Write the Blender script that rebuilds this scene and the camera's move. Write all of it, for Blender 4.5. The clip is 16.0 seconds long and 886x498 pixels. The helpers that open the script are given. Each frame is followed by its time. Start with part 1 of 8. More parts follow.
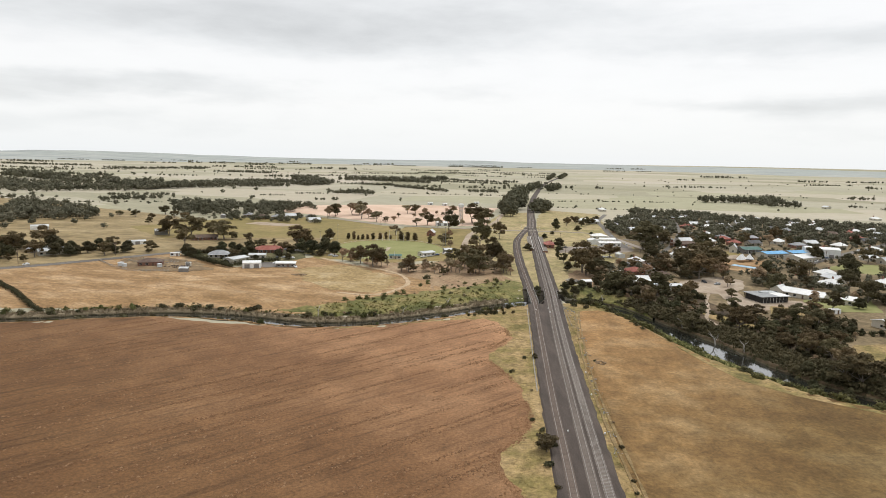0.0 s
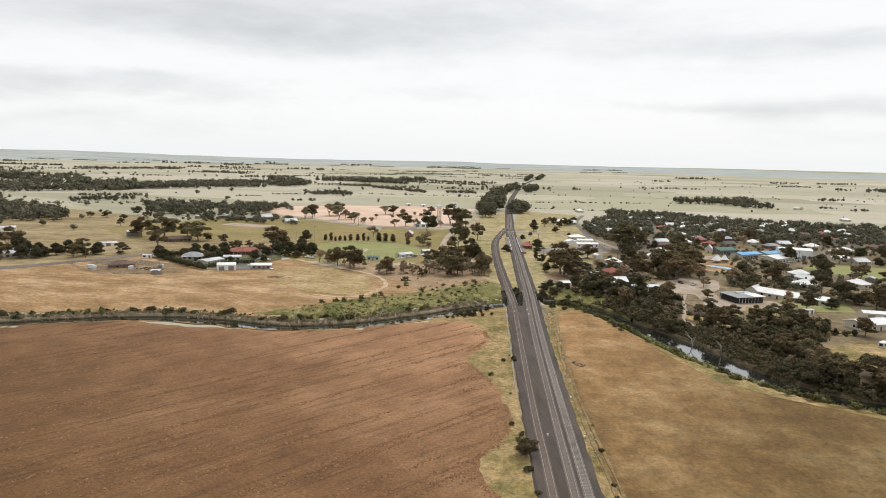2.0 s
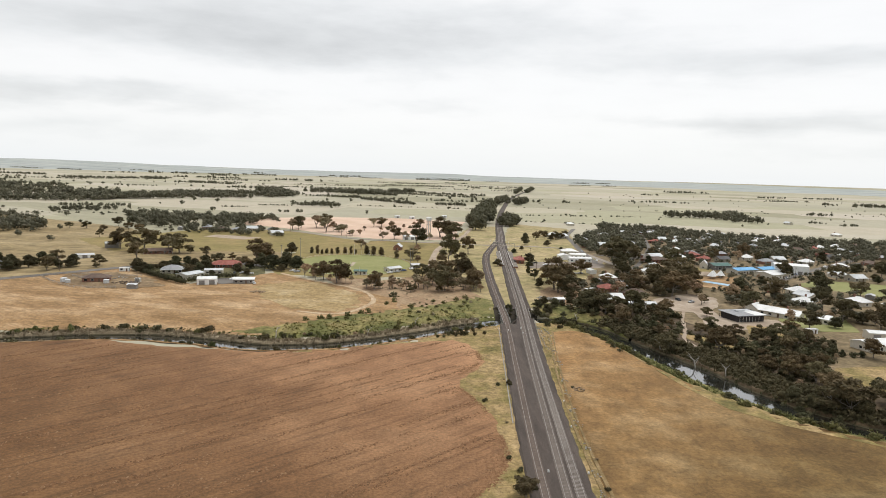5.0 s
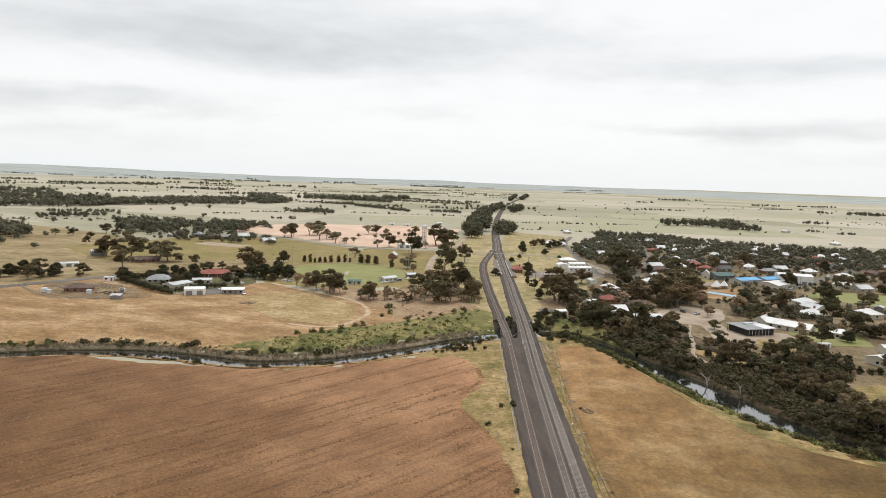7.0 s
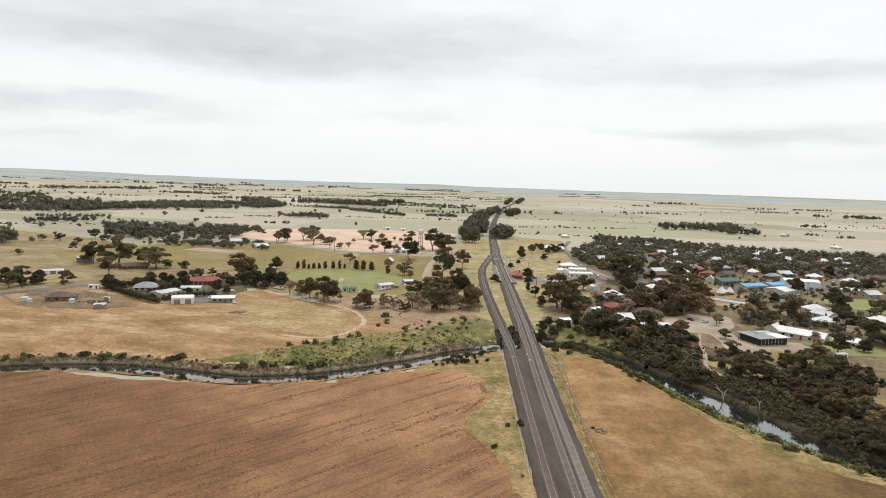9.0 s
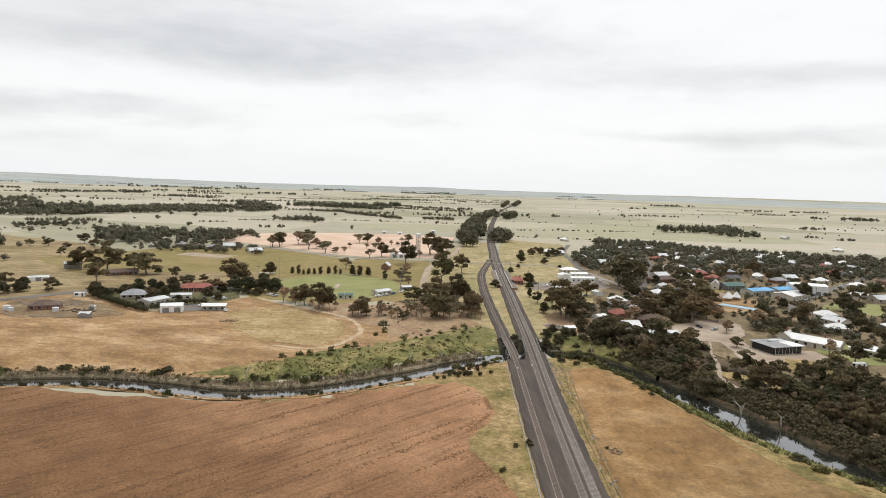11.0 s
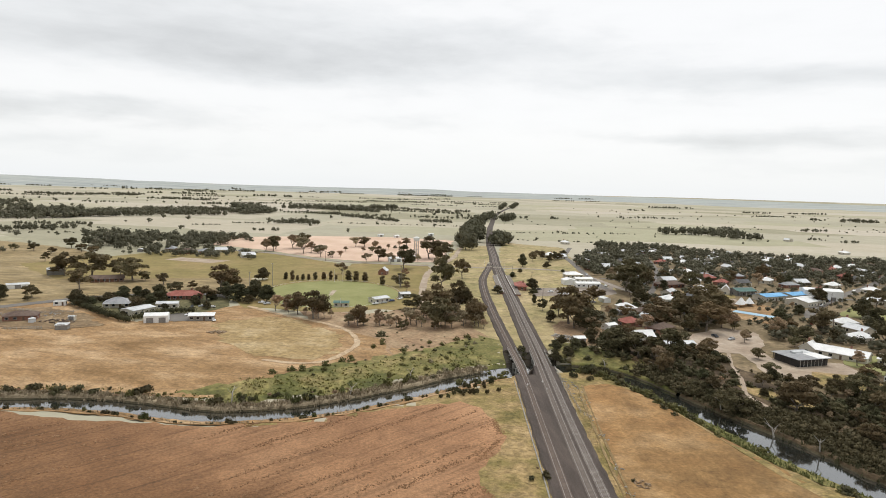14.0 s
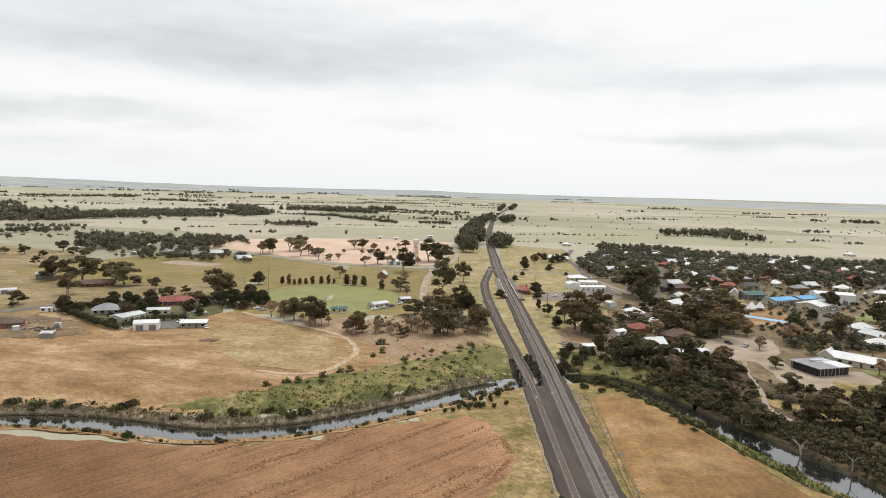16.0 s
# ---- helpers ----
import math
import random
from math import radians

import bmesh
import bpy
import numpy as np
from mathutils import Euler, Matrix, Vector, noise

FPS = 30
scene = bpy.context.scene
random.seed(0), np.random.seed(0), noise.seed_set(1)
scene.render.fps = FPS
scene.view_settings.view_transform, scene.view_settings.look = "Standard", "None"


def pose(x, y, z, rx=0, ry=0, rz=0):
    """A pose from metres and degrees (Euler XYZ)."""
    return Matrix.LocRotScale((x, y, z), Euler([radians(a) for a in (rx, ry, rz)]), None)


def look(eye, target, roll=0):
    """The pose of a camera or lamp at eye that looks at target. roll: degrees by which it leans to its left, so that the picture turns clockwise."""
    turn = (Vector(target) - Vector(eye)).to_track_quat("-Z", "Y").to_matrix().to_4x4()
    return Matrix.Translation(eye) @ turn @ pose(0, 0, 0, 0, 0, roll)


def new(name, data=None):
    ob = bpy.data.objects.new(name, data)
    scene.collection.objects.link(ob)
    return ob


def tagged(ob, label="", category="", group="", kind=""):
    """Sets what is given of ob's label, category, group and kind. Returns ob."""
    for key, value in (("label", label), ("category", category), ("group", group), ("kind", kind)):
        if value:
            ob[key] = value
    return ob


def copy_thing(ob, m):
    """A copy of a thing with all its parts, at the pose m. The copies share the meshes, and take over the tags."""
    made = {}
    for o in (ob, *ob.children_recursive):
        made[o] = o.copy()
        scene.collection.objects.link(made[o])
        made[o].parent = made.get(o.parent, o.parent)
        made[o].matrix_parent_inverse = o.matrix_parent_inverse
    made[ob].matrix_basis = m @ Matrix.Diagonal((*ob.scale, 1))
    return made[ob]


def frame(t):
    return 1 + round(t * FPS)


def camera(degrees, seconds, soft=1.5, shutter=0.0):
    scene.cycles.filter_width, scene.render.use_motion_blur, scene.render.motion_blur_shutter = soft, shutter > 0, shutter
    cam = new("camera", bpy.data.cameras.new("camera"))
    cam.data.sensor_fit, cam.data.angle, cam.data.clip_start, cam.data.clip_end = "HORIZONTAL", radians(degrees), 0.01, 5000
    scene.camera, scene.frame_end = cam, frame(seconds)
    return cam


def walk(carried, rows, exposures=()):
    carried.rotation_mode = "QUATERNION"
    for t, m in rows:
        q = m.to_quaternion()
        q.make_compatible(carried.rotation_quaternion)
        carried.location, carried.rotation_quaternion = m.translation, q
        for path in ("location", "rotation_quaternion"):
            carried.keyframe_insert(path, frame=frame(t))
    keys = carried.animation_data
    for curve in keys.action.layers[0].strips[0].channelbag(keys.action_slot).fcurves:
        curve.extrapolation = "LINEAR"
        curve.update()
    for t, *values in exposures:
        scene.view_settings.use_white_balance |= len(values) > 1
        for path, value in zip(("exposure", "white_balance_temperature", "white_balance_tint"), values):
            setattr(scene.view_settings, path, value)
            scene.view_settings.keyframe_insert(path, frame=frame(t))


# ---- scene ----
cam = camera(70.0, 16.0, soft=0.5)
# seconds, x, y, z, yaw, pitch, roll
ROWS = [
    (0, 0.00, 0.00, 78.00, 0.000, -8.374, 1.253),
    (0.5, 0.13, 0.37, 78.20, -0.571, -8.413, 1.261),
    (1, 0.14, 0.94, 78.12, -1.253, -8.405, 1.299),
    (1.5, 0.12, 1.76, 78.04, -1.699, -8.364, 1.389),
    (2, 0.08, 2.86, 77.95, -1.987, -8.252, 1.440),
    (2.5, 0.11, 4.34, 77.90, -2.220, -8.099, 1.534),
    (3, 0.08, 6.21, 77.81, -2.428, -7.931, 1.602),
    (3.5, -0.08, 8.52, 77.65, -2.609, -7.714, 1.690),
    (4, -0.21, 11.25, 77.58, -2.749, -7.526, 1.761),
    (6.5, -1.47, 28.11, 77.50, -3.406, -6.642, 2.069),
    (7, -1.96, 31.75, 77.55, -3.546, -6.526, 2.092),
    (7.5, -2.22, 35.59, 77.44, -3.664, -6.407, 2.053),
    (8, -2.45, 39.38, 77.37, -3.786, -6.319, 2.031),
    (8.5, -2.77, 43.14, 77.37, -3.900, -6.226, 2.030),
    (9, -3.28, 46.57, 77.22, -3.994, -6.160, 2.016),
    (11.5, -4.65, 63.73, 77.10, -4.422, -5.863, 1.875),
    (12, -4.87, 67.08, 77.22, -4.474, -5.849, 1.847),
    (12.5, -5.10, 70.50, 77.15, -4.536, -5.800, 1.813),
    (13, -5.37, 73.90, 77.07, -4.594, -5.774, 1.828),
    (13.5, -5.51, 77.31, 76.98, -4.628, -5.732, 1.821),
    (14, -5.63, 80.66, 76.96, -4.678, -5.702, 1.804),
    (14.5, -5.79, 84.02, 76.95, -4.704, -5.672, 1.781),
    (15, -6.08, 87.38, 76.98, -4.745, -5.643, 1.786),
    (15.5, -6.43, 90.74, 76.96, -4.805, -5.625, 1.749),
    (16, -6.64, 94.29, 76.92, -4.840, -5.591, 1.723),
]
walk(cam, [(t, pose(x, y, z, 0, 0, yaw) @ pose(0, 0, 0, 90 + pitch) @ pose(0, 0, 0, 0, 0, roll)) for t, x, y, z, yaw, pitch, roll in ROWS])

# ---------------------------------------------------------------- light
SUN_DIR = Vector((0.25, 0.45, 0.86))


def make_world():
    w = bpy.data.worlds.new("overcast_sky")
    scene.world = w
    w.use_nodes = True
    nt = w.node_tree
    nt.nodes.clear()
    N, L = nt.nodes.new, nt.links.new
    out, bg = N("ShaderNodeOutputWorld"), N("ShaderNodeBackground")
    sky = N("ShaderNodeTexSky")
    sky.sky_type, sky.sun_disc = "NISHITA", False
    sky.sun_elevation = math.asin(SUN_DIR.normalized().z)
    sky.sun_rotation = math.atan2(SUN_DIR.x, SUN_DIR.y)
    dim = N("ShaderNodeVectorMath")
    dim.operation = "SCALE"
    dim.inputs["Scale"].default_value = 0.11
    L(sky.outputs["Color"], dim.inputs[0])
    # a flat sheet of cloud overhead: direction divided by its height
    tc, sep = N("ShaderNodeTexCoord"), N("ShaderNodeSeparateXYZ")
    L(tc.outputs["Generated"], sep.inputs[0])
    zz = N("ShaderNodeMath")
    zz.operation = "MAXIMUM"
    zz.inputs[1].default_value = 0.0
    L(sep.outputs["Z"], zz.inputs[0])
    za = N("ShaderNodeMath")
    za.inputs[1].default_value = 0.16
    L(zz.outputs[0], za.inputs[0])
    comb = N("ShaderNodeCombineXYZ")
    for k in "XY":
        d = N("ShaderNodeMath")
        d.operation = "DIVIDE"
        L(sep.outputs[k], d.inputs[0])
        L(za.outputs[0], d.inputs[1])
        L(d.outputs[0], comb.inputs[k])

    def layer(scale, detail, off, lo, hi):
        mp = N("ShaderNodeMapping")
        mp.inputs["Location"].default_value = off
        mp.inputs["Rotation"].default_value = (0, 0, 0.25)
        mp.inputs["Scale"].default_value = scale
        L(comb.outputs[0], mp.inputs["Vector"])
        n = N("ShaderNodeTexNoise")
        n.inputs["Scale"].default_value = 1.0
        n.inputs["Detail"].default_value = detail
        n.inputs["Roughness"].default_value = 0.52
        n.inputs["Distortion"].default_value = 0.25
        L(mp.outputs[0], n.inputs["Vector"])
        r = N("ShaderNodeMapRange")
        r.interpolation_type = "SMOOTHSTEP"
        r.inputs["From Min"].default_value = lo
        r.inputs["From Max"].default_value = hi
        L(n.outputs["Fac"], r.inputs["Value"])
        return r.outputs[0]

    big = layer((0.45, 0.7, 1), 4, (1.9, 4.3, 0), 0.40, 0.66)
    small = layer((1.5, 2.4, 1), 6, (2.4, 3.2, 0), 0.36, 0.70)
    mixf = N("ShaderNodeMath")
    mixf.operation = "MULTIPLY_ADD"
    mixf.inputs[1].default_value = 0.5
    L(small, mixf.inputs[0])
    half = N("ShaderNodeMath")
    half.operation = "MULTIPLY"
    half.inputs[1].default_value = 0.65
    L(big, half.inputs[0])
    L(half.outputs[0], mixf.inputs[2])
    high = N("ShaderNodeMapRange")
    high.inputs["From Min"].default_value, high.inputs["From Max"].default_value = 0.10, 0.42
    high.inputs["To Min"].default_value, high.inputs["To Max"].default_value = -0.08, 0.50
    L(zz.outputs[0], high.inputs["Value"])
    thick = N("ShaderNodeMath")
    thick.use_clamp = True
    L(mixf.outputs[0], thick.inputs[0])
    L(high.outputs[0], thick.inputs[1])

    def calc(op, a, b=None, c=None, clamp=False):
        m = N("ShaderNodeMath")
        m.operation, m.use_clamp = op, clamp
        for k, q in enumerate((a, b, c)):
            if q is None:
                continue
            if isinstance(q, (int, float)):
                m.inputs[k].default_value = q
            else:
                L(q, m.inputs[k])
        return m.outputs[0]

    # long banks of cloud over the northern horizon: side = sine of the bearing, rise = tangent of the height, both torn by noise
    flat = calc("SQRT", calc("ADD", calc("MULTIPLY", sep.outputs["X"], sep.outputs["X"]), calc("MULTIPLY", sep.outputs["Y"], sep.outputs["Y"])))
    side, rise = calc("DIVIDE", sep.outputs["X"], flat), calc("DIVIDE", zz.outputs[0], flat)
    flow = N("ShaderNodeCombineXYZ")
    L(calc("MULTIPLY", side, 3.2), flow.inputs["X"])
    L(calc("MULTIPLY", rise, 11.0), flow.inputs["Y"])

    def torn(scale, off, detail):
        n = N("ShaderNodeTexNoise")
        n.inputs["Scale"].default_value, n.inputs["Detail"].default_value, n.inputs["Roughness"].default_value = scale, detail, 0.55
        mp = N("ShaderNodeMapping")
        mp.inputs["Location"].default_value = off
        L(flow.outputs[0], mp.inputs["Vector"])
        L(mp.outputs[0], n.inputs["Vector"])
        return n.outputs["Fac"]

    side2 = calc("ADD", side, calc("MULTIPLY_ADD", torn(1.3, (3, 1, 0), 5), 0.30, -0.15))
    rise2 = calc("ADD", rise, calc("MULTIPLY_ADD", torn(1.1, (7, 4, 0), 6), 0.09, -0.045))
    total = 0.0
    for cs, cr, ws, wr, amp in ((-0.30, 0.178, 0.34, 0.034, 0.66), (-0.42, 0.250, 0.45, 0.050, 0.52), (0.06, 0.205, 0.30, 0.036, 0.42), (-0.50, 0.085, 0.26, 0.015, 0.58), (-0.55, 0.040, 0.30, 0.016, 0.36),
                                (0.00, 0.098, 0.08, 0.013, 0.28), (0.48, 0.160, 0.26, 0.024, 0.50), (0.52, 0.086, 0.20, 0.015, 0.55), (0.62, 0.045, 0.16, 0.020, 0.32)):
        a = calc("MULTIPLY", calc("SUBTRACT", side2, cs), 1 / ws)
        b = calc("MULTIPLY", calc("SUBTRACT", rise2, cr), 1 / wr)
        g = calc("EXPONENT", calc("MULTIPLY", calc("ADD", calc("MULTIPLY", a, a), calc("MULTIPLY", b, b)), -1.0))
        total = calc("MULTIPLY_ADD", g, amp, total)
    total = calc("ADD", total, calc("MULTIPLY_ADD", torn(3.4, (1, 9, 0), 8), 0.62, -0.30), clamp=True)
    north = N("ShaderNodeMapRange")
    north.interpolation_type = "SMOOTHSTEP"
    north.inputs["From Min"].default_value, north.inputs["From Max"].default_value = 0.40, 0.26
    L(rise, north.inputs["Value"])
    ahead = calc("MULTIPLY", north.outputs[0], calc("GREATER_THAN", sep.outputs["Y"], 0.0))
    cover = calc("ADD", calc("MULTIPLY", total, ahead), calc("MULTIPLY", thick.outputs[0], calc("SUBTRACT", 1.0, ahead)))
    ramp = N("ShaderNodeValToRGB")
    ramp.color_ramp.elements[0].color = (1.0, 1.0, 1.0, 1)
    ramp.color_ramp.elements[1].color = (0.63, 0.64, 0.645, 1)
    for at, c in ((0.12, (0.985, 0.985, 0.985, 1)), (0.45, (0.86, 0.87, 0.875, 1))):
        e = ramp.color_ramp.elements.new(at)
        e.color = c
    L(cover, ramp.inputs[0])
    # thin bright veil low over the plain
    low = N("ShaderNodeMapRange")
    low.inputs["From Min"].default_value = 0.0
    low.inputs["From Max"].default_value = 0.075
    low.inputs["To Min"].default_value = 0.7
    low.inputs["To Max"].default_value = 0.0
    L(zz.outputs[0], low.inputs["Value"])
    veil = N("ShaderNodeMix")
    veil.data_type = "RGBA"
    L(low.outputs[0], veil.inputs["Factor"])
    L(ramp.outputs["Color"], veil.inputs["A"])
    veil.inputs["B"].default_value = (0.90, 0.935, 0.955, 1)
    mix = N("ShaderNodeMix")
    mix.data_type = "RGBA"
    mix.inputs["Factor"].default_value = 0.93
    L(dim.outputs[0], mix.inputs["A"])
    L(veil.outputs["Result"], mix.inputs["B"])
    zen = N("ShaderNodeMapRange")
    zen.interpolation_type = "SMOOTHSTEP"
    zen.inputs["From Min"].default_value, zen.inputs["From Max"].default_value = 0.36, 1.0
    zen.inputs["To Min"].default_value, zen.inputs["To Max"].default_value = 1.0, 1.85
    L(zz.outputs[0], zen.inputs["Value"])
    L(mix.outputs["Result"], bg.inputs["Color"])
    L(zen.outputs[0], bg.inputs["Strength"])
    L(bg.outputs[0], out.inputs["Surface"])


make_world()
sun_data = bpy.data.lights.new("sun", "SUN")
sun_data.energy, sun_data.angle, sun_data.color = 1.45, radians(18), (1.0, 0.96, 0.9)
sun = new("sun", sun_data)
sun.matrix_basis = look(SUN_DIR * 400, (0, 0, 0))

# ---------------------------------------------------------------- materials


def material(name, colours, scale=1.0, fine=None, rough=0.9, bump=0.0, stretch=(1, 1, 1), turn=0.0, spec=0.25, metal=0.0, own=False,
             detail=5.0, vary=0.0, fine_amount=0.35, translucent=0.0, mid=0.0, hue_shift=0.0):
    """Colours along a broad noise, with a finer grain over it. own: the pattern sits on the object, not in the world."""
    m = bpy.data.materials.new(name)
    m.use_nodes = True
    nt = m.node_tree
    N, L = nt.nodes.new, nt.links.new
    bsdf = nt.nodes["Principled BSDF"]
    bsdf.inputs["Roughness"].default_value = rough
    bsdf.inputs["Metallic"].default_value = metal
    bsdf.inputs["Specular IOR Level"].default_value = spec
    if own:
        src = N("ShaderNodeTexCoord").outputs["Object"]
    else:
        src = N("ShaderNodeNewGeometry").outputs["Position"]
    mp = N("ShaderNodeMapping")
    mp.inputs["Rotation"].default_value = (0, 0, radians(turn))
    L(src, mp.inputs["Vector"])
    st = N("ShaderNodeMapping")
    st.inputs["Scale"].default_value = stretch
    L(mp.outputs[0], st.inputs["Vector"])
    n1 = N("ShaderNodeTexNoise")
    n1.inputs["Scale"].default_value = scale
    n1.inputs["Detail"].default_value = detail
    n1.inputs["Roughness"].default_value = 0.6
    L(st.outputs[0], n1.inputs["Vector"])
    ramp = N("ShaderNodeValToRGB")
    k = len(colours)
    els = ramp.color_ramp.elements
    while len(els) < k:
        els.new(0.5)
    for i, c in enumerate(colours):
        els[i].position = 0.30 + 0.40 * i / max(1, k - 1)
        els[i].color = (*c, 1)
    L(n1.outputs["Fac"], ramp.inputs[0])
    n2 = N("ShaderNodeTexNoise")
    n2.inputs["Scale"].default_value = fine or scale * 9
    n2.inputs["Detail"].default_value = 4
    n2.inputs["Roughness"].default_value = 0.7
    L(mp.outputs[0], n2.inputs["Vector"])
    mr = N("ShaderNodeMapRange")
    mr.inputs["From Min"].default_value, mr.inputs["From Max"].default_value = 0.25, 0.75
    mr.inputs["To Min"].default_value, mr.inputs["To Max"].default_value = 1 - fine_amount, 1 + fine_amount
    L(n2.outputs["Fac"], mr.inputs["Value"])
    mul = N("ShaderNodeVectorMath")
    mul.operation = "SCALE"
    L(ramp.outputs["Color"], mul.inputs[0])
    L(mr.outputs[0], mul.inputs["Scale"])
    col = mul.outputs[0]
    if mid:
        n3 = N("ShaderNodeTexNoise")
        n3.inputs["Scale"].default_value = scale * 5
        n3.inputs["Detail"].default_value = 6
        n3.inputs["Roughness"].default_value = 0.65
        n3.inputs["Distortion"].default_value = 0.6
        L(st.outputs[0], n3.inputs["Vector"])
        m3 = N("ShaderNodeMapRange")
        m3.inputs["From Min"].default_value, m3.inputs["From Max"].default_value = 0.3, 0.7
        m3.inputs["To Min"].default_value, m3.inputs["To Max"].default_value = 1 - mid, 1 + mid
        L(n3.outputs["Fac"], m3.inputs["Value"])
        s3 = N("ShaderNodeVectorMath")
        s3.operation = "SCALE"
        L(col, s3.inputs[0])
        L(m3.outputs[0], s3.inputs["Scale"])
        col = s3.outputs[0]
    if vary:
        oi = N("ShaderNodeObjectInfo")
        vr = N("ShaderNodeMapRange")
        vr.inputs["To Min"].default_value, vr.inputs["To Max"].default_value = 1 - vary, 1 + vary
        L(oi.outputs["Random"], vr.inputs["Value"])
        v2 = N("ShaderNodeVectorMath")
        v2.operation = "SCALE"
        L(col, v2.inputs[0])
        L(vr.outputs[0], v2.inputs["Scale"])
        hue = N("ShaderNodeMath")
        hue.operation = "MULTIPLY"
        hue.inputs[1].default_value = 7.31
        L(oi.outputs["Random"], hue.inputs[0])
        fr = N("ShaderNodeMath")
        fr.operation = "FRACT"
        L(hue.outputs[0], fr.inputs[0])
        tint = N("ShaderNodeMix")
        tint.data_type = "RGBA"
        tint.inputs["A"].default_value = (1 - 0.5 * hue_shift, 1 + 0.25 * hue_shift, 1 - 0.3 * hue_shift, 1)
        tint.inputs["B"].default_value = (1 + hue_shift, 1 - 0.1 * hue_shift, 1 - 0.5 * hue_shift, 1)
        L(fr.outputs[0], tint.inputs["Factor"])
        v3 = N("ShaderNodeVectorMath")
        v3.operation = "MULTIPLY"
        L(v2.outputs[0], v3.inputs[0])
        L(tint.outputs["Result"], v3.inputs[1])
        col = v3.outputs[0]
    L(col, bsdf.inputs["Base Color"])
    if bump:
        b = N("ShaderNodeBump")
        b.inputs["Strength"].default_value = bump
        b.inputs["Distance"].default_value = 0.3
        L(n2.outputs["Fac"], b.inputs["Height"])
        L(b.outputs[0], bsdf.inputs["Normal"])
    if translucent:
        tr = N("ShaderNodeBsdfTranslucent")
        L(col, tr.inputs["Color"])
        ms = N("ShaderNodeMixShader")
        ms.inputs[0].default_value = translucent
        L(bsdf.outputs[0], ms.inputs[1])
        L(tr.outputs[0], ms.inputs[2])
        L(ms.outputs[0], nt.nodes["Material Output"].inputs["Surface"])
    return m


def add_streaks(m, turn, along, across, lo, hi, dark):
    """Broken rows over a field: noise drawn out along the rows, multiplied into the colour."""
    nt = m.node_tree
    N, L = nt.nodes.new, nt.links.new
    bsdf = nt.nodes["Principled BSDF"]
    old = bsdf.inputs["Base Color"].links[0].from_socket
    geo = N("ShaderNodeNewGeometry")
    mp = N("ShaderNodeMapping")
    mp.inputs["Rotation"].default_value = (0, 0, radians(-turn))
    L(geo.outputs["Position"], mp.inputs["Vector"])
    st = N("ShaderNodeMapping")
    st.inputs["Scale"].default_value = (along, across, 1)
    L(mp.outputs[0], st.inputs["Vector"])
    n = N("ShaderNodeTexNoise")
    n.inputs["Scale"].default_value = 1
    n.inputs["Detail"].default_value = 3
    L(st.outputs[0], n.inputs["Vector"])
    mr = N("ShaderNodeMapRange")
    mr.inputs["From Min"].default_value, mr.inputs["From Max"].default_value = lo, hi
    mr.inputs["To Min"].default_value, mr.inputs["To Max"].default_value = 1, dark
    L(n.outputs["Fac"], mr.inputs["Value"])
    sc = N("ShaderNodeVectorMath")
    sc.operation = "SCALE"
    L(old, sc.inputs[0])
    L(mr.outputs[0], sc.inputs["Scale"])
    L(sc.outputs[0], bsdf.inputs["Base Color"])


def add_vignette(m, along, lo, hi, tint):
    """Vignette painted as a slow change of colour right across a field, broken by noise: along is the direction, lo to
    hi the stretch, tint the factor at its start.
    """
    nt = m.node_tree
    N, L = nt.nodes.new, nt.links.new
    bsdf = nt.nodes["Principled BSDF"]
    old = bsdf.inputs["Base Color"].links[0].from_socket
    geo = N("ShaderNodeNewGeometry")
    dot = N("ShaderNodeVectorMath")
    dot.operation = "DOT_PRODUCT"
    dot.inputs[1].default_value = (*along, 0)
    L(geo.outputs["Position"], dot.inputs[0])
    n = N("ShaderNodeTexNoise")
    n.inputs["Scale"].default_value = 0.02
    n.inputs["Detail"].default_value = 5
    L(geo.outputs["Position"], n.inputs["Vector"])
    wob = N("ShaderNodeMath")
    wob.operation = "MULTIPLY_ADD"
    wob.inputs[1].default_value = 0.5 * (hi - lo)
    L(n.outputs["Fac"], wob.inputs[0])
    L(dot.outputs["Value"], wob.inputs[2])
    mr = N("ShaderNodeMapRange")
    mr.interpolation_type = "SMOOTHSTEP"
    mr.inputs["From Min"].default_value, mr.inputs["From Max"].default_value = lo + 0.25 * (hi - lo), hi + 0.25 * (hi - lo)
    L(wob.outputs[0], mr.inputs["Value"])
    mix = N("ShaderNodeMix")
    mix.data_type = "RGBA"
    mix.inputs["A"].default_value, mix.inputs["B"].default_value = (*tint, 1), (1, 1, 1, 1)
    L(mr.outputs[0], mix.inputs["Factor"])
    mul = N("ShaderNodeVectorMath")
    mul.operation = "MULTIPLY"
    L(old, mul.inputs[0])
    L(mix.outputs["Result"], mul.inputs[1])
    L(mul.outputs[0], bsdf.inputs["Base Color"])


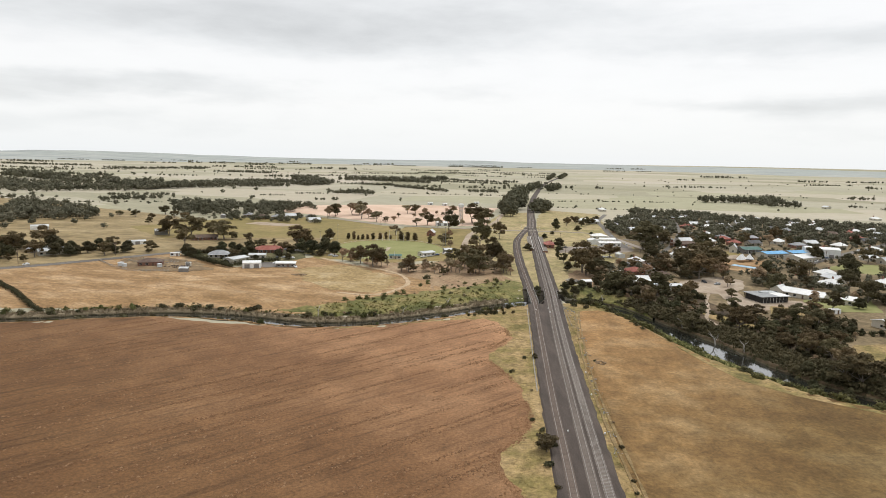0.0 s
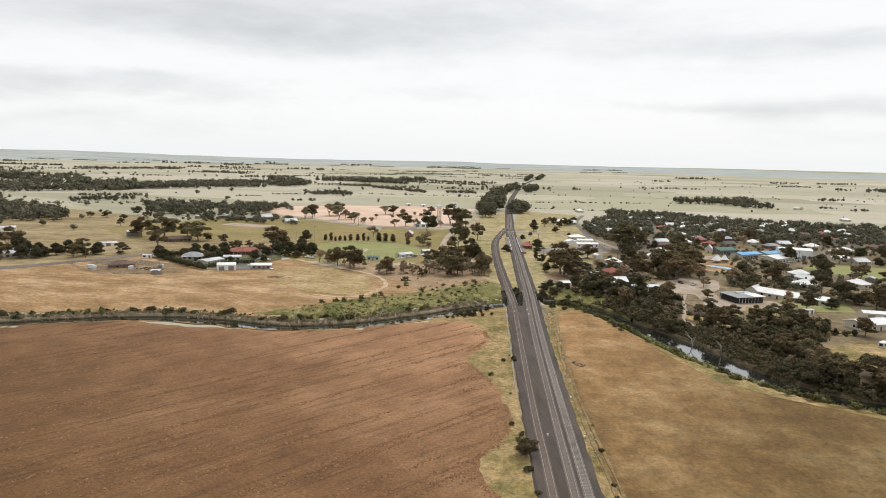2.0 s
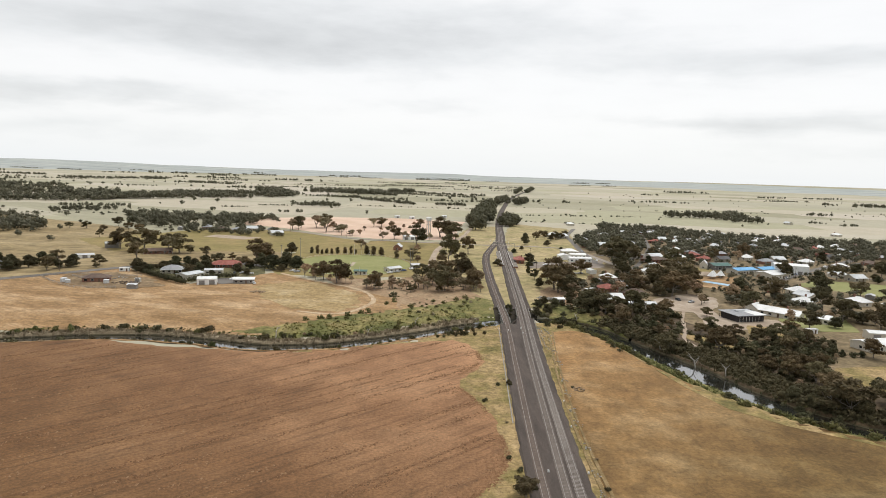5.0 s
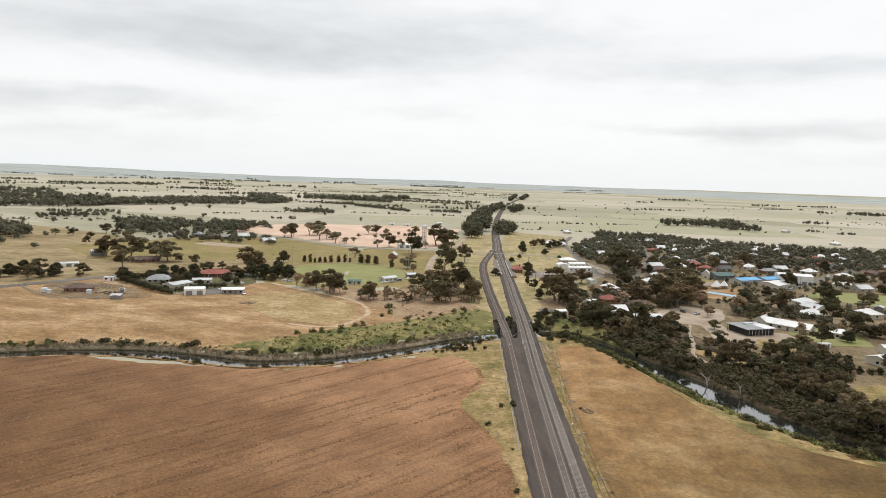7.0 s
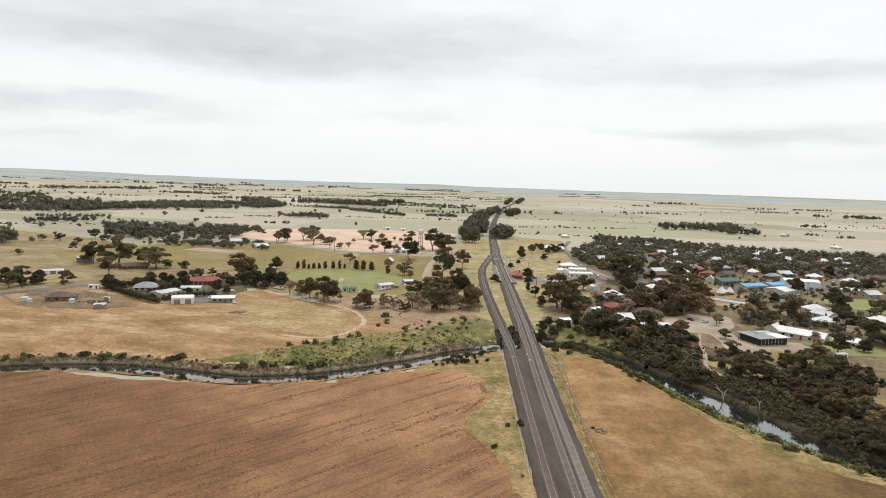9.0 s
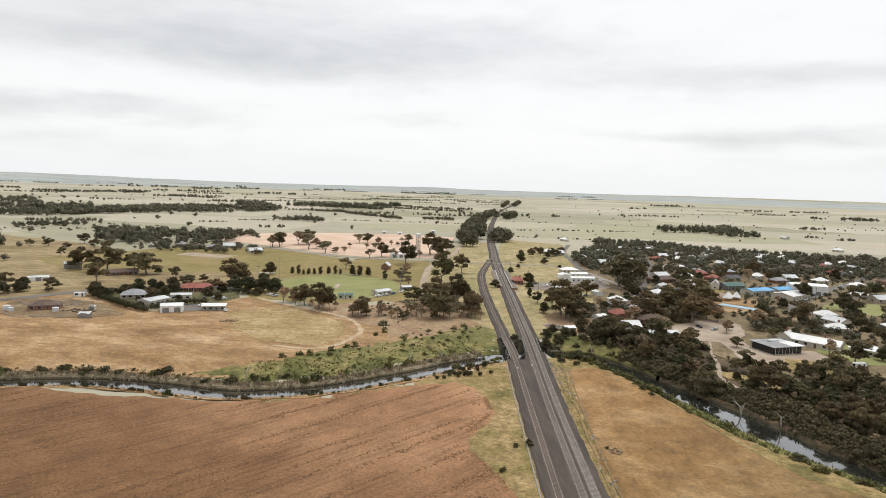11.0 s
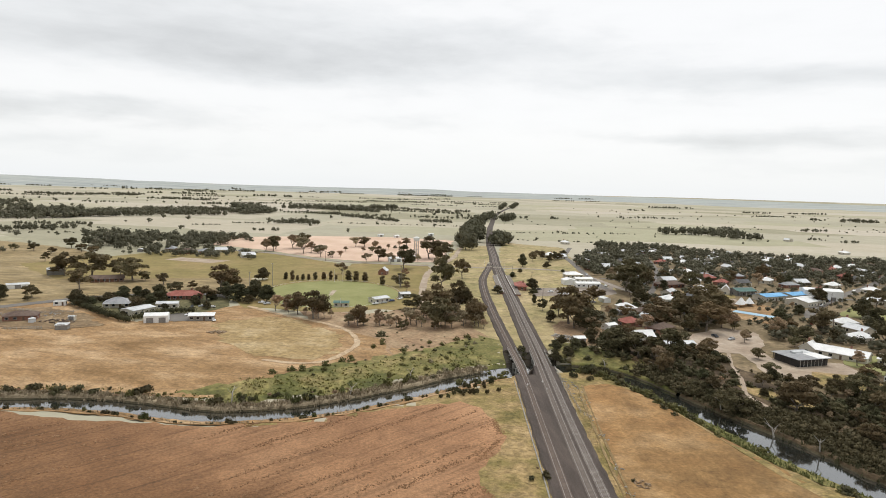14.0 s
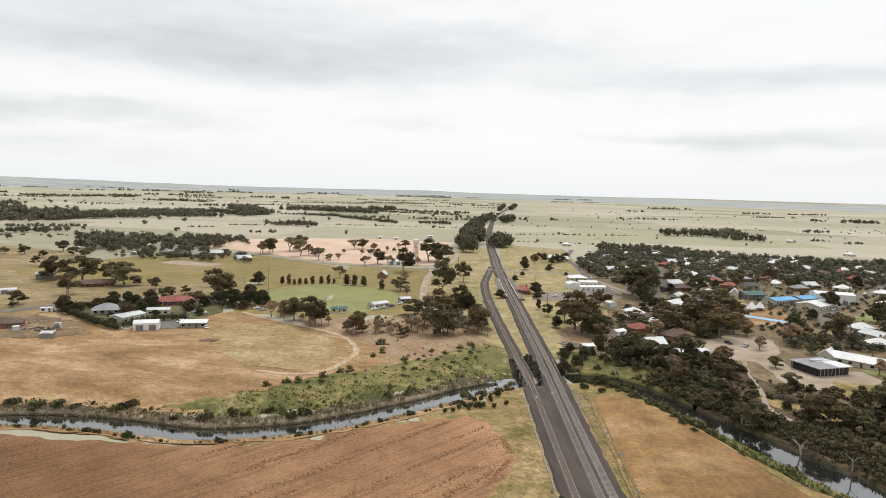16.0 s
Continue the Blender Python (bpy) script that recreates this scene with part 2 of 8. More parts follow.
def plain_material():
    """The wide plain: paddocks of different grass, by Voronoi cells, with mottling at two scales."""
    m = material("pasture", [(0.27, 0.225, 0.14), (0.35, 0.30, 0.20), (0.43, 0.37, 0.26)], 0.018, fine=0.25, bump=0.15, fine_amount=0.25, mid=0.3)
    nt = m.node_tree
    N, L = nt.nodes.new, nt.links.new
    bsdf = nt.nodes["Principled BSDF"]
    old = bsdf.inputs["Base Color"].links[0].from_socket
    geo = N("ShaderNodeNewGeometry")
    mp = N("ShaderNodeMapping")
    mp.inputs["Rotation"].default_value = (0, 0, radians(12))
    L(geo.outputs["Position"], mp.inputs["Vector"])
    st = N("ShaderNodeMapping")
    st.inputs["Scale"].default_value = (1 / 380, 1 / 210, 0)
    L(mp.outputs[0], st.inputs["Vector"])
    vo = N("ShaderNodeTexVoronoi")
    vo.distance = "CHEBYCHEV"
    vo.inputs["Scale"].default_value = 1
    L(st.outputs[0], vo.inputs["Vector"])
    sep = N("ShaderNodeSeparateColor")
    L(vo.outputs["Color"], sep.inputs[0])
    ramp = N("ShaderNodeValToRGB")
    els = ramp.color_ramp.elements
    # grass colours made pale and greyish, with the plain's haze painted in
    for pos, c in ((0.0, (0.245, 0.24, 0.15)), (0.25, (0.36, 0.345, 0.26)), (0.5, (0.47, 0.42, 0.33)), (0.75, (0.34, 0.335, 0.22)), (1.0, (0.50, 0.45, 0.37))):
        e = els[0] if pos == 0 else els[-1] if pos == 1 else els.new(pos)
        e.position, e.color = pos, (*c, 1)
    L(sep.outputs[0], ramp.inputs[0])
    mix = N("ShaderNodeMix")
    mix.data_type = "RGBA"
    mix.inputs["Factor"].default_value = 0.7
    L(old, mix.inputs["A"])
    L(ramp.outputs["Color"], mix.inputs["B"])
    L(mix.outputs["Result"], bsdf.inputs["Base Color"])
    return m


M = {}
M["pasture"] = plain_material()
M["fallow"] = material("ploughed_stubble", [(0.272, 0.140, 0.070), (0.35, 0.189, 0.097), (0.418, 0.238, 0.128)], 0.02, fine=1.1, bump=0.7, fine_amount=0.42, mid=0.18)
add_streaks(M["fallow"], 41, 0.03, 0.55, 0.50, 0.72, 0.66)
# corner vignette put into the soil colour: darkens towards the south-west
add_vignette(M["fallow"], (1, 1), 50, 345, (0.41, 0.382, 0.295))
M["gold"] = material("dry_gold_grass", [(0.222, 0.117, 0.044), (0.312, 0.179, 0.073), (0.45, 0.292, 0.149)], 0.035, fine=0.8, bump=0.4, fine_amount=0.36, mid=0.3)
add_streaks(M["gold"], 80, 0.012, 0.12, 0.5, 0.75, 0.82)
# corner vignette put into the grass colour: darkens towards the south-east
add_vignette(M["gold"], (-1, 1), 20, 260, (0.47, 0.50, 0.42))
M["straw"] = material("straw_grass", [(0.200, 0.116, 0.047), (0.308, 0.190, 0.090), (0.465, 0.322, 0.182)], 0.045, fine=0.7, bump=0.4, fine_amount=0.38, stretch=(0.7, 1.25, 1), turn=20, mid=0.3)
M["verge"] = material("rough_verge_grass", [(0.128, 0.108, 0.036), (0.215, 0.165, 0.060), (0.305, 0.215, 0.098), (0.40, 0.285, 0.145)], 0.075, fine=0.9, bump=0.5, mid=0.42)
M["lush"] = material("green_bank_grass", [(0.068, 0.072, 0.02), (0.118, 0.115, 0.034), (0.20, 0.172, 0.062), (0.285, 0.22, 0.098)], 0.06, fine=0.8, bump=0.6, fine_amount=0.4, mid=0.4)
M["green"] = material("irrigated_turf", [(0.205, 0.206, 0.074), (0.244, 0.244, 0.094), (0.277, 0.269, 0.114)], 0.05, fine=0.5, fine_amount=0.1)
M["olive"] = material("olive_paddock", [(0.193, 0.155, 0.052), (0.24, 0.188, 0.071), (0.293, 0.212, 0.093)], 0.02, fine=0.3, fine_amount=0.15, mid=0.15)
M["pink"] = material("bare_pink_soil", [(0.528, 0.366, 0.262), (0.6, 0.433, 0.323), (0.66, 0.5, 0.378)], 0.02, fine=0.3, fine_amount=0.08)
M["dirt"] = material("pale_dirt", [(0.285, 0.215, 0.155), (0.37, 0.295, 0.222), (0.45, 0.375, 0.295)], 0.06, fine=0.7, fine_amount=0.15, bump=0.2, mid=0.12)
M["redsoil"] = material("dry_brown_ground", [(0.235, 0.144, 0.083), (0.306, 0.208, 0.122), (0.365, 0.271, 0.165)], 0.07, fine=0.6, fine_amount=0.25, bump=0.3, mid=0.3)
M["bank"] = material("river_bank_mud", [(0.05, 0.045, 0.028), (0.085, 0.07, 0.04), (0.14, 0.115, 0.065)], 0.15, fine=1.1, bump=0.6)
M["townsoil"] = material("town_ground", [(0.115, 0.085, 0.044), (0.185, 0.138, 0.075), (0.275, 0.205, 0.122)], 0.05, fine=0.5, fine_amount=0.25, mid=0.35)
M["asphalt"] = material("grey_asphalt", [(0.135, 0.122, 0.108), (0.165, 0.15, 0.133), (0.20, 0.182, 0.16)], 0.08, fine=1.2, fine_amount=0.12)
M["ballast"] = material("dark_ballast", [(0.058, 0.045, 0.038), (0.080, 0.063, 0.053), (0.112, 0.088, 0.073)], 0.14, fine=5, bump=0.5, stretch=(2.2, 0.35, 1), fine_amount=0.3)
M["crossing"] = material("pale_worn_road", [(0.24, 0.205, 0.17), (0.29, 0.25, 0.21), (0.34, 0.30, 0.255)], 0.08, fine=1.2, fine_amount=0.12)
M["sleeper"] = material("weathered_concrete_sleeper", [(0.15, 0.125, 0.106), (0.185, 0.156, 0.134), (0.22, 0.187, 0.16)], 0.3, fine=4, vary=0.1)
M["sleeper_new"] = material("pale_concrete_sleeper", [(0.215, 0.19, 0.168), (0.26, 0.232, 0.206), (0.30, 0.27, 0.242)], 0.3, fine=4, vary=0.1)
M["crib"] = material("pale_crib_ballast", [(0.108, 0.085, 0.071), (0.135, 0.109, 0.092), (0.175, 0.145, 0.123)], 0.08, fine=4, bump=0.4, stretch=(2.2, 0.2, 1), fine_amount=0.3)
M["crib_brown"] = material("brown_crib_ballast", [(0.10, 0.075, 0.06), (0.13, 0.10, 0.082), (0.165, 0.128, 0.105)], 0.08, fine=4, bump=0.4, stretch=(2.2, 0.2, 1), fine_amount=0.3)
M["timber"] = material("old_brown_timber", [(0.095, 0.069, 0.052), (0.14, 0.106, 0.083), (0.191, 0.152, 0.124)], 0.5, fine=4, vary=0.2)
M["track_timber"] = material("ballast_stained_timber", [(0.123, 0.092, 0.075), (0.156, 0.119, 0.097), (0.193, 0.15, 0.123)], 0.5, fine=4, vary=0.1)
M["worn"] = material("worn_pale_grass_track", [(0.36, 0.25, 0.15), (0.45, 0.335, 0.215), (0.53, 0.415, 0.285)], 0.2, fine=0.9, fine_amount=0.2, mid=0.25)
M["lawn"] = material("yellow_green_mown_grass", [(0.19, 0.17, 0.068), (0.295, 0.245, 0.112), (0.35, 0.275, 0.14), (0.43, 0.335, 0.19)], 0.028, fine=0.5, fine_amount=0.25, mid=0.4)
M["garden"] = material("shaded_garden_grass", [(0.075, 0.07, 0.03), (0.12, 0.11, 0.05), (0.18, 0.15, 0.075)], 0.08, fine=0.7, fine_amount=0.3, mid=0.4)
# brown leaf litter, its colour darkened for the shade of the trees
M["litter"] = material("tree_shaded_leaf_litter", [(0.052, 0.036, 0.021), (0.092, 0.064, 0.036), (0.155, 0.108, 0.062)], 0.07, fine=0.8, fine_amount=0.35, bump=0.4, mid=0.4)
M["pale_grass"] = material("pale_yellow_grass", [(0.242, 0.165, 0.07), (0.33, 0.235, 0.111), (0.436, 0.335, 0.191)], 0.06, fine=0.6, fine_amount=0.25, mid=0.3)
M["yard_mud"] = material("trampled_brown_earth", [(0.15, 0.10, 0.052), (0.21, 0.145, 0.08), (0.28, 0.205, 0.12)], 0.06, fine=0.6, fine_amount=0.3, mid=0.4)
# near-black ground colour that stands for the shade beneath the bridges
M["damp"] = material("painted_bridge_shade", [(0.022, 0.018, 0.012), (0.036, 0.029, 0.019), (0.055, 0.043, 0.028)], 0.3, fine=1.5, bump=0.5)
M["lot"] = material("brown_gravel_lot", [(0.19, 0.155, 0.125), (0.24, 0.20, 0.165), (0.29, 0.25, 0.21)], 0.07, fine=0.8, fine_amount=0.15, mid=0.15)
M["rail"] = material("worn_rail_steel", [(0.256, 0.232, 0.208), (0.384, 0.352, 0.328)], 0.4, fine=3, rough=0.45, metal=0.6, spec=0.5)
M["leaf_gum"] = material("gum_leaves", [(0.080, 0.066, 0.037), (0.127, 0.103, 0.058), (0.198, 0.156, 0.096)], 0.35, fine=1.6, own=True, vary=0.3, spec=0.12, rough=0.8, translucent=0.2, hue_shift=0.13)
M["leaf_brown"] = material("dry_gum_leaves", [(0.19, 0.142, 0.094), (0.295, 0.226, 0.15), (0.42, 0.34, 0.24)], 0.35, fine=1.6, own=True, vary=0.3, spec=0.12, rough=0.8, translucent=0.2, hue_shift=0.13)
M["leaf_dark"] = material("cypress_leaves", [(0.047, 0.045, 0.025), (0.078, 0.071, 0.040), (0.12, 0.104, 0.061)], 0.4, fine=1.6, own=True, vary=0.25, spec=0.12, rough=0.8, translucent=0.12, hue_shift=0.13)
M["leaf_green"] = material("shrub_leaves", [(0.074, 0.077, 0.032), (0.132, 0.130, 0.055), (0.20, 0.185, 0.088)], 0.5, fine=2.0, own=True, vary=0.35, spec=0.12, rough=0.8, translucent=0.2, hue_shift=0.13)
M["bark"] = material("pale_gum_bark", [(0.12, 0.095, 0.075), (0.20, 0.17, 0.14), (0.30, 0.265, 0.22)], 0.8, fine=4, own=True)
M["deadwood"] = material("bleached_dead_wood", [(0.30, 0.27, 0.24), (0.42, 0.39, 0.35)], 0.8, fine=4, own=True)
M["reed"] = material("dry_reeds", [(0.18, 0.142, 0.09), (0.28, 0.226, 0.148), (0.385, 0.315, 0.215)], 0.3, fine=2)


def water_material():
    m = bpy.data.materials.new("still_river_water")
    m.use_nodes = True
    nt = m.node_tree
    b = nt.nodes["Principled BSDF"]
    b.inputs["Base Color"].default_value = (0.02, 0.022, 0.019, 1)
    b.inputs["Roughness"].default_value = 0.06
    b.inputs["Specular IOR Level"].default_value = 0.5
    b.inputs["IOR"].default_value = 4.6
    geo = nt.nodes.new("ShaderNodeNewGeometry")
    n = nt.nodes.new("ShaderNodeTexNoise")
    n.inputs["Scale"].default_value = 0.7
    n.inputs["Detail"].default_value = 4
    nt.links.new(geo.outputs["Position"], n.inputs["Vector"])
    bp = nt.nodes.new("ShaderNodeBump")
    bp.inputs["Strength"].default_value = 0.05
    bp.inputs["Distance"].default_value = 0.1
    nt.links.new(n.outputs["Fac"], bp.inputs["Height"])
    nt.links.new(bp.outputs[0], b.inputs["Normal"])
    return m


# the blue-grey is distance haze painted into the scrub's base colour
M["far_rise"] = material("haze_tinted_far_scrub", [(0.27, 0.29, 0.275), (0.335, 0.355, 0.335), (0.42, 0.425, 0.39)], 0.004, fine=0.02, stretch=(0.5, 3, 1), fine_amount=0.12)
M["water"] = water_material()

# ---------------------------------------------------------------- mesh helpers


def mesh_of(name, verts, faces, mats, index=None, smooth=False):
    me = bpy.data.meshes.new(name)
    me.from_pydata([tuple(map(float, v)) for v in verts], [], [tuple(map(int, f)) for f in faces])
    for m in mats:
        me.materials.append(m)
    if index is not None:
        me.polygons.foreach_set("material_index", np.asarray(index, np.int32))
    if smooth:
        me.polygons.foreach_set("use_smooth", [True] * len(me.polygons))
    me.update()
    return me


def tri_mesh(name, verts, tris, mats, index=None):
    """A mesh of triangles straight from arrays."""
    me = bpy.data.meshes.new(name)
    v, f = np.asarray(verts, np.float32), np.asarray(tris, np.int32)
    me.vertices.add(len(v))
    me.vertices.foreach_set("co", v.ravel())
    me.loops.add(f.size)
    me.loops.foreach_set("vertex_index", f.ravel())
    me.polygons.add(len(f))
    me.polygons.foreach_set("loop_start", np.arange(0, f.size, 3, dtype=np.int32))
    for m in mats:
        me.materials.append(m)
    if index is not None:
        me.polygons.foreach_set("material_index", np.asarray(index, np.int32))
    me.update(calc_edges=True)
    me.validate()
    return me


def part(name, bm, mat, parent, label=""):
    me = bpy.data.meshes.new(name)
    bm.to_mesh(me)
    bm.free()
    me.materials.append(mat)
    ob = new(name, me)
    ob.parent = parent
    if label:
        ob["label"] = label
    return ob


def part_mesh(name, me, parent, label=""):
    ob = new(name, me)
    ob.parent = parent
    if label:
        ob["label"] = label
    return ob


def add_box(bm, x0, y0, z0, x1, y1, z1, m=None):
    vs = [bm.verts.new((x, y, z)) for z in (z0, z1) for y in (y0, y1) for x in (x0, x1)]
    for f in ((0, 2, 3, 1), (4, 5, 7, 6), (0, 1, 5, 4), (2, 6, 7, 3), (0, 4, 6, 2), (1, 3, 7, 5)):
        bm.faces.new([vs[i] for i in f])
    if m is not None:
        bmesh.ops.transform(bm, matrix=m, verts=vs)
    return vs


def box_bm(*a):
    bm = bmesh.new()
    add_box(bm, *a)
    return bm


def rod(bm, a, b, r0, r1, n=6):
    a, b = Vector(a), Vector(b)
    q = (b - a).to_track_quat("Z", "Y")
    ra = [bm.verts.new(a + q @ Vector((r0 * math.cos(k * math.tau / n), r0 * math.sin(k * math.tau / n), 0))) for k in range(n)]
    rb = [bm.verts.new(b + q @ Vector((r1 * math.cos(k * math.tau / n), r1 * math.sin(k * math.tau / n), 0))) for k in range(n)]
    for k in range(n):
        bm.faces.new((ra[k], ra[(k + 1) % n], rb[(k + 1) % n], rb[k]))
    bm.faces.new(rb)
    bm.faces.new(ra[::-1])


def spline(pts, step):
    """Points along a smooth line through pts, about step apart."""
    p = np.array(pts, float)
    p = np.vstack([2 * p[0] - p[1], p, 2 * p[-1] - p[-2]])
    out = []
    for i in range(1, len(p) - 2):
        n = max(2, int(np.hypot(*(p[i + 1] - p[i])[:2]) / step))
        for k in range(n):
            t = k / n
            out.append(0.5 * ((2 * p[i]) + (-p[i - 1] + p[i + 1]) * t + (2 * p[i - 1] - 5 * p[i] + 4 * p[i + 1] - p[i + 2]) * t * t
                              + (-p[i - 1] + 3 * p[i] - 3 * p[i + 1] + p[i + 2]) * t ** 3))
    out.append(p[-2])
    return np.array(out)


# ---------------------------------------------------------------- the lie of the land
RIVER = spline([(-900, 180), (-413.4, 254.9), (-285.4, 272.6), (-203.7, 287.4), (-167.3, 298.2), (-132.9, 305.1), (-98.4, 301.5), (-65.0, 292.3), (-31.5, 298.3), (0.0, 316.0), (31, 337.5), (55, 348.5), (82, 351.5), (95.5, 338.5), (103.3, 316.9), (111.2, 292.3), (119.1, 268.7), (126.0, 244.0), (139.8, 217.5), (157.5, 203.7), (196.8, 187.9), (300, 165), (600, 120)], 6)
WATER_Z, BED_Z = -3.4, -4.6
# the three tracks, as x over y
TY = np.array([-420, 40, 140, 192, 268, 331, 345, 366, 397, 435, 503, 606, 720, 770, 898, 1085, 1390, 1968, 2900])
X2 = np.array([-18, 27, 37.2, 42.4, 50.4, 57.8, 59.5, 61.9, 65.2, 69, 76.2, 86.6, 99, 106, 122, 149, 200, 312, 545])
Y1 = np.array([-420, 40, 140, 192, 268, 331, 371, 408, 465, 546, 605, 676, 720, 760])
X1 = np.array([-23, 22.5, 32.0, 36.4, 43.8, 50.0, 52.3, 54.3, 57.8, 64.3, 72, 87.5, 97, 104])
BRIDGE1 = (332.0, 371.0)
BRIDGE2 = (345.0, 367.0)


def _glide(ys, xs):
    pts = spline(np.stack([xs, ys], 1), 4)
    return lambda y: np.interp(y, pts[:, 1], pts[:, 0])


track_1 = _glide(Y1, X1)
track_2 = _glide(TY, X2)


def track_3(y):
    return track_2(y) + 3.3 - 0.0004 * np.maximum(0, np.asarray(y, float) - 606)


SEG_A, SEG_D = RIVER[:-1], np.diff(RIVER, axis=0)
SEG_Q = (SEG_D ** 2).sum(1)


def river_distance(x, y):
    x, y = np.atleast_1d(np.asarray(x, float)), np.atleast_1d(np.asarray(y, float))
    best, side = np.full(x.shape, 1e9), np.ones(x.shape)
    near = (y > 60) & (y < 520)
    if not near.any():
        return best, side
    xs, ys = x[near], y[near]
    b, s = np.full(xs.shape, 1e9), np.ones(xs.shape)
    for k in range(0, len(xs), 400):
        u, v = xs[k:k + 400, None], ys[k:k + 400, None]
        t = np.clip(((u - SEG_A[:, 0]) * SEG_D[:, 0] + (v - SEG_A[:, 1]) * SEG_D[:, 1]) / SEG_Q, 0, 1)
        d = np.hypot(u - SEG_A[:, 0] - t * SEG_D[:, 0], v - SEG_A[:, 1] - t * SEG_D[:, 1])
        i = d.argmin(1)
        r = np.arange(len(i))
        b[k:k + 400] = d[r, i]
        s[k:k + 400] = np.sign(SEG_D[i, 0] * (v[:, 0] - SEG_A[i, 1]) - SEG_D[i, 1] * (u[:, 0] - SEG_A[i, 0]))
    best[near], side[near] = b, s
    return best, side


def river_width(x, y):
    """How much wider than usual the river is: one broad pool below the town."""
    return 1 + 0.36 * np.exp(-((np.asarray(y, float) - 262) / 27) ** 2) * (np.asarray(x, float) > 80)


def ground_z(x, y, sheet=False):
    """Height of the land: flat plain, the river's valley, the railway bank across it, and the far rise of the plain.
    sheet: the ground sheet itself, which lies lower under the cut banks of the river."""
    x, y = np.broadcast_arrays(np.atleast_1d(np.asarray(x, float)), np.atleast_1d(np.asarray(y, float)))
    d, side = river_distance(x, y)
    d = d / river_width(x, y)
    wide = np.where(side < 0, 15.0, np.where(x < 55, 36.0, 20.0))
    inner = np.clip((d - 6.5) / 5.0, 0, 1) if sheet else np.clip((d - 5.2) / 1.3, 0, 1)
    outer = np.clip((d - 8.5) / (wide - 8.5), 0, 1)
    outer = outer * outer * (3 - 2 * outer)
    z = BED_Z + 2.45 * inner + (-BED_Z - 2.45) * outer
    lo, hi = track_1(y) - 4.2, track_3(y) + 3.6
    gap = ((y > BRIDGE1[0]) & (y < BRIDGE1[1]) & (x < track_2(y) - 2.6)) | ((y > BRIDGE2[0]) & (y < BRIDGE2[1]))
    fill = -np.maximum(0, np.maximum(lo - x, x - hi)) / 1.6
    # between the two lines the ground falls back to the grass strip
    z = np.where(~gap & (fill > z) & (y > 250) & (y < 470), fill, z)
    r = np.hypot(x, y - 40)
    s = np.clip((r - 2400) / 2500, 0, 1.2)
    return z + 30.0 * s * s


def gz(x, y):
    return float(ground_z(x, y)[0])


def axis(lo, hi, spans, grow=1.22):
    """Grid lines: even within the spans (start, end, step), spreading out beyond them."""
    vals = set()
    for a, b, st in spans:
        vals.update(np.round(np.arange(a, b + st / 2, st), 3).tolist())
    v = min(vals)
    st = 6.0
    while v > lo:
        v -= st
        st = min(st * grow, 160)
        vals.add(round(v, 3))
    v = max(vals)
    st = 6.0
    while v < hi:
        v += st
        st = min(st * grow, 160)
        vals.add(round(v, 3))
    return np.array(sorted(vals))


GX = axis(-4900, 4900, [(-320, 260, 5), (20, 100, 2.5)])
GY = axis(-1500, 4990, [(120, 480, 5), (320, 390, 2)])


def make_ground():
    xx, yy = np.meshgrid(GX, GY)
    zz = np.concatenate([ground_z(xx[i], yy[i], True) for i in range(len(GY))]).reshape(xx.shape)
    v = np.stack([xx, yy, zz], -1).reshape(-1, 3)
    nx = len(GX)
    i = (np.arange(len(GY) - 1)[:, None] * nx + np.arange(nx - 1)[None]).ravel()
    tris = np.concatenate([np.stack([i, i + 1, i + nx + 1], 1), np.stack([i, i + nx + 1, i + nx], 1)])
    me = tri_mesh("ground", v, tris, [M["pasture"]])
    me.polygons.foreach_set("use_smooth", [True] * len(me.polygons))
    return tagged(new("ground", me), "wide flat plain of dry and green paddocks", "ground", kind="structure")


make_ground()


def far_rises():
    """Low wooded rises that close the plain on the horizon, with haze put into their colour."""
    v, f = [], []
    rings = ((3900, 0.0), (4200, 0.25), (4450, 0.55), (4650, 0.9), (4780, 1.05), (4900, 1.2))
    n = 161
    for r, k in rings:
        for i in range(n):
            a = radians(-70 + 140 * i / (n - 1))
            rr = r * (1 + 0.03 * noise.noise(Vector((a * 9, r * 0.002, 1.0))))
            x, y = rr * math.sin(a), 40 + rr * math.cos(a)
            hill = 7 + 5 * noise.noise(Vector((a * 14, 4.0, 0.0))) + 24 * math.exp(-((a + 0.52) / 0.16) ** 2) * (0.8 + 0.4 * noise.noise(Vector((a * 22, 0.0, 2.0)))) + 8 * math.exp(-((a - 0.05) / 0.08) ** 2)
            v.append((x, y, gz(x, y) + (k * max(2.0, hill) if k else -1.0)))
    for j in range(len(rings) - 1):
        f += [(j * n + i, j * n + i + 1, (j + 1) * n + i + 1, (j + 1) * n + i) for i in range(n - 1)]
    return tagged(new("backdrop", mesh_of("backdrop", v, f, [M["far_rise"]], smooth=True)), "wooded rises along the horizon, tinted blue-grey for haze", "hills", kind="structure")


far_rises()


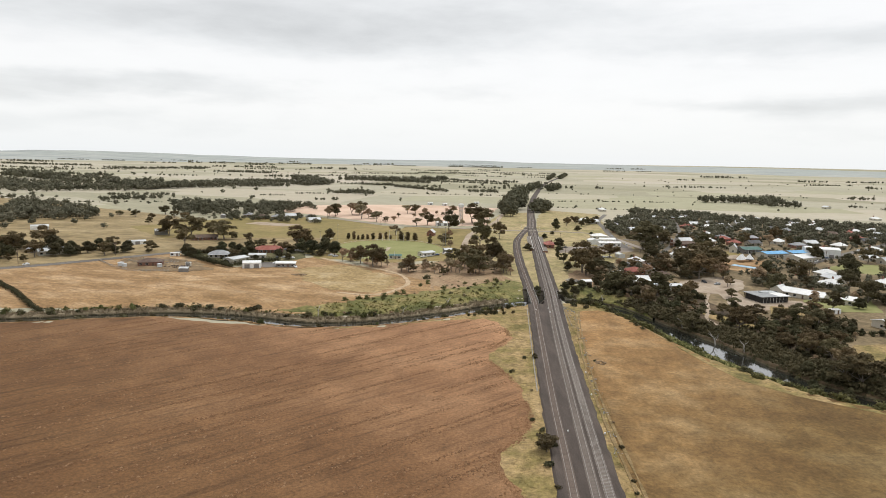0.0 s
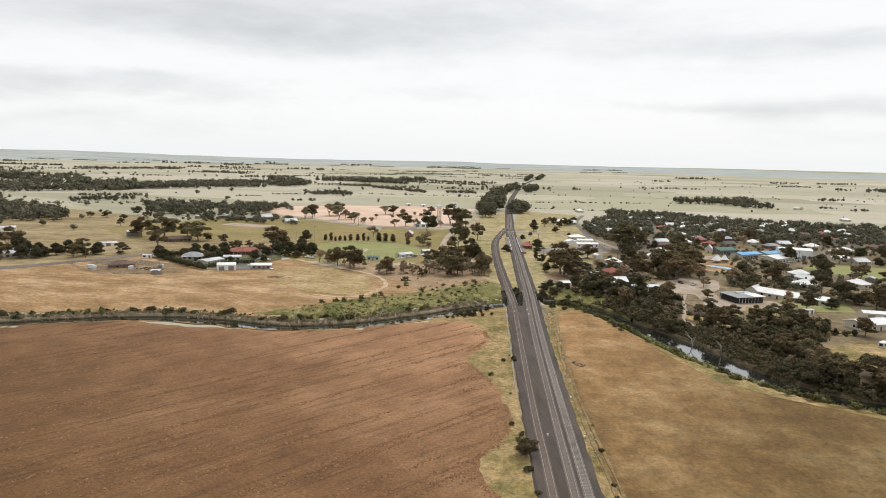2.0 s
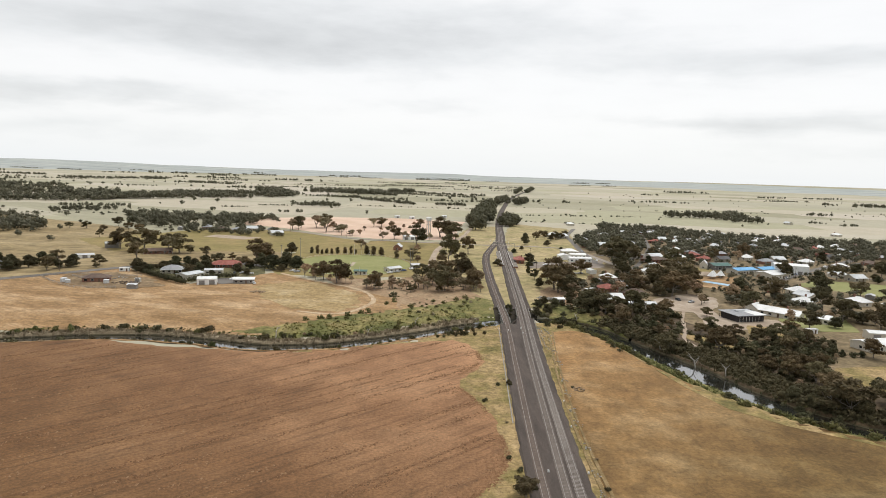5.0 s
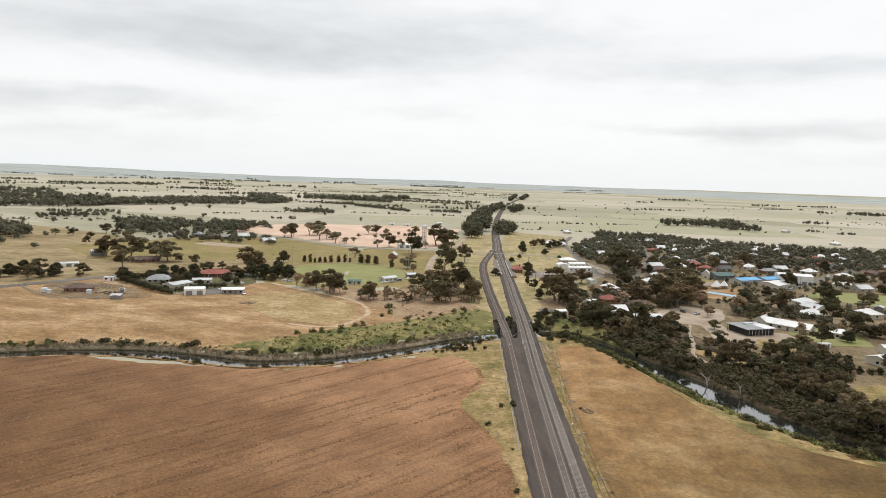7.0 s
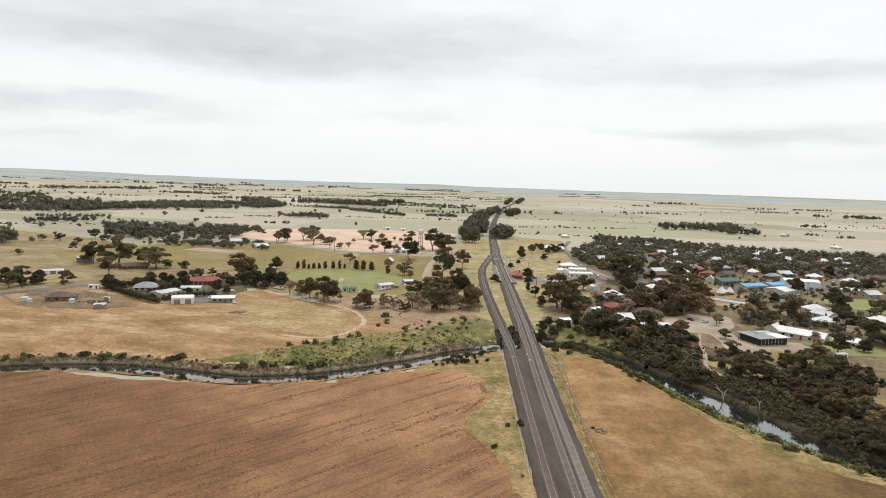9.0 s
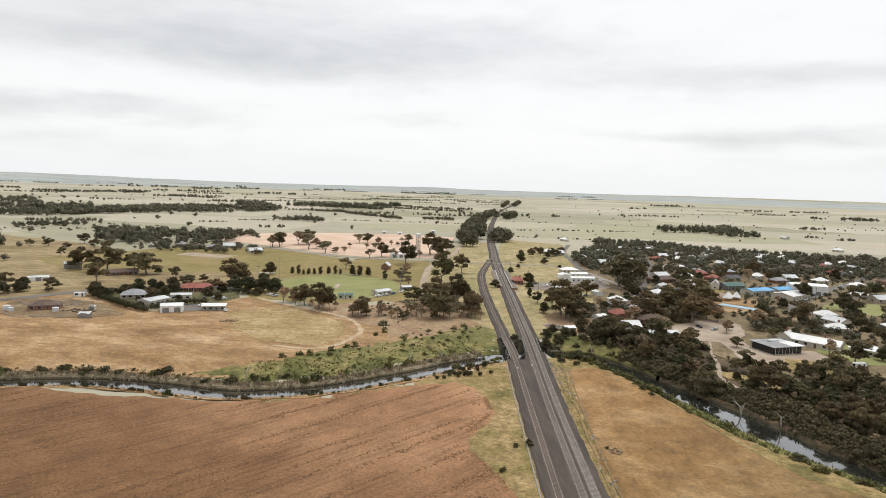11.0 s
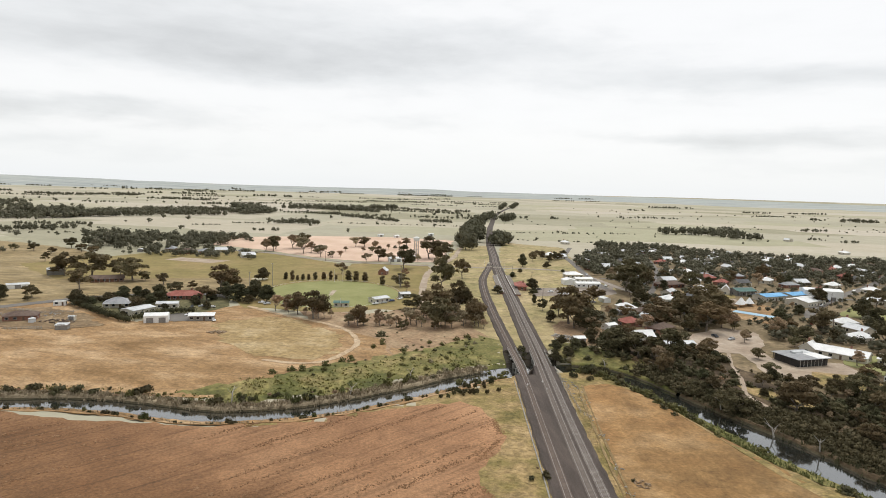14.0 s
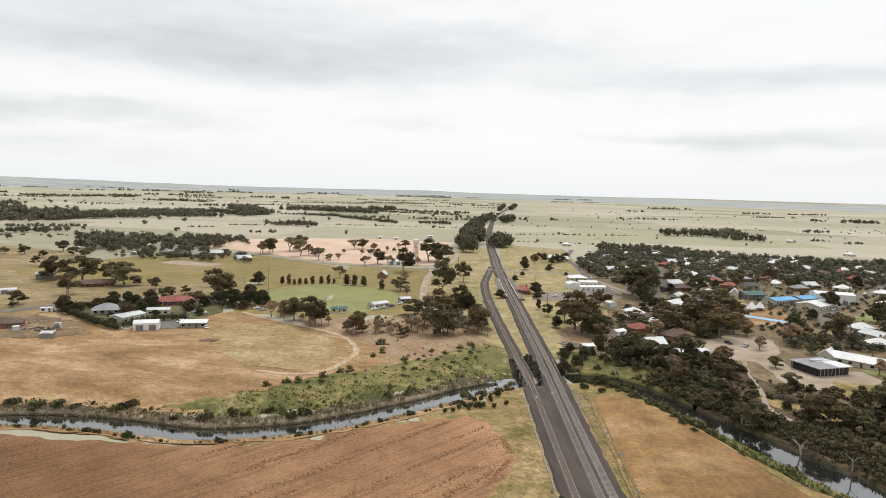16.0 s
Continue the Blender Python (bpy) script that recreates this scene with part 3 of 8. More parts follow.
def ragged(pts, step, amount, seed):
    """A closed outline with uneven edges: broad bays and small notches."""
    out = []
    n = len(pts)
    for i in range(n):
        a, b = np.array(pts[i], float), np.array(pts[(i + 1) % n], float)
        k = max(1, int(np.hypot(*(b - a)) / step))
        for j in range(k):
            q = a + (b - a) * j / k
            p = Vector((q[0], q[1], seed * 7.3))
            w = [amount * (1.3 * noise.noise(p * 0.05 + Vector((0, 0, c))) + 1.0 * noise.noise(p * 0.17 + Vector((0, 0, c))) + 0.7 * noise.noise(p * 0.6 + Vector((0, 0, c)))) for c in (0.0, 31.7)]
            out.append((q[0] + w[0], q[1] + w[1]))
    return out


LAID = [0]


def patch(name, pts, mat, lift, label, category, step=0, edge=1.0, seed=1, kind="structure"):
    """A stretch of other ground laid over the sheet, following its height, each a little above the one before."""
    LAID[0] += 1
    lift = 0.6 * lift + 0.003 * LAID[0]
    if edge:
        pts = ragged(pts, 3.0 if step == 5 else 5.0, edge * 1.5, seed)
    bm = bmesh.new()
    bm.faces.new([bm.verts.new((x, y, 0)) for x, y in pts])
    xs, ys = [p[0] for p in pts], [p[1] for p in pts]
    if step:
        for g, lo, hi, no in ((GX, min(xs), max(xs), (1, 0, 0)), (GY, min(ys), max(ys), (0, 1, 0))):
            for c in g[(g > lo + 0.01) & (g < hi - 0.01)]:
                bmesh.ops.bisect_plane(bm, geom=bm.verts[:] + bm.edges[:] + bm.faces[:], plane_co=tuple(c * k for k in no), plane_no=no)
    bmesh.ops.triangulate(bm, faces=bm.faces[:])
    co = np.array([v.co[:] for v in bm.verts])
    z = ground_z(co[:, 0], co[:, 1], True) + lift
    for v, k in zip(bm.verts, z):
        v.co.z = k
    bmesh.ops.recalc_face_normals(bm, faces=bm.faces[:])
    if sum(f.normal.z for f in bm.faces) < 0:
        bmesh.ops.reverse_faces(bm, faces=bm.faces[:])
    # a thin edge down into the ground
    rim = bmesh.ops.extrude_edge_only(bm, edges=[e for e in bm.edges if e.is_boundary])
    for e in rim["geom"]:
        if isinstance(e, bmesh.types.BMVert):
            e.co.z -= lift + 0.05
    me = bpy.data.meshes.new(name)
    bm.to_mesh(me)
    bm.free()
    me.materials.append(mat)
    return tagged(new(name, me), label, category, kind=kind)


def ribbon(name, line, half, mat, lift, label, category, jitter=0.0, seed=3, parent=None):
    """A strip along a line, with an uneven border."""
    if lift:
        LAID[0] += 1
        lift = 0.6 * lift + 0.012 + 0.003 * LAID[0]
    rnd = random.Random(seed)
    line = np.array(line, float)
    t = np.gradient(line, axis=0)
    t /= np.hypot(t[:, 0], t[:, 1])[:, None]
    n = np.stack([-t[:, 1], t[:, 0]], 1)
    hs = np.array([half + rnd.uniform(-jitter, jitter) for _ in line])
    a, b = line + n * hs[:, None], line - n * hs[:, None]
    z = ground_z(line[:, 0], line[:, 1]) + lift
    v = np.concatenate([np.c_[a, z], np.c_[b, z], np.c_[a, z - lift - 0.05], np.c_[b, z - lift - 0.05]])
    k = len(line)
    faces = [(i, k + i, k + i + 1, i + 1) for i in range(k - 1)]
    if lift:
        faces += [(2 * k + i, i, i + 1, 2 * k + i + 1) for i in range(k - 1)] + [(k + i, 3 * k + i, 3 * k + i + 1, k + i + 1) for i in range(k - 1)]
    ob = new(name, mesh_of(name, v, faces, [mat]))
    if parent is not None:
        ob.parent = parent
        return ob
    return tagged(ob, label, category, kind="structure")


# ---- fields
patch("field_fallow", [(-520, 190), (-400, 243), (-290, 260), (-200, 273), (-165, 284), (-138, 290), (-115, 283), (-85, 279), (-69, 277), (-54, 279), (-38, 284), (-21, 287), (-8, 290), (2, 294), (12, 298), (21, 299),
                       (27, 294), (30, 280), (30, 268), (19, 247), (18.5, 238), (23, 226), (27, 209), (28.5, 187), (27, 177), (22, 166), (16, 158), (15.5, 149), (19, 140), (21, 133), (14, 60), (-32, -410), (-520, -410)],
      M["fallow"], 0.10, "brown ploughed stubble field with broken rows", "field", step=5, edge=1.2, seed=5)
patch("verge_west", [(2, 306), (-24, 296), (-50, 285), (-50, 276), (-8, 283), (16, 285), (20, 266), (10, 242), (8, 235), (14, 220), (18, 201), (18, 182), (16, 170), (10, 160), (8, 153), (10, 143), (14, 133), (6, 60), (-40, -410),
                     (-23, -410), (22, 60), (31, 150), (37, 220), (43, 290), (47, 334), (34, 324), (22, 316)],
      M["verge"], 0.07, "yellow-green rough grass beside the railway", "verge", step=5, edge=0.5)
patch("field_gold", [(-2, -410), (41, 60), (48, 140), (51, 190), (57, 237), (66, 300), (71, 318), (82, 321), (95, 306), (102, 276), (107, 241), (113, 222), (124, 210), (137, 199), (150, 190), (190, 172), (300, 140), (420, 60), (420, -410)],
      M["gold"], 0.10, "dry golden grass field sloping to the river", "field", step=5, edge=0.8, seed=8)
patch("verge_east", [(-16, -410), (30, 60), (42, 138), (52, 231), (60, 290), (65, 336), (76, 338), (84, 328), (100, 312), (84, 312), (74, 306), (70, 296), (61, 237), (55, 190), (52, 140), (45, 60), (2, -410)],
      M["verge"], 0.06, "green-gold grass strip beside the railway", "verge", step=5, edge=0.3)
patch("field_straw", [(-520, 240), (-420, 282), (-300, 296), (-190, 308), (-145, 316), (-124, 316), (-102, 312), (-83, 309), (-67, 308), (-56, 316), (-42, 330), (-26, 341), (-8, 353), (7, 361), (0, 395), (-20, 412), (-51, 432),
                      (-72, 450), (-94, 476), (-118, 452), (-140, 424), (-205, 480), (-224, 462), (-250, 433), (-286, 400), (-420, 300)],
      M["straw"], 0.08, "dry straw-coloured grass paddock", "field", step=5, edge=1.0, seed=11)
patch("bank_green", [(-177.7, 289.4), (-180.0, 301.0), (-176.6, 313.9), (-164.5, 314.9), (-144.1, 312.2), (-140.2, 303.9), (-153.1, 293.4), (-165.0, 283.7)], M["lush"], 0.12, "green grass on the river bank", "bank", step=5, edge=1.5, seed=9)
patch("bank_green", [(-84, 314), (-67, 318), (-56, 326), (-42, 335), (-26, 347), (-8, 359), (7, 368), (24, 386), (44, 402), (50, 380), (50, 352), (31, 345), (0, 328), (-32, 312), (-66, 304)],
      M["lush"], 0.12, "lush green grass on the river bank", "bank", step=5, edge=3.0, seed=2)
patch("bank_green", [(74, 362), (84, 362), (100, 352), (108, 336), (116, 340), (112, 362), (96, 378), (80, 392), (72, 380)], M["lush"], 0.12,
      "green grass on the river bank under trees", "bank", step=5, edge=1.0, seed=4)
patch("ground_dry", [(-2, 355), (26, 378), (46, 394), (52, 420), (56, 470), (62, 540), (50, 545), (20, 480), (5, 470), (-20, 452), (-60, 462), (-50, 436), (-32, 409), (-9, 390)],
      M["redsoil"], 0.07, "dry brown ground scattered with bark litter", "ground", edge=1.5, seed=6)
patch("strip_between", [(float(track_1(y)) + 2.5, y) for y in range(374, 690, 12)] + [(float(track_2(y)) - 3.0, y) for y in range(682, 370, -12)], M["lawn"], 0.09,
      "yellow grass between the two railway lines", "verge", edge=0)
patch("strip_east", [(float(track_3(y)) + 3.0, y) for y in range(370, 660, 12)] + [(float(track_3(y)) + 16.0, y) for y in range(655, 380, -12)], M["lawn"], 0.075,
      "yellow-green grass beside the railway bank", "verge", edge=0)
patch("strip_west", [(float(track_1(y)) - 2.5, y) for y in range(374, 650, 12)] + [(float(track_1(y)) - 15.0, y) for y in range(645, 410, -12)] + [(44, 404)], M["lawn"], 0.085,
      "yellow-green grass beside the railway bank", "verge", edge=0)
M["paddock"] = material("brown_grazed_paddock", [(0.20, 0.146, 0.07), (0.27, 0.202, 0.102), (0.345, 0.266, 0.148)], 0.02, fine=0.35, fine_amount=0.25, mid=0.35, stretch=(0.7, 1.3, 1))
patch("paddock_brown", [(-900, 500), (-500, 280), (-340, 365), (-286, 402), (-250, 435), (-205, 480), (-120, 498), (-92, 560), (-120, 588), (-230, 640), (-330, 760), (-900, 1100)], M["paddock"], 0.04,
      "brown grazed paddocks round the farm", "paddock", edge=2)
patch("paddock_brown", [(-118, 500), (-92, 470), (-60, 462), (20, 470), (14, 520), (24, 600), (30, 690), (-40, 690), (-60, 640), (-100, 600)], M["olive"], 0.045, "dull green ground round the oval", "paddock", edge=2)
patch("paddock_olive", [(-320, 640), (-250, 560), (-120, 585), (-50, 590), (-40, 625), (-60, 690), (-150, 780), (-230, 770)], M["olive"], 0.06, "olive-green grazed paddock", "paddock", edge=1.5)
patch("field_pink", [(-215, 835), (-153, 798), (-84, 733), (-33, 705), (48, 714), (62, 850), (82, 968), (0, 1003), (-110, 992), (-190, 955), (-240, 900)], M["pink"], 0.08,
      "bare pinkish soil paddock", "field", edge=1.0)
patch("grass_west", [(12, 470), (56, 466), (64, 560), (73, 620), (87, 680), (104, 770), (120, 900), (86, 900), (62, 800), (40, 700), (22, 600)], M["lawn"], 0.05, "yellow-green rough grass beside the dirt road", "grass", edge=1.5)
patch("grass_east", [(70, 376), (112, 424), (140, 480), (172, 560), (185, 720), (220, 900), (150, 960), (118, 800), (104, 700), (96, 600), (80, 470)], M["lawn"], 0.045, "yellow-green rough grass beside the railway", "grass", edge=1.5)
patch("grass_station", [(108, 420), (98, 520), (100, 600), (112, 700), (130, 740), (175, 700), (170, 640), (140, 620), (165, 570), (140, 520), (125, 480)], M["lawn"], 0.06,
      "mown yellow-green grass beside the station", "grass", edge=1.0)
patch("town_ground", [(96, 372), (125, 345), (118, 322), (128, 290), (136, 262), (160, 232), (230, 215), (420, 260), (640, 420), (760, 700), (640, 790), (440, 835), (345, 945), (272, 890), (180, 720), (168, 640),
                      (172, 560), (140, 500), (112, 430)],
      M["townsoil"], 0.05, "dry mixed ground of the small town", "ground", step=5, edge=1.0)


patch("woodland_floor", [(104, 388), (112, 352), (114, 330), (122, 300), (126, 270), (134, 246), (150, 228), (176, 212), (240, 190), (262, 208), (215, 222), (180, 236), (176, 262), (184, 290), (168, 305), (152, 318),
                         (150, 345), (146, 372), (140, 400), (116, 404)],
      M["litter"], 0.09, "leaf litter darkened with tree shade under the river trees", "ground", step=5, edge=1.5, seed=14)
patch("ground_bare", [(79, 398), (84, 420), (95, 440), (104, 436), (116, 420), (114, 396), (100, 382), (88, 386)], M["redsoil"], 0.08, "bare reddish earth of the back yards", "ground", step=5, edge=1.2, seed=15)
patch("farm_garden", [(-196, 470), (-180, 455), (-160, 436), (-146, 426), (-140, 433), (-128, 443), (-112, 450), (-104, 470), (-112, 502), (-150, 514), (-185, 502)], M["garden"], 0.1, "shaded green garden of the farm", "garden", edge=1.0, seed=16)
patch("goods_yard", [(128, 566), (160, 566), (176, 580), (164, 540), (142, 524), (130, 548)], M["lot"], 0.1, "brown gravel yard beside the goods sheds", "yard", edge=0.8, seed=17)
patch("loop_grass", [(-52, 352), (-40, 350), (-30, 366), (-27, 382), (-31, 400), (-42, 416), (-62, 434), (-84, 440), (-100, 420), (-86, 384), (-68, 362)], M["pale_grass"], 0.09, "yellow-green grass inside the loop track", "grass", step=5, edge=3.0, seed=18)


def ellipse(cx, cy, a, b, turn, n=40):
    c, s = math.cos(radians(turn)), math.sin(radians(turn))
    return [(cx + a * math.cos(k * math.tau / n) * c - b * math.sin(k * math.tau / n) * s, cy + a * math.cos(k * math.tau / n) * s + b * math.sin(k * math.tau / n) * c) for k in range(n)]


patch("oval_surround", ellipse(-46, 522, 58, 66, 0), M["olive"], 0.07, "rough grass round the sports oval", "grass", edge=1.0)
patch("sports_oval", ellipse(-46, 522, 46, 54, 0), M["green"], 0.12, "mown green sports oval", "oval", edge=0.2)
patch("pale_yard", [(-208, 708), (-157, 690), (-170, 668), (-216, 688)], M["dirt"], 0.1, "pale gravel yard beside the paddock", "yard", edge=0.6)
patch("pitch", [(-48, 512), (-45, 512), (-44, 532), (-47, 532)], M["dirt"], 0.16, "pale strip in the middle of the oval", "pitch", edge=0)

BANK_LINE = np.array([(np.interp(k, np.arange(len(RIVER)), RIVER[:, 0]), np.interp(k, np.arange(len(RIVER)), RIVER[:, 1])) for k in np.arange(1, len(RIVER) - 2, 0.3)])


def bank_shoulder(side, x0, x1, reach, top, label):
    """One cut bank of the river: a steep dark face down into the water and a grassy lip behind it."""
    t = np.gradient(BANK_LINE, axis=0)
    t /= np.hypot(t[:, 0], t[:, 1])[:, None]
    keep = [i for i in range(len(BANK_LINE)) if x0 < BANK_LINE[i][0] < x1]
    offs = [4.7, 5.2, 5.6, 6.0, 6.35, 6.8, 7.6, 8.6] + list(np.arange(10.0, reach + 0.1, 1.5))
    v, f, idx = [], [], []
    n = len(offs)
    for a, i in enumerate(keep):
        (px, py), (tx, ty) = BANK_LINE[i], t[i]
        wob = 0.7 * noise.noise(Vector((px * 0.07, py * 0.07, side))) + 0.35 * noise.noise(Vector((px * 0.4, py * 0.4, side)))
        far = 1 + (0.18 * noise.noise(Vector((px * 0.04, py * 0.04, 5.0))) + 0.12 * noise.noise(Vector((px * 0.3, py * 0.3, 6.0))))
        for k, o in enumerate(offs):
            o = o if o < 9.5 else 8.6 + (o - 8.6) * far
            f0 = float(river_width(px, py))
            q = side * f0 * (o + wob * (o < 9.5))
            x, y = px - ty * q, py + tx * q
            z = gz(px - ty * side * o * f0, py + tx * side * o * f0) + (0.22 + 0.25 * noise.noise(Vector((x * 0.5, y * 0.5, 3.0))) * (5.5 < o < 9) if 0 < k < n - 1 else -0.25)
            v.append((x, y, z))
        if a and keep[a] == keep[a - 1] + 1:
            for k in range(n - 1):
                quad = ((a - 1) * n + k, a * n + k, a * n + k + 1, (a - 1) * n + k + 1)
                f.append(quad if side > 0 else quad[::-1])
                idx.append(0 if offs[k + 1] < 6.1 else 1)
    return tagged(new("bank_edge", mesh_of("bank_edge", v, f, [M["bank"], top], idx)), label, "bank", kind="structure")


dry = [p for p in BANK_LINE[::6] if -420 < p[0] < 34]
dn = np.gradient(np.array(dry), axis=0)
dn /= np.hypot(dn[:, 0], dn[:, 1])[:, None]
patch("bank_south", [(p[0] + q[1] * 7.0, p[1] - q[0] * 7.0) for p, q in zip(dry, dn)] + [(p[0] + q[1] * 15.0, p[1] - q[0] * 15.0) for p, q in list(zip(dry, dn))[::-1]], M["straw"], 0.16,
      "dry straw grass on the river bank", "bank", step=5, edge=1.0, seed=21)
bank_shoulder(-1, -420, 38, 14.5, M["straw"], "cut river bank with a dry grass lip")
bank_shoulder(1, -420, 38, 11.5, M["reed"], "cut river bank with a dark muddy face")
bank_shoulder(-1, 76, 300, 10.0, M["lush"], "low river bank with green grass")
bank_shoulder(1, 76, 104, 14.5, M["lush"], "green river bank under trees")
bank_shoulder(1, 104, 300, 16.0, M["litter"], "river bank covered in leaf litter darkened with tree shade")

patch("bank_east", [(74, 334), (92, 314), (98, 276), (103, 241), (109, 219), (121, 205), (150, 184), (190, 166), (300, 136), (300, 158), (198, 184), (159, 200), (138, 214), (123, 244), (115, 270), (107, 294), (99, 318), (86, 344)],
      M["verge"], 0.045, "dry grass between field and river", "bank", step=5, edge=0)

# ---- river
ribbon("river", RIVER, 9.2, M["water"], 0, "still dark river reflecting the sky", "river")
bpy.data.objects["river"].data.vertices.foreach_set("co", np.concatenate([(v.co.x, v.co.y, WATER_Z) for v in bpy.data.objects["river"].data.vertices]))

# shade of the bridges painted as a dark patch on the ground
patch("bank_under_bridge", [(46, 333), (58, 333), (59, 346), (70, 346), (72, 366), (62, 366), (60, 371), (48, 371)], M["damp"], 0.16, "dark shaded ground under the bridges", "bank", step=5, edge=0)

# ---- roads and tracks
ROAD_N = spline([(-620, 150), (-420, 300), (-286, 400), (-250, 433), (-215, 470), (-190, 492), (-140, 512), (-110, 500)], 8)
ribbon("road_west", ROAD_N, 4.2, M["asphalt"], 0.14, "grey country road", "road")
ribbon("track_loop", spline([(-60, 352), (-44, 347), (-33, 351), (-25, 366), (-21, 382), (-25, 402), (-34, 418), (-52, 434), (-72, 450), (-92, 470)], 3), 1.3, M["worn"], 0.14,
       "faint worn track in the dry paddock", "track", jitter=0.45)
ribbon("dirt_road", spline([(14, 470), (16, 505), (20, 570), (27, 632), (38, 676), (62, 760), (78, 850), (110, 1010)], 8), 2.6, M["dirt"], 0.13, "pale dirt road", "road", jitter=0.6)
ribbon("crossing_road", spline([(-250, 780), (-150, 770), (-80, 716), (-30, 694), (0, 688), (32, 683), (62, 677), (107, 675), (140, 672), (166, 650), (178, 560), (190, 520)], 8), 3.0, M["crossing"], 0.12,
       "grey road over the level crossing", "road")
M["rut"] = material("brown_wheel_rut", [(0.15, 0.105, 0.045), (0.21, 0.145, 0.066), (0.28, 0.20, 0.10)], 0.2, fine=1.2, mid=0.3)
for k, off in enumerate((-0.9, 0.9)):
    ribbon("wheel_track", spline([(-4 + off, -400), (41 + off, 60), (48 + off, 140), (51.5 + off, 192), (56.5 + off, 237), (65 + off, 292), (70 + off, 320)], 6), 0.34, M["rut"], 0.15,
           "worn wheel rut in the verge", "track", jitter=0.22, seed=k)
ribbon("main_street", spline([(262, 458), (279, 482), (337, 537), (426, 612), (520, 700), (640, 800)], 8), 3.4, M["asphalt"], 0.12, "wide grey town street", "road")
ribbon("town_street", spline([(150, 470), (190, 540), (225, 610), (262, 700), (300, 820)], 8), 2.3, M["asphalt"], 0.12, "grey town street", "road")
ribbon("town_street", spline([(178, 620), (260, 575), (337, 537), (420, 480), (520, 430)], 8), 2.3, M["asphalt"], 0.115, "grey town street", "road")
ribbon("town_street", spline([(190, 720), (262, 700), (360, 660), (426, 612), (560, 560)], 8), 2.3, M["asphalt"], 0.115, "grey town street", "road")
ribbon("station_street", spline([(163, 560), (172, 640), (185, 730), (196, 800), (230, 900)], 8), 2.8, M["asphalt"], 0.11, "grey street beside the station", "road")
ribbon("river_path", spline([(160, 372), (150, 351), (145, 337), (139, 322), (133, 309), (133, 294), (137, 280), (141, 262), (143.5, 243), (145, 233), (151, 222), (160, 215), (185, 205)], 4), 0.9, M["dirt"], 0.2, "pale gravel path beside the river", "path", jitter=0.3)
patch("dirt_yard", [(147, 381), (156, 407), (186, 427), (200, 416), (190, 392), (180, 376), (176, 362), (206, 352), (204, 340), (188, 333), (166, 329), (157, 335), (161, 347), (165, 368), (155, 373)],
      M["dirt"], 0.1, "bare pale dirt car park", "yard", edge=1.2)
patch("car_park", [(106, 560), (136, 563), (126, 529), (96, 522)], M["lot"], 0.11, "brown gravel car park", "car park", edge=0.3)
patch("yard_farm", [(-126, 446), (-112, 444), (-100, 430), (-120, 424), (-136, 428)], M["asphalt"], 0.12, "grey gravel yard beside the sheds", "yard", edge=0.6)
patch("yard_stock", [(-222, 420), (-204, 410), (-166, 400), (-150, 412), (-175, 440), (-205, 458), (-225, 446)], M["yard_mud"], 0.11, "bare trampled earth of the stock yard", "yard", step=5, edge=3.0)
patch("green_park", [(288, 470), (320, 500), (392, 470), (372, 430), (330, 425)], M["green"], 0.1, "green park lawn", "lawn", edge=0.6)
patch("green_yard", [(206, 352), (222, 372), (250, 362), (236, 330), (212, 330)], M["green"], 0.1, "green back lawn", "lawn", edge=0.6)
patch("dry_park", [(168, 250), (180, 268), (205, 270), (240, 250), (215, 226), (180, 232)], M["verge"], 0.1, "dry grass beside the river path", "grass", edge=0.8)
patch("dry_park", [(180, 340), (196, 335), (204, 318), (188, 312), (172, 320)], M["verge"], 0.1, "dry grass below the pavilion", "grass", edge=0.8)
patch("dry_park", [(134, 320), (141, 318), (150, 306), (153, 294), (146, 292), (139, 300), (135, 308)], M["verge"], 0.1, "dry grass beside the river path", "grass", step=5, edge=0.8)
patch("school_lawn", [(228, 560), (262, 548), (252, 530), (224, 520), (212, 540)], M["olive"], 0.1, "green school lawn", "lawn", edge=0.6)
patch("school_yard", [(206, 462), (232, 512), (260, 500), (240, 446), (222, 440)], M["straw"], 0.1, "dry grass round the pool", "grass", edge=0.6)

# ---------------------------------------------------------------- railway
BALLAST_TOP = 0.45


def bed(name, ys, left, right, parent, cap=True):
    """Ballast with sloping shoulders between two lines x = left(y) and x = right(y)."""
    v, f = [], []
    for i, y in enumerate(ys):
        a, b = float(left(y)), float(right(y))
        wob = 0.25 * math.sin(y * 0.37) + 0.2 * math.sin(y * 0.91)
        za, zb = min(0.0, gz(a - 0.9, y)) - 0.15, min(0.0, gz(b + 0.9, y)) - 0.15
        v += [(a - 0.9 + wob, y, za), (a, y, BALLAST_TOP + gz(a, y) * (y > 2300)), (b, y, BALLAST_TOP + gz(b, y) * (y > 2300)), (b + 0.9 + wob, y, zb)]
        if i:
            k = 4 * i
            f += [(k - 4 + j, k - 3 + j, k + 1 + j, k + j) for j in range(3)]
    n = len(v)
    f += [(3, 2, 1, 0), (n - 4, n - 3, n - 2, n - 1)]
    return part_mesh(name, mesh_of(name, v, f, [M["ballast"]]), parent)


railway = tagged(new("railway"), "three railway tracks on a dark ballast bed", "railway", kind="structure")
s_near = np.arange(-400, 332.1, 4)
bed("ballast", s_near, lambda y: track_1(y) - 3.4, lambda y: track_3(y) + 2.9, railway)
bed("ballast", np.arange(332, 345.1, 1), lambda y: track_2(y) - 2.6, lambda y: track_3(y) + 2.9, railway)
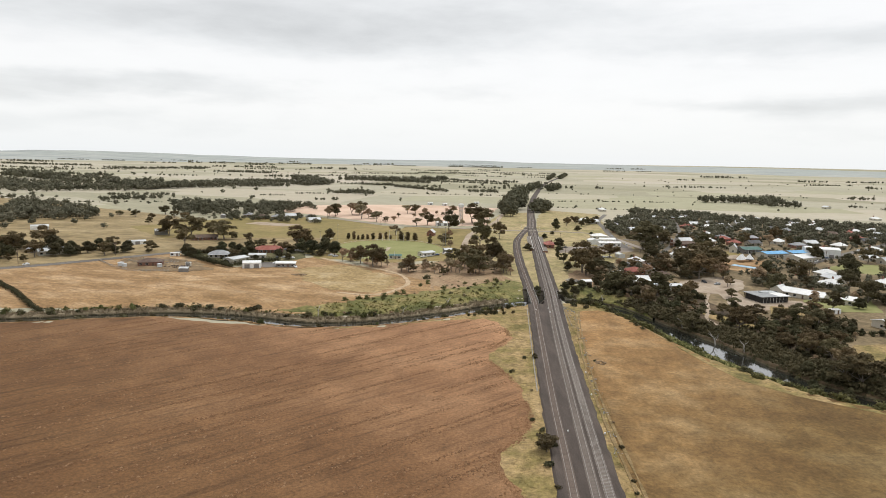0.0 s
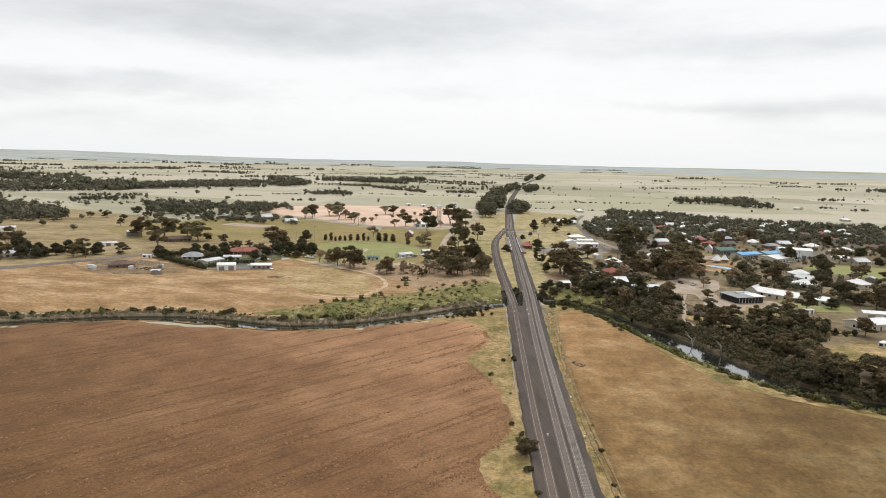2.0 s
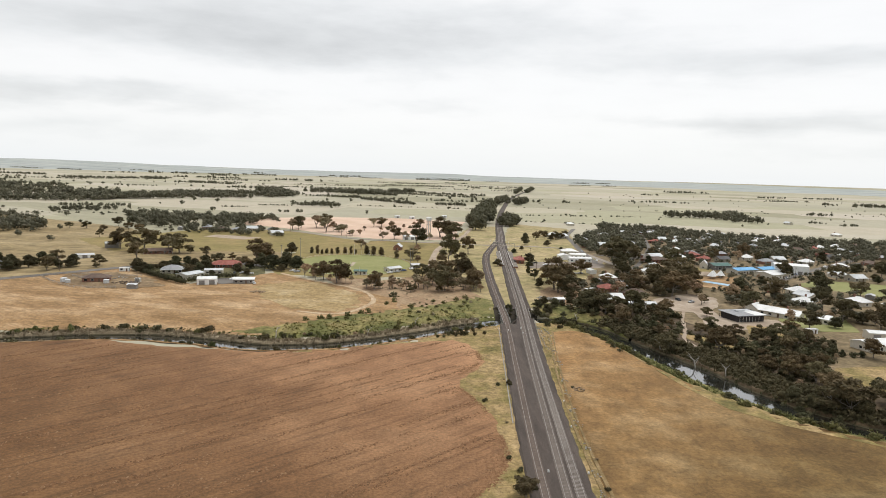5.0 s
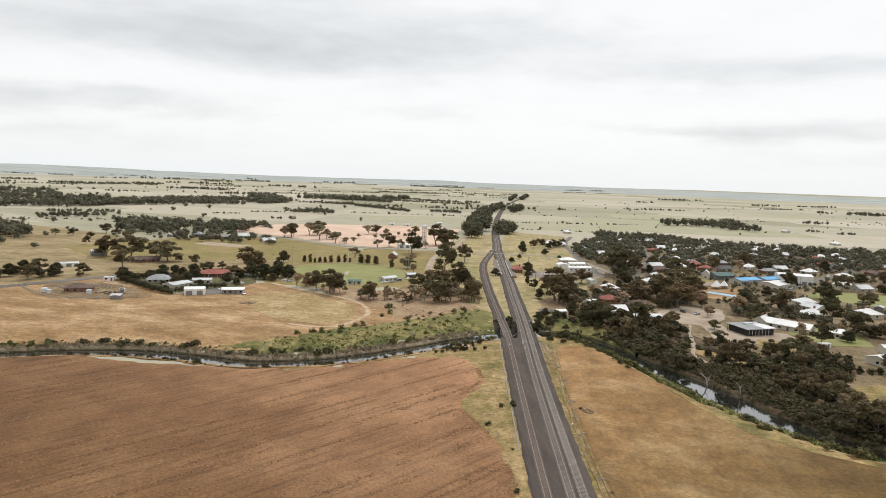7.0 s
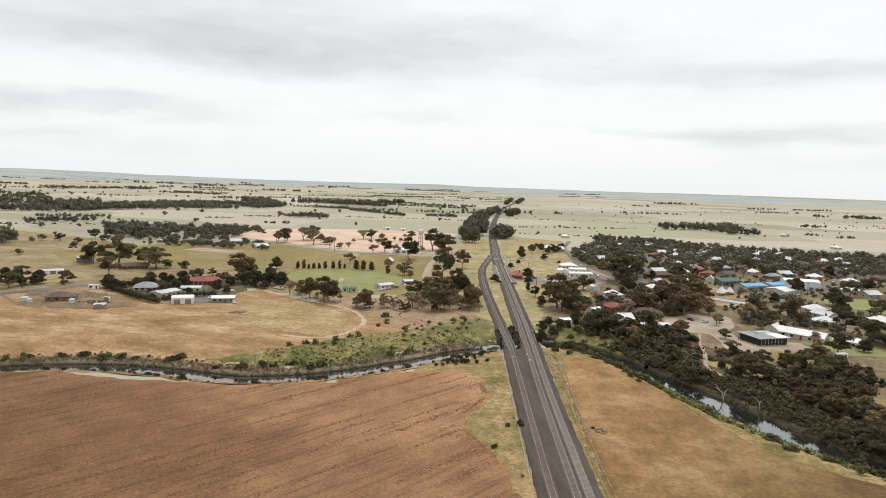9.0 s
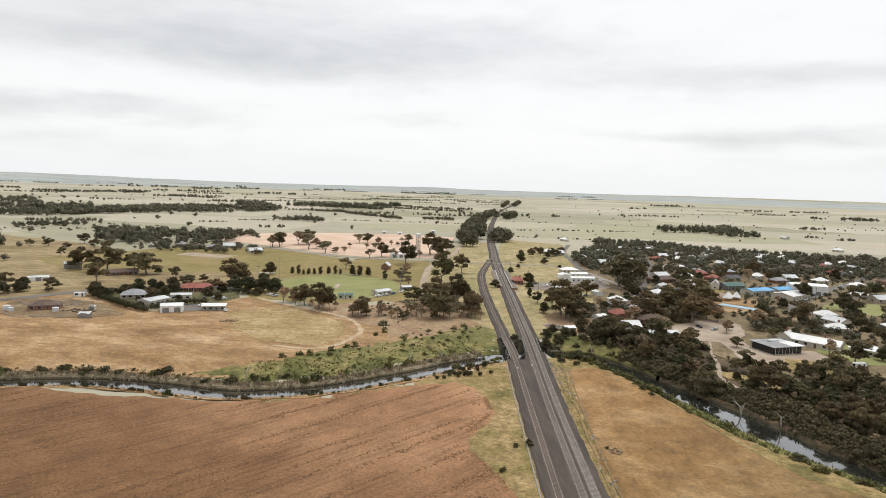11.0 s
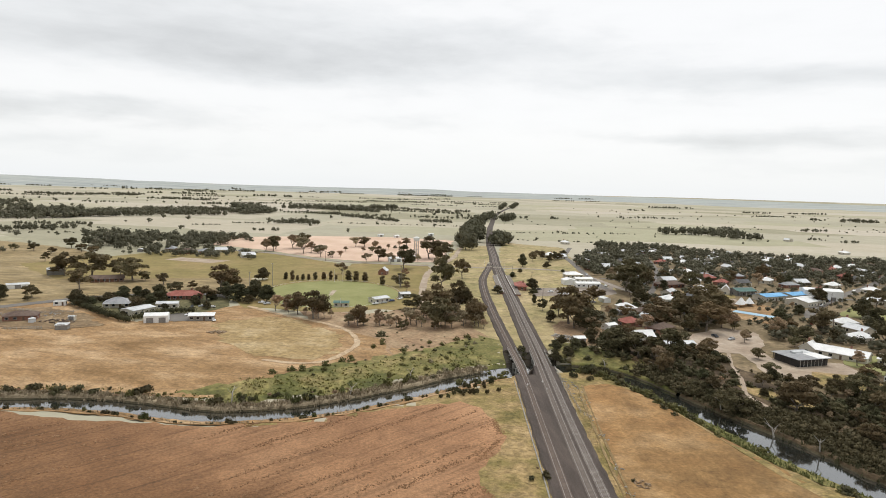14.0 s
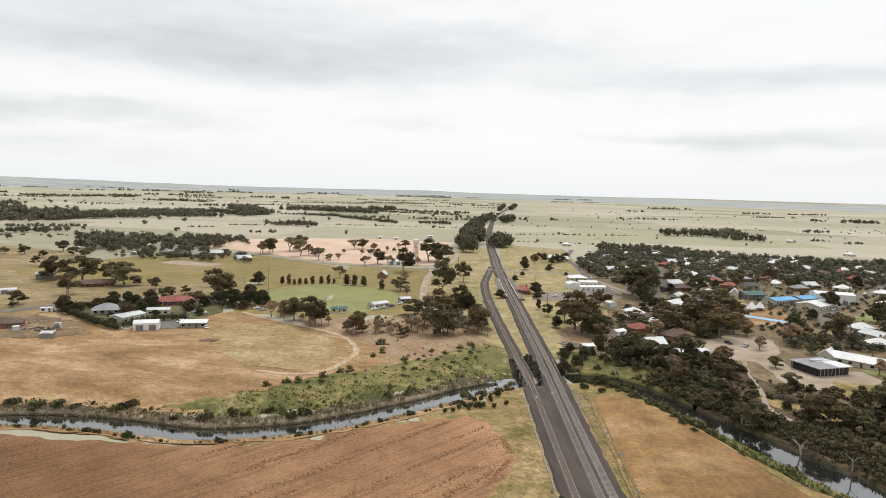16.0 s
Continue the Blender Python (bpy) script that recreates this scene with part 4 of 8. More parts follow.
bed("ballast", np.append(np.arange(371, 705, 6), 708), lambda y: track_1(y) - 2.9, lambda y: track_1(y) + 2.9, railway)
bed("ballast", np.concatenate([np.arange(367, 1000, 8), np.arange(1000, 2900, 60)]), lambda y: track_2(y) - 3.3, lambda y: track_3(y) + 3.2, railway)


def rail_line(line, y0, y1, side, parent):
    """One rail: a head on a web, swept along its track."""
    ys = np.append(np.arange(y0, y1, 5.0), y1)
    x = line(ys) + side * 0.8
    v, f = [], []
    prof = ((-0.05, 0.0), (0.05, 0.0), (0.05, 0.15), (-0.05, 0.15))
    for i, (a, y) in enumerate(zip(x, ys)):
        v += [(a + p, y, BALLAST_TOP + q) for p, q in prof]
        if i:
            k = 4 * i
            f += [(k - 4 + j, k - 4 + (j + 1) % 4, k + (j + 1) % 4, k + j) for j in range(4)]
    return part_mesh("rail", mesh_of("rail", v, f, [M["rail"]]), parent)


def sleeper_mesh():
    bm = bmesh.new()
    vs = add_box(bm, -1.3, -0.13, 0, 1.3, 0.13, 0.2)
    for v in vs:
        if v.co.z > 0.1:
            v.co.y *= 0.8
            v.co.x *= 0.985
    me = bpy.data.meshes.new("sleeper")
    bm.to_mesh(me)
    bm.free()
    return me


SLEEPER = sleeper_mesh()


def track(line, y0, y1, mat, single, label):
    th = tagged(new("railway_track"), label, "railway track", group="railway tracks", kind="structure")
    for s in (-1, 1):
        rail_line(line, y0, y1, s, th)
    cy = np.append(np.arange(y0, min(y1, 900), 4.0), min(y1, 900))
    cv = [(float(line(y)) + o, y, BALLAST_TOP + z) for y in cy for o, z in ((-1.42, -0.03), (-1.15, 0.014), (1.15, 0.014), (1.42, -0.03))]
    cf = [(4 * i + k, 4 * i + k + 1, 4 * i + k + 5, 4 * i + k + 4) for i in range(len(cy) - 1) for k in range(3)]
    part_mesh("crib_ballast", mesh_of("crib_ballast", cv, cf, [M["crib_brown" if mat is M["track_timber"] else "crib"]]), th)
    ys = np.arange(y0 + 0.4, min(y1, 640), 0.68)
    me = SLEEPER.copy()
    me.materials.append(mat)
    n = 0
    verts, tris = [], []
    base = np.array([v.co[:] for v in SLEEPER.vertices])
    faces = np.array([t for p in SLEEPER.polygons for t in ((p.vertices[0], p.vertices[1], p.vertices[2]), (p.vertices[0], p.vertices[2], p.vertices[3]))])
    for y in ys:
        a = math.atan2(float(line(y + 1) - line(y - 1)), 2)
        x = float(line(y))
        if single[0] < y < single[1] and n < 300:
            ob = new("sleeper", me)
            ob.parent = th
            ob.matrix_basis = pose(x, y, BALLAST_TOP - 0.165, 0, 0, -math.degrees(a) + random.uniform(-0.5, 0.5))
            n += 1
        else:
            c, s = math.cos(-a), math.sin(-a)
            q = base @ np.array([[c, s, 0], [-s, c, 0], [0, 0, 1]]) + (x, y, BALLAST_TOP - 0.165)
            tris.append(faces + 8 * len(verts))
            verts.append(q)
    if verts:
        ob = part_mesh("far_sleepers", tri_mesh("far_sleepers", np.concatenate(verts), np.concatenate(tris), [mat]), th)
        ob["kind"] = "stuff"
    return th


track(track_1, -400, 716, M["track_timber"], (130, 330), "railway track on weathered brown sleepers")
track(track_2, -400, 1100, M["sleeper"], (130, 330), "railway track on grey concrete sleepers")
track(track_3, -400, 1100, M["sleeper_new"], (130, 330), "railway track on pale new concrete sleepers")

# ---------------------------------------------------------------- trees
ICO_V, ICO_F = None, None


def ico():
    global ICO_V, ICO_F
    bm = bmesh.new()
    bmesh.ops.create_icosphere(bm, subdivisions=2, radius=1)
    bm.verts.ensure_lookup_table()
    ICO_V = np.array([v.co[:] for v in bm.verts])
    ICO_F = np.array([[v.index for v in f.verts] for f in bm.faces])
    bm.free()
    bm = bmesh.new()
    bmesh.ops.create_icosphere(bm, subdivisions=1, radius=1)
    lo_v, lo_f = np.array([v.co[:] for v in bm.verts]), np.array([[v.index for v in f.verts] for f in bm.faces])
    bm.free()
    return lo_v, lo_f


LOW_V, LOW_F = ico()


def leaves(rng, puffs, per, size, shell=0.75):
    """Leaf sprays (bent quads) over the skins of puffs (x, y, z, rx, ry, rz), round darker rough cores."""
    V, F, n = [], [], 0
    for (x, y, z, a, b, c) in puffs:
        k = max(6, int(per * (a * b * c) ** (2 / 3)))
        d = rng.normal(size=(k, 3))
        d /= np.linalg.norm(d, axis=1)[:, None]
        d[:, 2] = np.where(d[:, 2] < -0.55, -d[:, 2] * 0.6, d[:, 2])
        r = shell + (1.12 - shell) * rng.random(k) ** 0.7
        p = d * r[:, None] * (a, b, c) + (x, y, z)
        u = rng.normal(size=(k, 3))
        u -= (u * d).sum(1)[:, None] * d * 0.6
        u /= np.linalg.norm(u, axis=1)[:, None]
        w = np.cross(d + 0.7 * rng.normal(size=(k, 3)), u)
        w /= np.linalg.norm(w, axis=1)[:, None] + 1e-9
        s = size * (0.55 + 0.9 * rng.random(k))[:, None]
        t = 0.55 + 0.5 * rng.random(k)[:, None]
        spray = np.stack([p - u * s, p + u * s * 0.55 - w * s * t + d * s * 0.2, p + u * s * 0.75 + w * s * t - d * s * 0.15], 1)
        V.append(spray.reshape(-1, 3))
        F.append(n + np.arange(3 * k).reshape(k, 3))
        n += 3 * k
        core = LOW_V * (0.72 + 0.3 * rng.random((len(LOW_V), 1))) * (a, b, c) * 0.74 + (x, y, z)
        V.append(core)
        F.append(LOW_F + n)
        n += len(core)
    return np.concatenate(V), np.concatenate(F)


def limbs(rng, height, puffs, r):
    bm = bmesh.new()
    lean = rng.normal(size=2) * height * 0.03
    fork = Vector((lean[0], lean[1], height * (0.22 + 0.1 * rng.random())))
    rod(bm, (0, 0, -0.4), fork, r, r * 0.7, 7)
    for (x, y, z, a, b, c) in puffs:
        tip = Vector((x, y, z - c * 0.2))
        mid = fork.lerp(tip, 0.5) + Vector((0, 0, -0.05 * height))
        rod(bm, fork, mid, r * 0.5, r * 0.33, 5)
        rod(bm, mid, tip, r * 0.33, r * 0.12, 5)
    return bm


def tree_proto(name, seed, kind, label, category, leaf, height=12.0):
    """Unit trees 12 m high: an Empty with trunk and crown."""
    rng = np.random.default_rng(seed)
    H = height
    if kind == "gum":
        airy = leaf == "leaf_brown"
        puffs, k = [], 8 if airy else 12
        for i in range(k):
            a = i * 2.4 + rng.random()
            q = rng.random() ** 0.7
            rad = 3.4 * (0.25 + 0.8 * q)
            s = 1.0 + 0.75 * rng.random()
            puffs.append((rad * math.cos(a), rad * math.sin(a), H * ((0.5 if airy else 0.34) + (0.38 if airy else 0.5) * rng.random() - 0.06 * q), s * 1.2, s * 1.2, s * 0.95))
        puffs.append((0.4, 0, H * 0.84, 1.6, 1.6, 1.4))
        puffs.append((-0.6, 0.3, H * (0.66 if airy else 0.6), 1.5, 1.5, 1.2))
        V, F = leaves(rng, puffs, 64, 0.38, 0.58)
        tr = limbs(rng, H, puffs[:7], 0.3)
    elif kind == "dense":
        puffs = []
        for i in range(11):
            a, q = i * 2.4 + rng.random(), rng.random() ** 0.6
            z = H * (0.2 + 0.62 * rng.random())
            wid = 1 - 0.55 * max(0, z / H - 0.45) / 0.5
            puffs.append((2.9 * q * wid * math.cos(a), 2.9 * q * wid * math.sin(a), z, 2.2 * wid + 0.4, 2.2 * wid + 0.4, 2.0))
        puffs.append((0, 0, H * 0.84, 1.7, 1.7, 1.9))
        V, F = leaves(rng, puffs, 45, 0.42, 0.62)
        tr = limbs(rng, H, puffs[:3], 0.35)
    elif kind == "poplar":
        puffs = [(0.5 * rng.normal(), 0.5 * rng.normal(), H * z, 1.9 - 1.1 * abs(z - 0.42), 1.9 - 1.1 * abs(z - 0.42), 1.9) for z in (0.2, 0.32, 0.46, 0.6, 0.74, 0.88)]
        V, F = leaves(rng, puffs, 44, 0.5, 0.66)
        tr = limbs(rng, H, puffs[:2], 0.22)
    V[:, 2] = np.maximum(V[:, 2], 0.15)
    V[:, 2] *= H / V[:, 2].max()
    th = tagged(new(name), label, category)
    part("trunk", tr, M["bark"], th)
    part_mesh("crown", tri_mesh("crown", V, F, [M[leaf]]), th)
    return th


def shrub_proto(seed, leaf, label, group):
    rng = np.random.default_rng(seed)
    puffs = [(0, 0, 0.42, 0.8, 0.8, 0.52)] + [(0.65 * math.cos(a), 0.65 * math.sin(a), 0.2 + 0.35 * rng.random(), 0.5, 0.5, 0.42) for a in rng.random(4) * 6.3]
    V, F = leaves(rng, puffs, 80, 0.2, 0.66)
    V[:, 2] = np.maximum(V[:, 2], -0.1)
    V[:, 2] *= 1.0 / V[:, 2].max()
    return tagged(new("shrub", tri_mesh("shrub", V, F, [M[leaf]])), label, "shrub", group=group)


WIDE = {"gum": 9.6, "dense": 9.0, "poplar": 4.4, "brown": 9.6}
PROTO = {
    "gum": [tree_proto("gum_tree", 10 + i, "gum", "grey-green gum tree with an open crown", "tree", "leaf_gum") for i in range(4)],
    "brown": [tree_proto("dry_gum_tree", 20 + i, "gum", "gum tree with dry brownish foliage and pale limbs", "tree", "leaf_brown") for i in range(3)],
    "dense": [tree_proto("cypress_tree", 30 + i, "dense", "dark dense cypress tree", "tree", "leaf_dark") for i in range(3)],
    "poplar": [tree_proto("poplar_tree", 40 + i, "poplar", "slender dark tree beside the oval", "tree", "leaf_gum") for i in range(2)],
}
SHRUBS = {
    "green": [shrub_proto(50 + i, "leaf_green", "round green shrub on the river bank", "river bank shrubs") for i in range(3)],
    "dark": [shrub_proto(60 + i, "leaf_dark", "dark dense shrub on dry ground", "dark shrubs") for i in range(2)],
    "dry": [shrub_proto(70 + i, "leaf_brown", "dry brown shrub on bare ground", "dry shrubs") for i in range(2)],
}
USED = set()


def inside(pts, x, y):
    c = False
    j = len(pts) - 1
    for i in range(len(pts)):
        if (pts[i][1] > y) != (pts[j][1] > y) and x < (pts[j][0] - pts[i][0]) * (y - pts[i][1]) / (pts[j][1] - pts[i][1]) + pts[i][0]:
            c = not c
        j = i
    return c


# open ground in the town: the dirt yard up to the pool, the school grounds, the main street
OPEN = ([(182, 405), (198, 405), (240, 455), (270, 505), (232, 502), (205, 440)], [(228, 488), (304, 497), (350, 560), (376, 597), (294, 588), (244, 530)], [(221, 413), (240, 424), (330, 500), (411, 578), (483, 665), (470, 668), (306, 525), (250, 462)])


def in_open(x, y):
    return any(inside(p, x, y) for p in OPEN)


def place(proto, m):
    if proto.name in USED:
        return copy_thing(proto, m)
    USED.add(proto.name)
    proto.matrix_basis = m
    return proto


def plant(kind, x, y, h, w=None, group=""):
    if group == "town trees" and in_open(x, y):
        return None
    rnd = random.Random(int(x * 7 + y * 13))
    pr = PROTO[kind][rnd.randrange(len(PROTO[kind]))]
    sz = h / 12.0
    sz *= 1.12
    sx = sz if w is None else max(0.45 * sz, min(1.25 * sz, 0.95 * w / WIDE[kind]))
    m = pose(x, y, gz(x, y) - 0.1, 0, 0, rnd.uniform(0, 360)) @ Matrix.Diagonal((sx, sx * rnd.uniform(0.88, 1.12), sz, 1))
    ob = place(pr, m)
    if group:
        ob["group"] = group
    return ob


LOOSE = {'green': [], 'dark': [], 'dry': []}
SINGLE = [0]


def shrub(kind, x, y, h, w=None):
    if SINGLE[0] >= 290:
        LOOSE[kind].append((x, y, h, (w or h * 1.8) * 0.9))
        return None
    SINGLE[0] += 1
    rnd = random.Random(int(x * 17 + y * 31))
    pr = SHRUBS[kind][rnd.randrange(len(SHRUBS[kind]))]
    w = w or h * 1.8
    m = pose(x, y, gz(x, y) - 0.05, 0, 0, rnd.uniform(0, 360)) @ Matrix.Diagonal((w / 2.2, w / 2.2 * rnd.uniform(0.8, 1.25), h, 1))
    return place(pr, m)


GUMS_FARM = [(-252, 576, 17, 22), (-214, 519, 13, 17), (-229, 570, 15, 18), (-210, 573, 14, 17), (-196, 561, 10, 14), (-187, 561, 6, 10), (-169, 546, 6, 9), (-155, 533, 3, 7), (-143, 529, 10, 13),
             (-121, 520, 11, 14), (-308, 657, 6, 5), (-224, 476, 7, 12), (-226, 485, 6, 10), (-377, 734, 5, 9), (-360, 736, 5, 8), (-331, 713, 4, 6), (-339, 767, 8, 15), (-314, 735, 6, 9), (-295, 718, 6, 10)]
CYPRESS_FARM = [(-163, 486, 8, 14), (-149, 482, 10, 15), (-179, 480, 7, 13), (-192, 468, 9, 15), (-184, 458, 8, 13), (-114, 460, 5, 10), (-112, 496, 11, 12), (-101, 486, 14, 16), (-93, 493, 13, 12),
                (-84, 486, 11, 11), (-104, 574, 10, 16), (-94, 479, 7, 8), (-155, 477, 8, 10), (-150, 471, 7, 9), (-157, 470, 6, 8), (-127, 480, 6, 8), (-119, 487, 8, 10),
                (-122, 471, 5, 8), (-171, 484, 9, 11)]
GUMS_OVAL = [(-73, 457, 9, 10), (-59, 448, 10, 10), (-67, 461, 8, 7), (-46, 438, 6, 7), (-39, 438, 9, 8), (-28, 422, 5, 7), (-20, 422, 9, 12), (-11, 421, 9, 10), (-2, 419, 7, 7), (6, 425, 9, 10),
             (15, 438, 9, 11), (21, 419, 10, 10), (28, 419, 12, 12), (35, 422, 14, 14), (43, 421, 12, 11), (47, 443, 11, 8), (9, 465, 8, 9)]
POPLARS = [(-87, 577, 5.8, 4.2), (-82, 576, 7.2, 5.6), (-78, 577, 7.2, 5.6), (-74, 578, 8.7, 5.6), (-70, 579, 8.7, 5.6), (-65, 580, 8.7, 5.6), (-58, 581, 8.7, 5.6), (-53, 580, 10.2, 4.2), (-49, 583, 7.2, 5.6), (-39, 578, 14.5, 8.4), (-33, 577, 11.6, 11.2), (-26, 576, 13.0, 14.0), (-12, 560, 10.2, 7.0)]
GUMS_PINK = [(-142, 779, 16, 10), (-136, 804, 15, 8), (-118, 814, 16, 13), (-100, 765, 18, 21), (-93, 777, 14, 14), (-78, 734, 13, 14), (-66, 735, 7, 8), (-58, 738, 7, 7), (-57, 795, 9, 8), (-49, 848, 12, 15),
             (-37, 788, 6, 14), (-25, 827, 12, 9), (-9, 829, 10, 11), (4, 872, 10, 13), (-47, 616, 10, 9)]
GUMS_TOWER = [(-30, 700, 10, 12), (-18, 712, 9, 8), (-6, 695, 12, 12), (6, 657, 13, 11), (21, 709, 11, 11), (34, 743, 14, 17), (38, 678, 13, 12), (49, 713, 12, 13), (6, 604, 10, 11), (32, 546, 14, 10),
              (6, 532, 12, 12), (2, 556, 6, 8), (42, 627, 11, 13), (54, 603, 12, 9), (44, 548, 6, 3), (36, 503, 4, 3)]
STATION_TREES = [(123, 690, 13, 10), (72, 531, 8, 10), (99, 615, 5, 7), (102, 552, 9, 10), (98, 529, 7, 9), (90, 491, 7, 4), (154, 655, 4, 5), (146, 685, 8, 9), (112, 647, 4, 5)]
TOWN_NEAR = [(133, 500, 7, 12), (123, 493, 5, 8), (142, 511, 6, 9), (188, 618, 18, 20), (176, 552, 18, 21), (174, 530, 15, 13), (158, 481, 8, 11), (121, 440, 5, 7), (97, 432, 13, 14), (103, 416, 13, 15), (97, 421, 11, 12),
             (105, 413, 10, 10), (97, 454, 10, 9), (88, 438, 7, 7), (91, 470, 6, 5), (135, 414, 11, 12), (150, 428, 9, 11), (102, 369, 13, 16), (110, 361, 9, 13), (116, 352, 9, 13), (125, 361, 11, 12), (104, 384, 11, 9)]
TOWN_CREEK = [(194, 460, 12, 22), (186, 427, 16, 21), (190, 422, 14, 12), (211, 478, 12, 12), (193, 416, 7, 9), (205, 404, 15, 15), (222, 418, 14, 13), (267, 470, 14, 17), (251, 480, 12, 12), (180, 392, 9, 9),
              (147, 366, 5, 6), (163, 419, 10, 10), (156, 331, 5, 6), (150, 316, 4, 5), (168, 360, 4, 5), (209, 376, 7, 9), (202, 384, 4, 7), (210, 350, 12, 18), (196, 326, 13, 17), (300, 462, 13, 22)]
for x, y, h, w in GUMS_FARM:
    plant("gum", x, y, h, w, "farm gum trees")
for x, y, h, w in CYPRESS_FARM:
    plant("dense", x, y, h, w, "farm cypress trees")
for i, (x, y, h, w) in enumerate(GUMS_OVAL):
    plant("brown" if i % 5 != 1 else "gum", x, y, h, w, "gum trees by the oval")
for x, y, h, w in POPLARS:
    plant("poplar", x, y, h, w, "trees round the oval")
for x, y, h, w in GUMS_PINK:
    plant("brown", x, y, h * 1.1, max(w, h) * 1.3, "gum trees in the bare paddock")
    if w > 9:
        plant("gum", x + w * 0.7, y + 5, h * 0.8, w * 1.1, "gum trees in the bare paddock")
for i, (x, y, h, w) in enumerate(GUMS_TOWER):
    plant("gum" if i % 2 else "brown", x, y, h, w, "gum trees by the water tower")
for x, y, h, w in STATION_TREES:
    plant("dense", x, y, h, w, "trees by the station")
for i, (x, y, h, w) in enumerate(TOWN_NEAR + TOWN_CREEK):
    plant(("gum", "dense", "gum", "brown")[i % 4], x, y, h, w, "town trees")


def scatter(poly, n, gap, seed, avoid=()):
    """Up to n spots in the outline, at least gap apart and clear of the avoid circles."""
    rnd = random.Random(seed)
    xs, ys = [p[0] for p in poly], [p[1] for p in poly]
    got = []
    for _ in range(n * 14):
        if len(got) >= n:
            break
        x, y = rnd.uniform(min(xs), max(xs)), rnd.uniform(min(ys), max(ys))
        if not inside(poly, x, y) or any((x - a) ** 2 + (y - b) ** 2 < r * r for a, b, r in avoid):
            continue
        if any((x - a) ** 2 + (y - b) ** 2 < gap * gap for a, b in got):
            continue
        got.append((x, y))
    return got


PATH_CLEAR = [(x, y, 4.6) for x, y in spline([(160, 372), (150, 351), (145, 337), (139, 322), (133, 309), (133, 294), (137, 280), (141, 262), (143.5, 243), (145, 233), (151, 222), (160, 215), (185, 205)], 4)]
rnd = random.Random(4)
GLADE = [(166, 340, 11), (158, 352, 8), (150, 380, 7), (176, 338, 12), (146, 342, 5), (141, 326, 6), (148, 326, 6), (156, 320, 6), (166, 316, 5), (139, 313, 5), (145, 304, 6), (149, 297, 4), (158, 240, 6), (164, 232, 6), (188, 262, 8), (194, 256, 8), (147, 272, 3), (174, 330, 8), (188, 320, 7)]
REACH = [(125, 286, 9), (130, 270, 8), (132, 256, 8), (134, 244, 7)]
WOODS = [(92, 366), (104, 352), (112, 330), (122, 296), (130, 268), (138, 246), (152, 230), (176, 215), (230, 196), (262, 210), (215, 222), (172, 228), (152, 244), (160, 262), (176, 278), (206, 282), (196, 308),
         (170, 318), (166, 345), (150, 362), (144, 396), (126, 404), (100, 404), (86, 388)]
for x, y in scatter(WOODS, 125, 4.8, 5, PATH_CLEAR + REACH + GLADE):
    h = rnd.uniform(3.0, 7.0) * (0.55 if 236 < y < 304 and x < 140 else 1.0)
    plant(rnd.choice(("gum", "gum", "brown", "dense")), x, y, h, h * rnd.uniform(0.85, 1.2), "river woodland trees")


WOODS_EAST = [(147.8, 296.8), (179.6, 319.6), (197.4, 313.2), (205.3, 304.3), (157.2, 241.7), (158.7, 233.7), (141.7, 208.5), (129.1, 210.3), (147.2, 241.4), (145.9, 256.1), (143.3, 271.1)]
for x, y in scatter(WOODS_EAST, 30, 5.6, 25, PATH_CLEAR + GLADE):
    h = rnd.uniform(3.0, 6.0)
    plant(rnd.choice(("gum", "dense", "dense", "brown")), x, y, h, h * rnd.uniform(0.95, 1.25), "river woodland trees")
UNDER_EAST = scatter(WOODS_EAST, 70, 3.0, 26, [(x, y, 2.4) for x, y, r in PATH_CLEAR] + GLADE)
UNDER = scatter(WOODS, 190, 3.0, 6, [(x, y, 2.6) for x, y, r in PATH_CLEAR] + REACH + GLADE)

for i, (x, y) in enumerate(RIVER):
    if 99 < x < 240 and not 236 < y < 288:
        tx, ty = RIVER[i + 1] - RIVER[i - 1]
        o, ln = rnd.uniform(8.5, 11.5), math.hypot(tx, ty)
        h = rnd.uniform(4.5, 8)
        plant(rnd.choice(("dense", "gum", "dense")), x - ty / ln * o, y + tx / ln * o, h, h * 1.25, "river bank trees")
BANK_UNDER = []
for i, (x, y) in enumerate(RIVER):
    if 92 < x < 250:
        tx, ty = RIVER[i + 1] - RIVER[i - 1]
        ln = math.hypot(tx, ty)
        for _ in range(24 if 236 < y < 288 else 15):
            o, u = rnd.uniform(6.8, 16.5) * float(river_width(x, y)), rnd.uniform(-3, 3)
            h = rnd.uniform(0.5, 1.1) + max(0, o - 7.5) * 0.27 if 236 < y < 288 else rnd.uniform(1.6, 4.2)
            BANK_UNDER.append((x - ty / ln * o + tx / ln * u, y + tx / ln * o + ty / ln * u, h, h * 1.5))

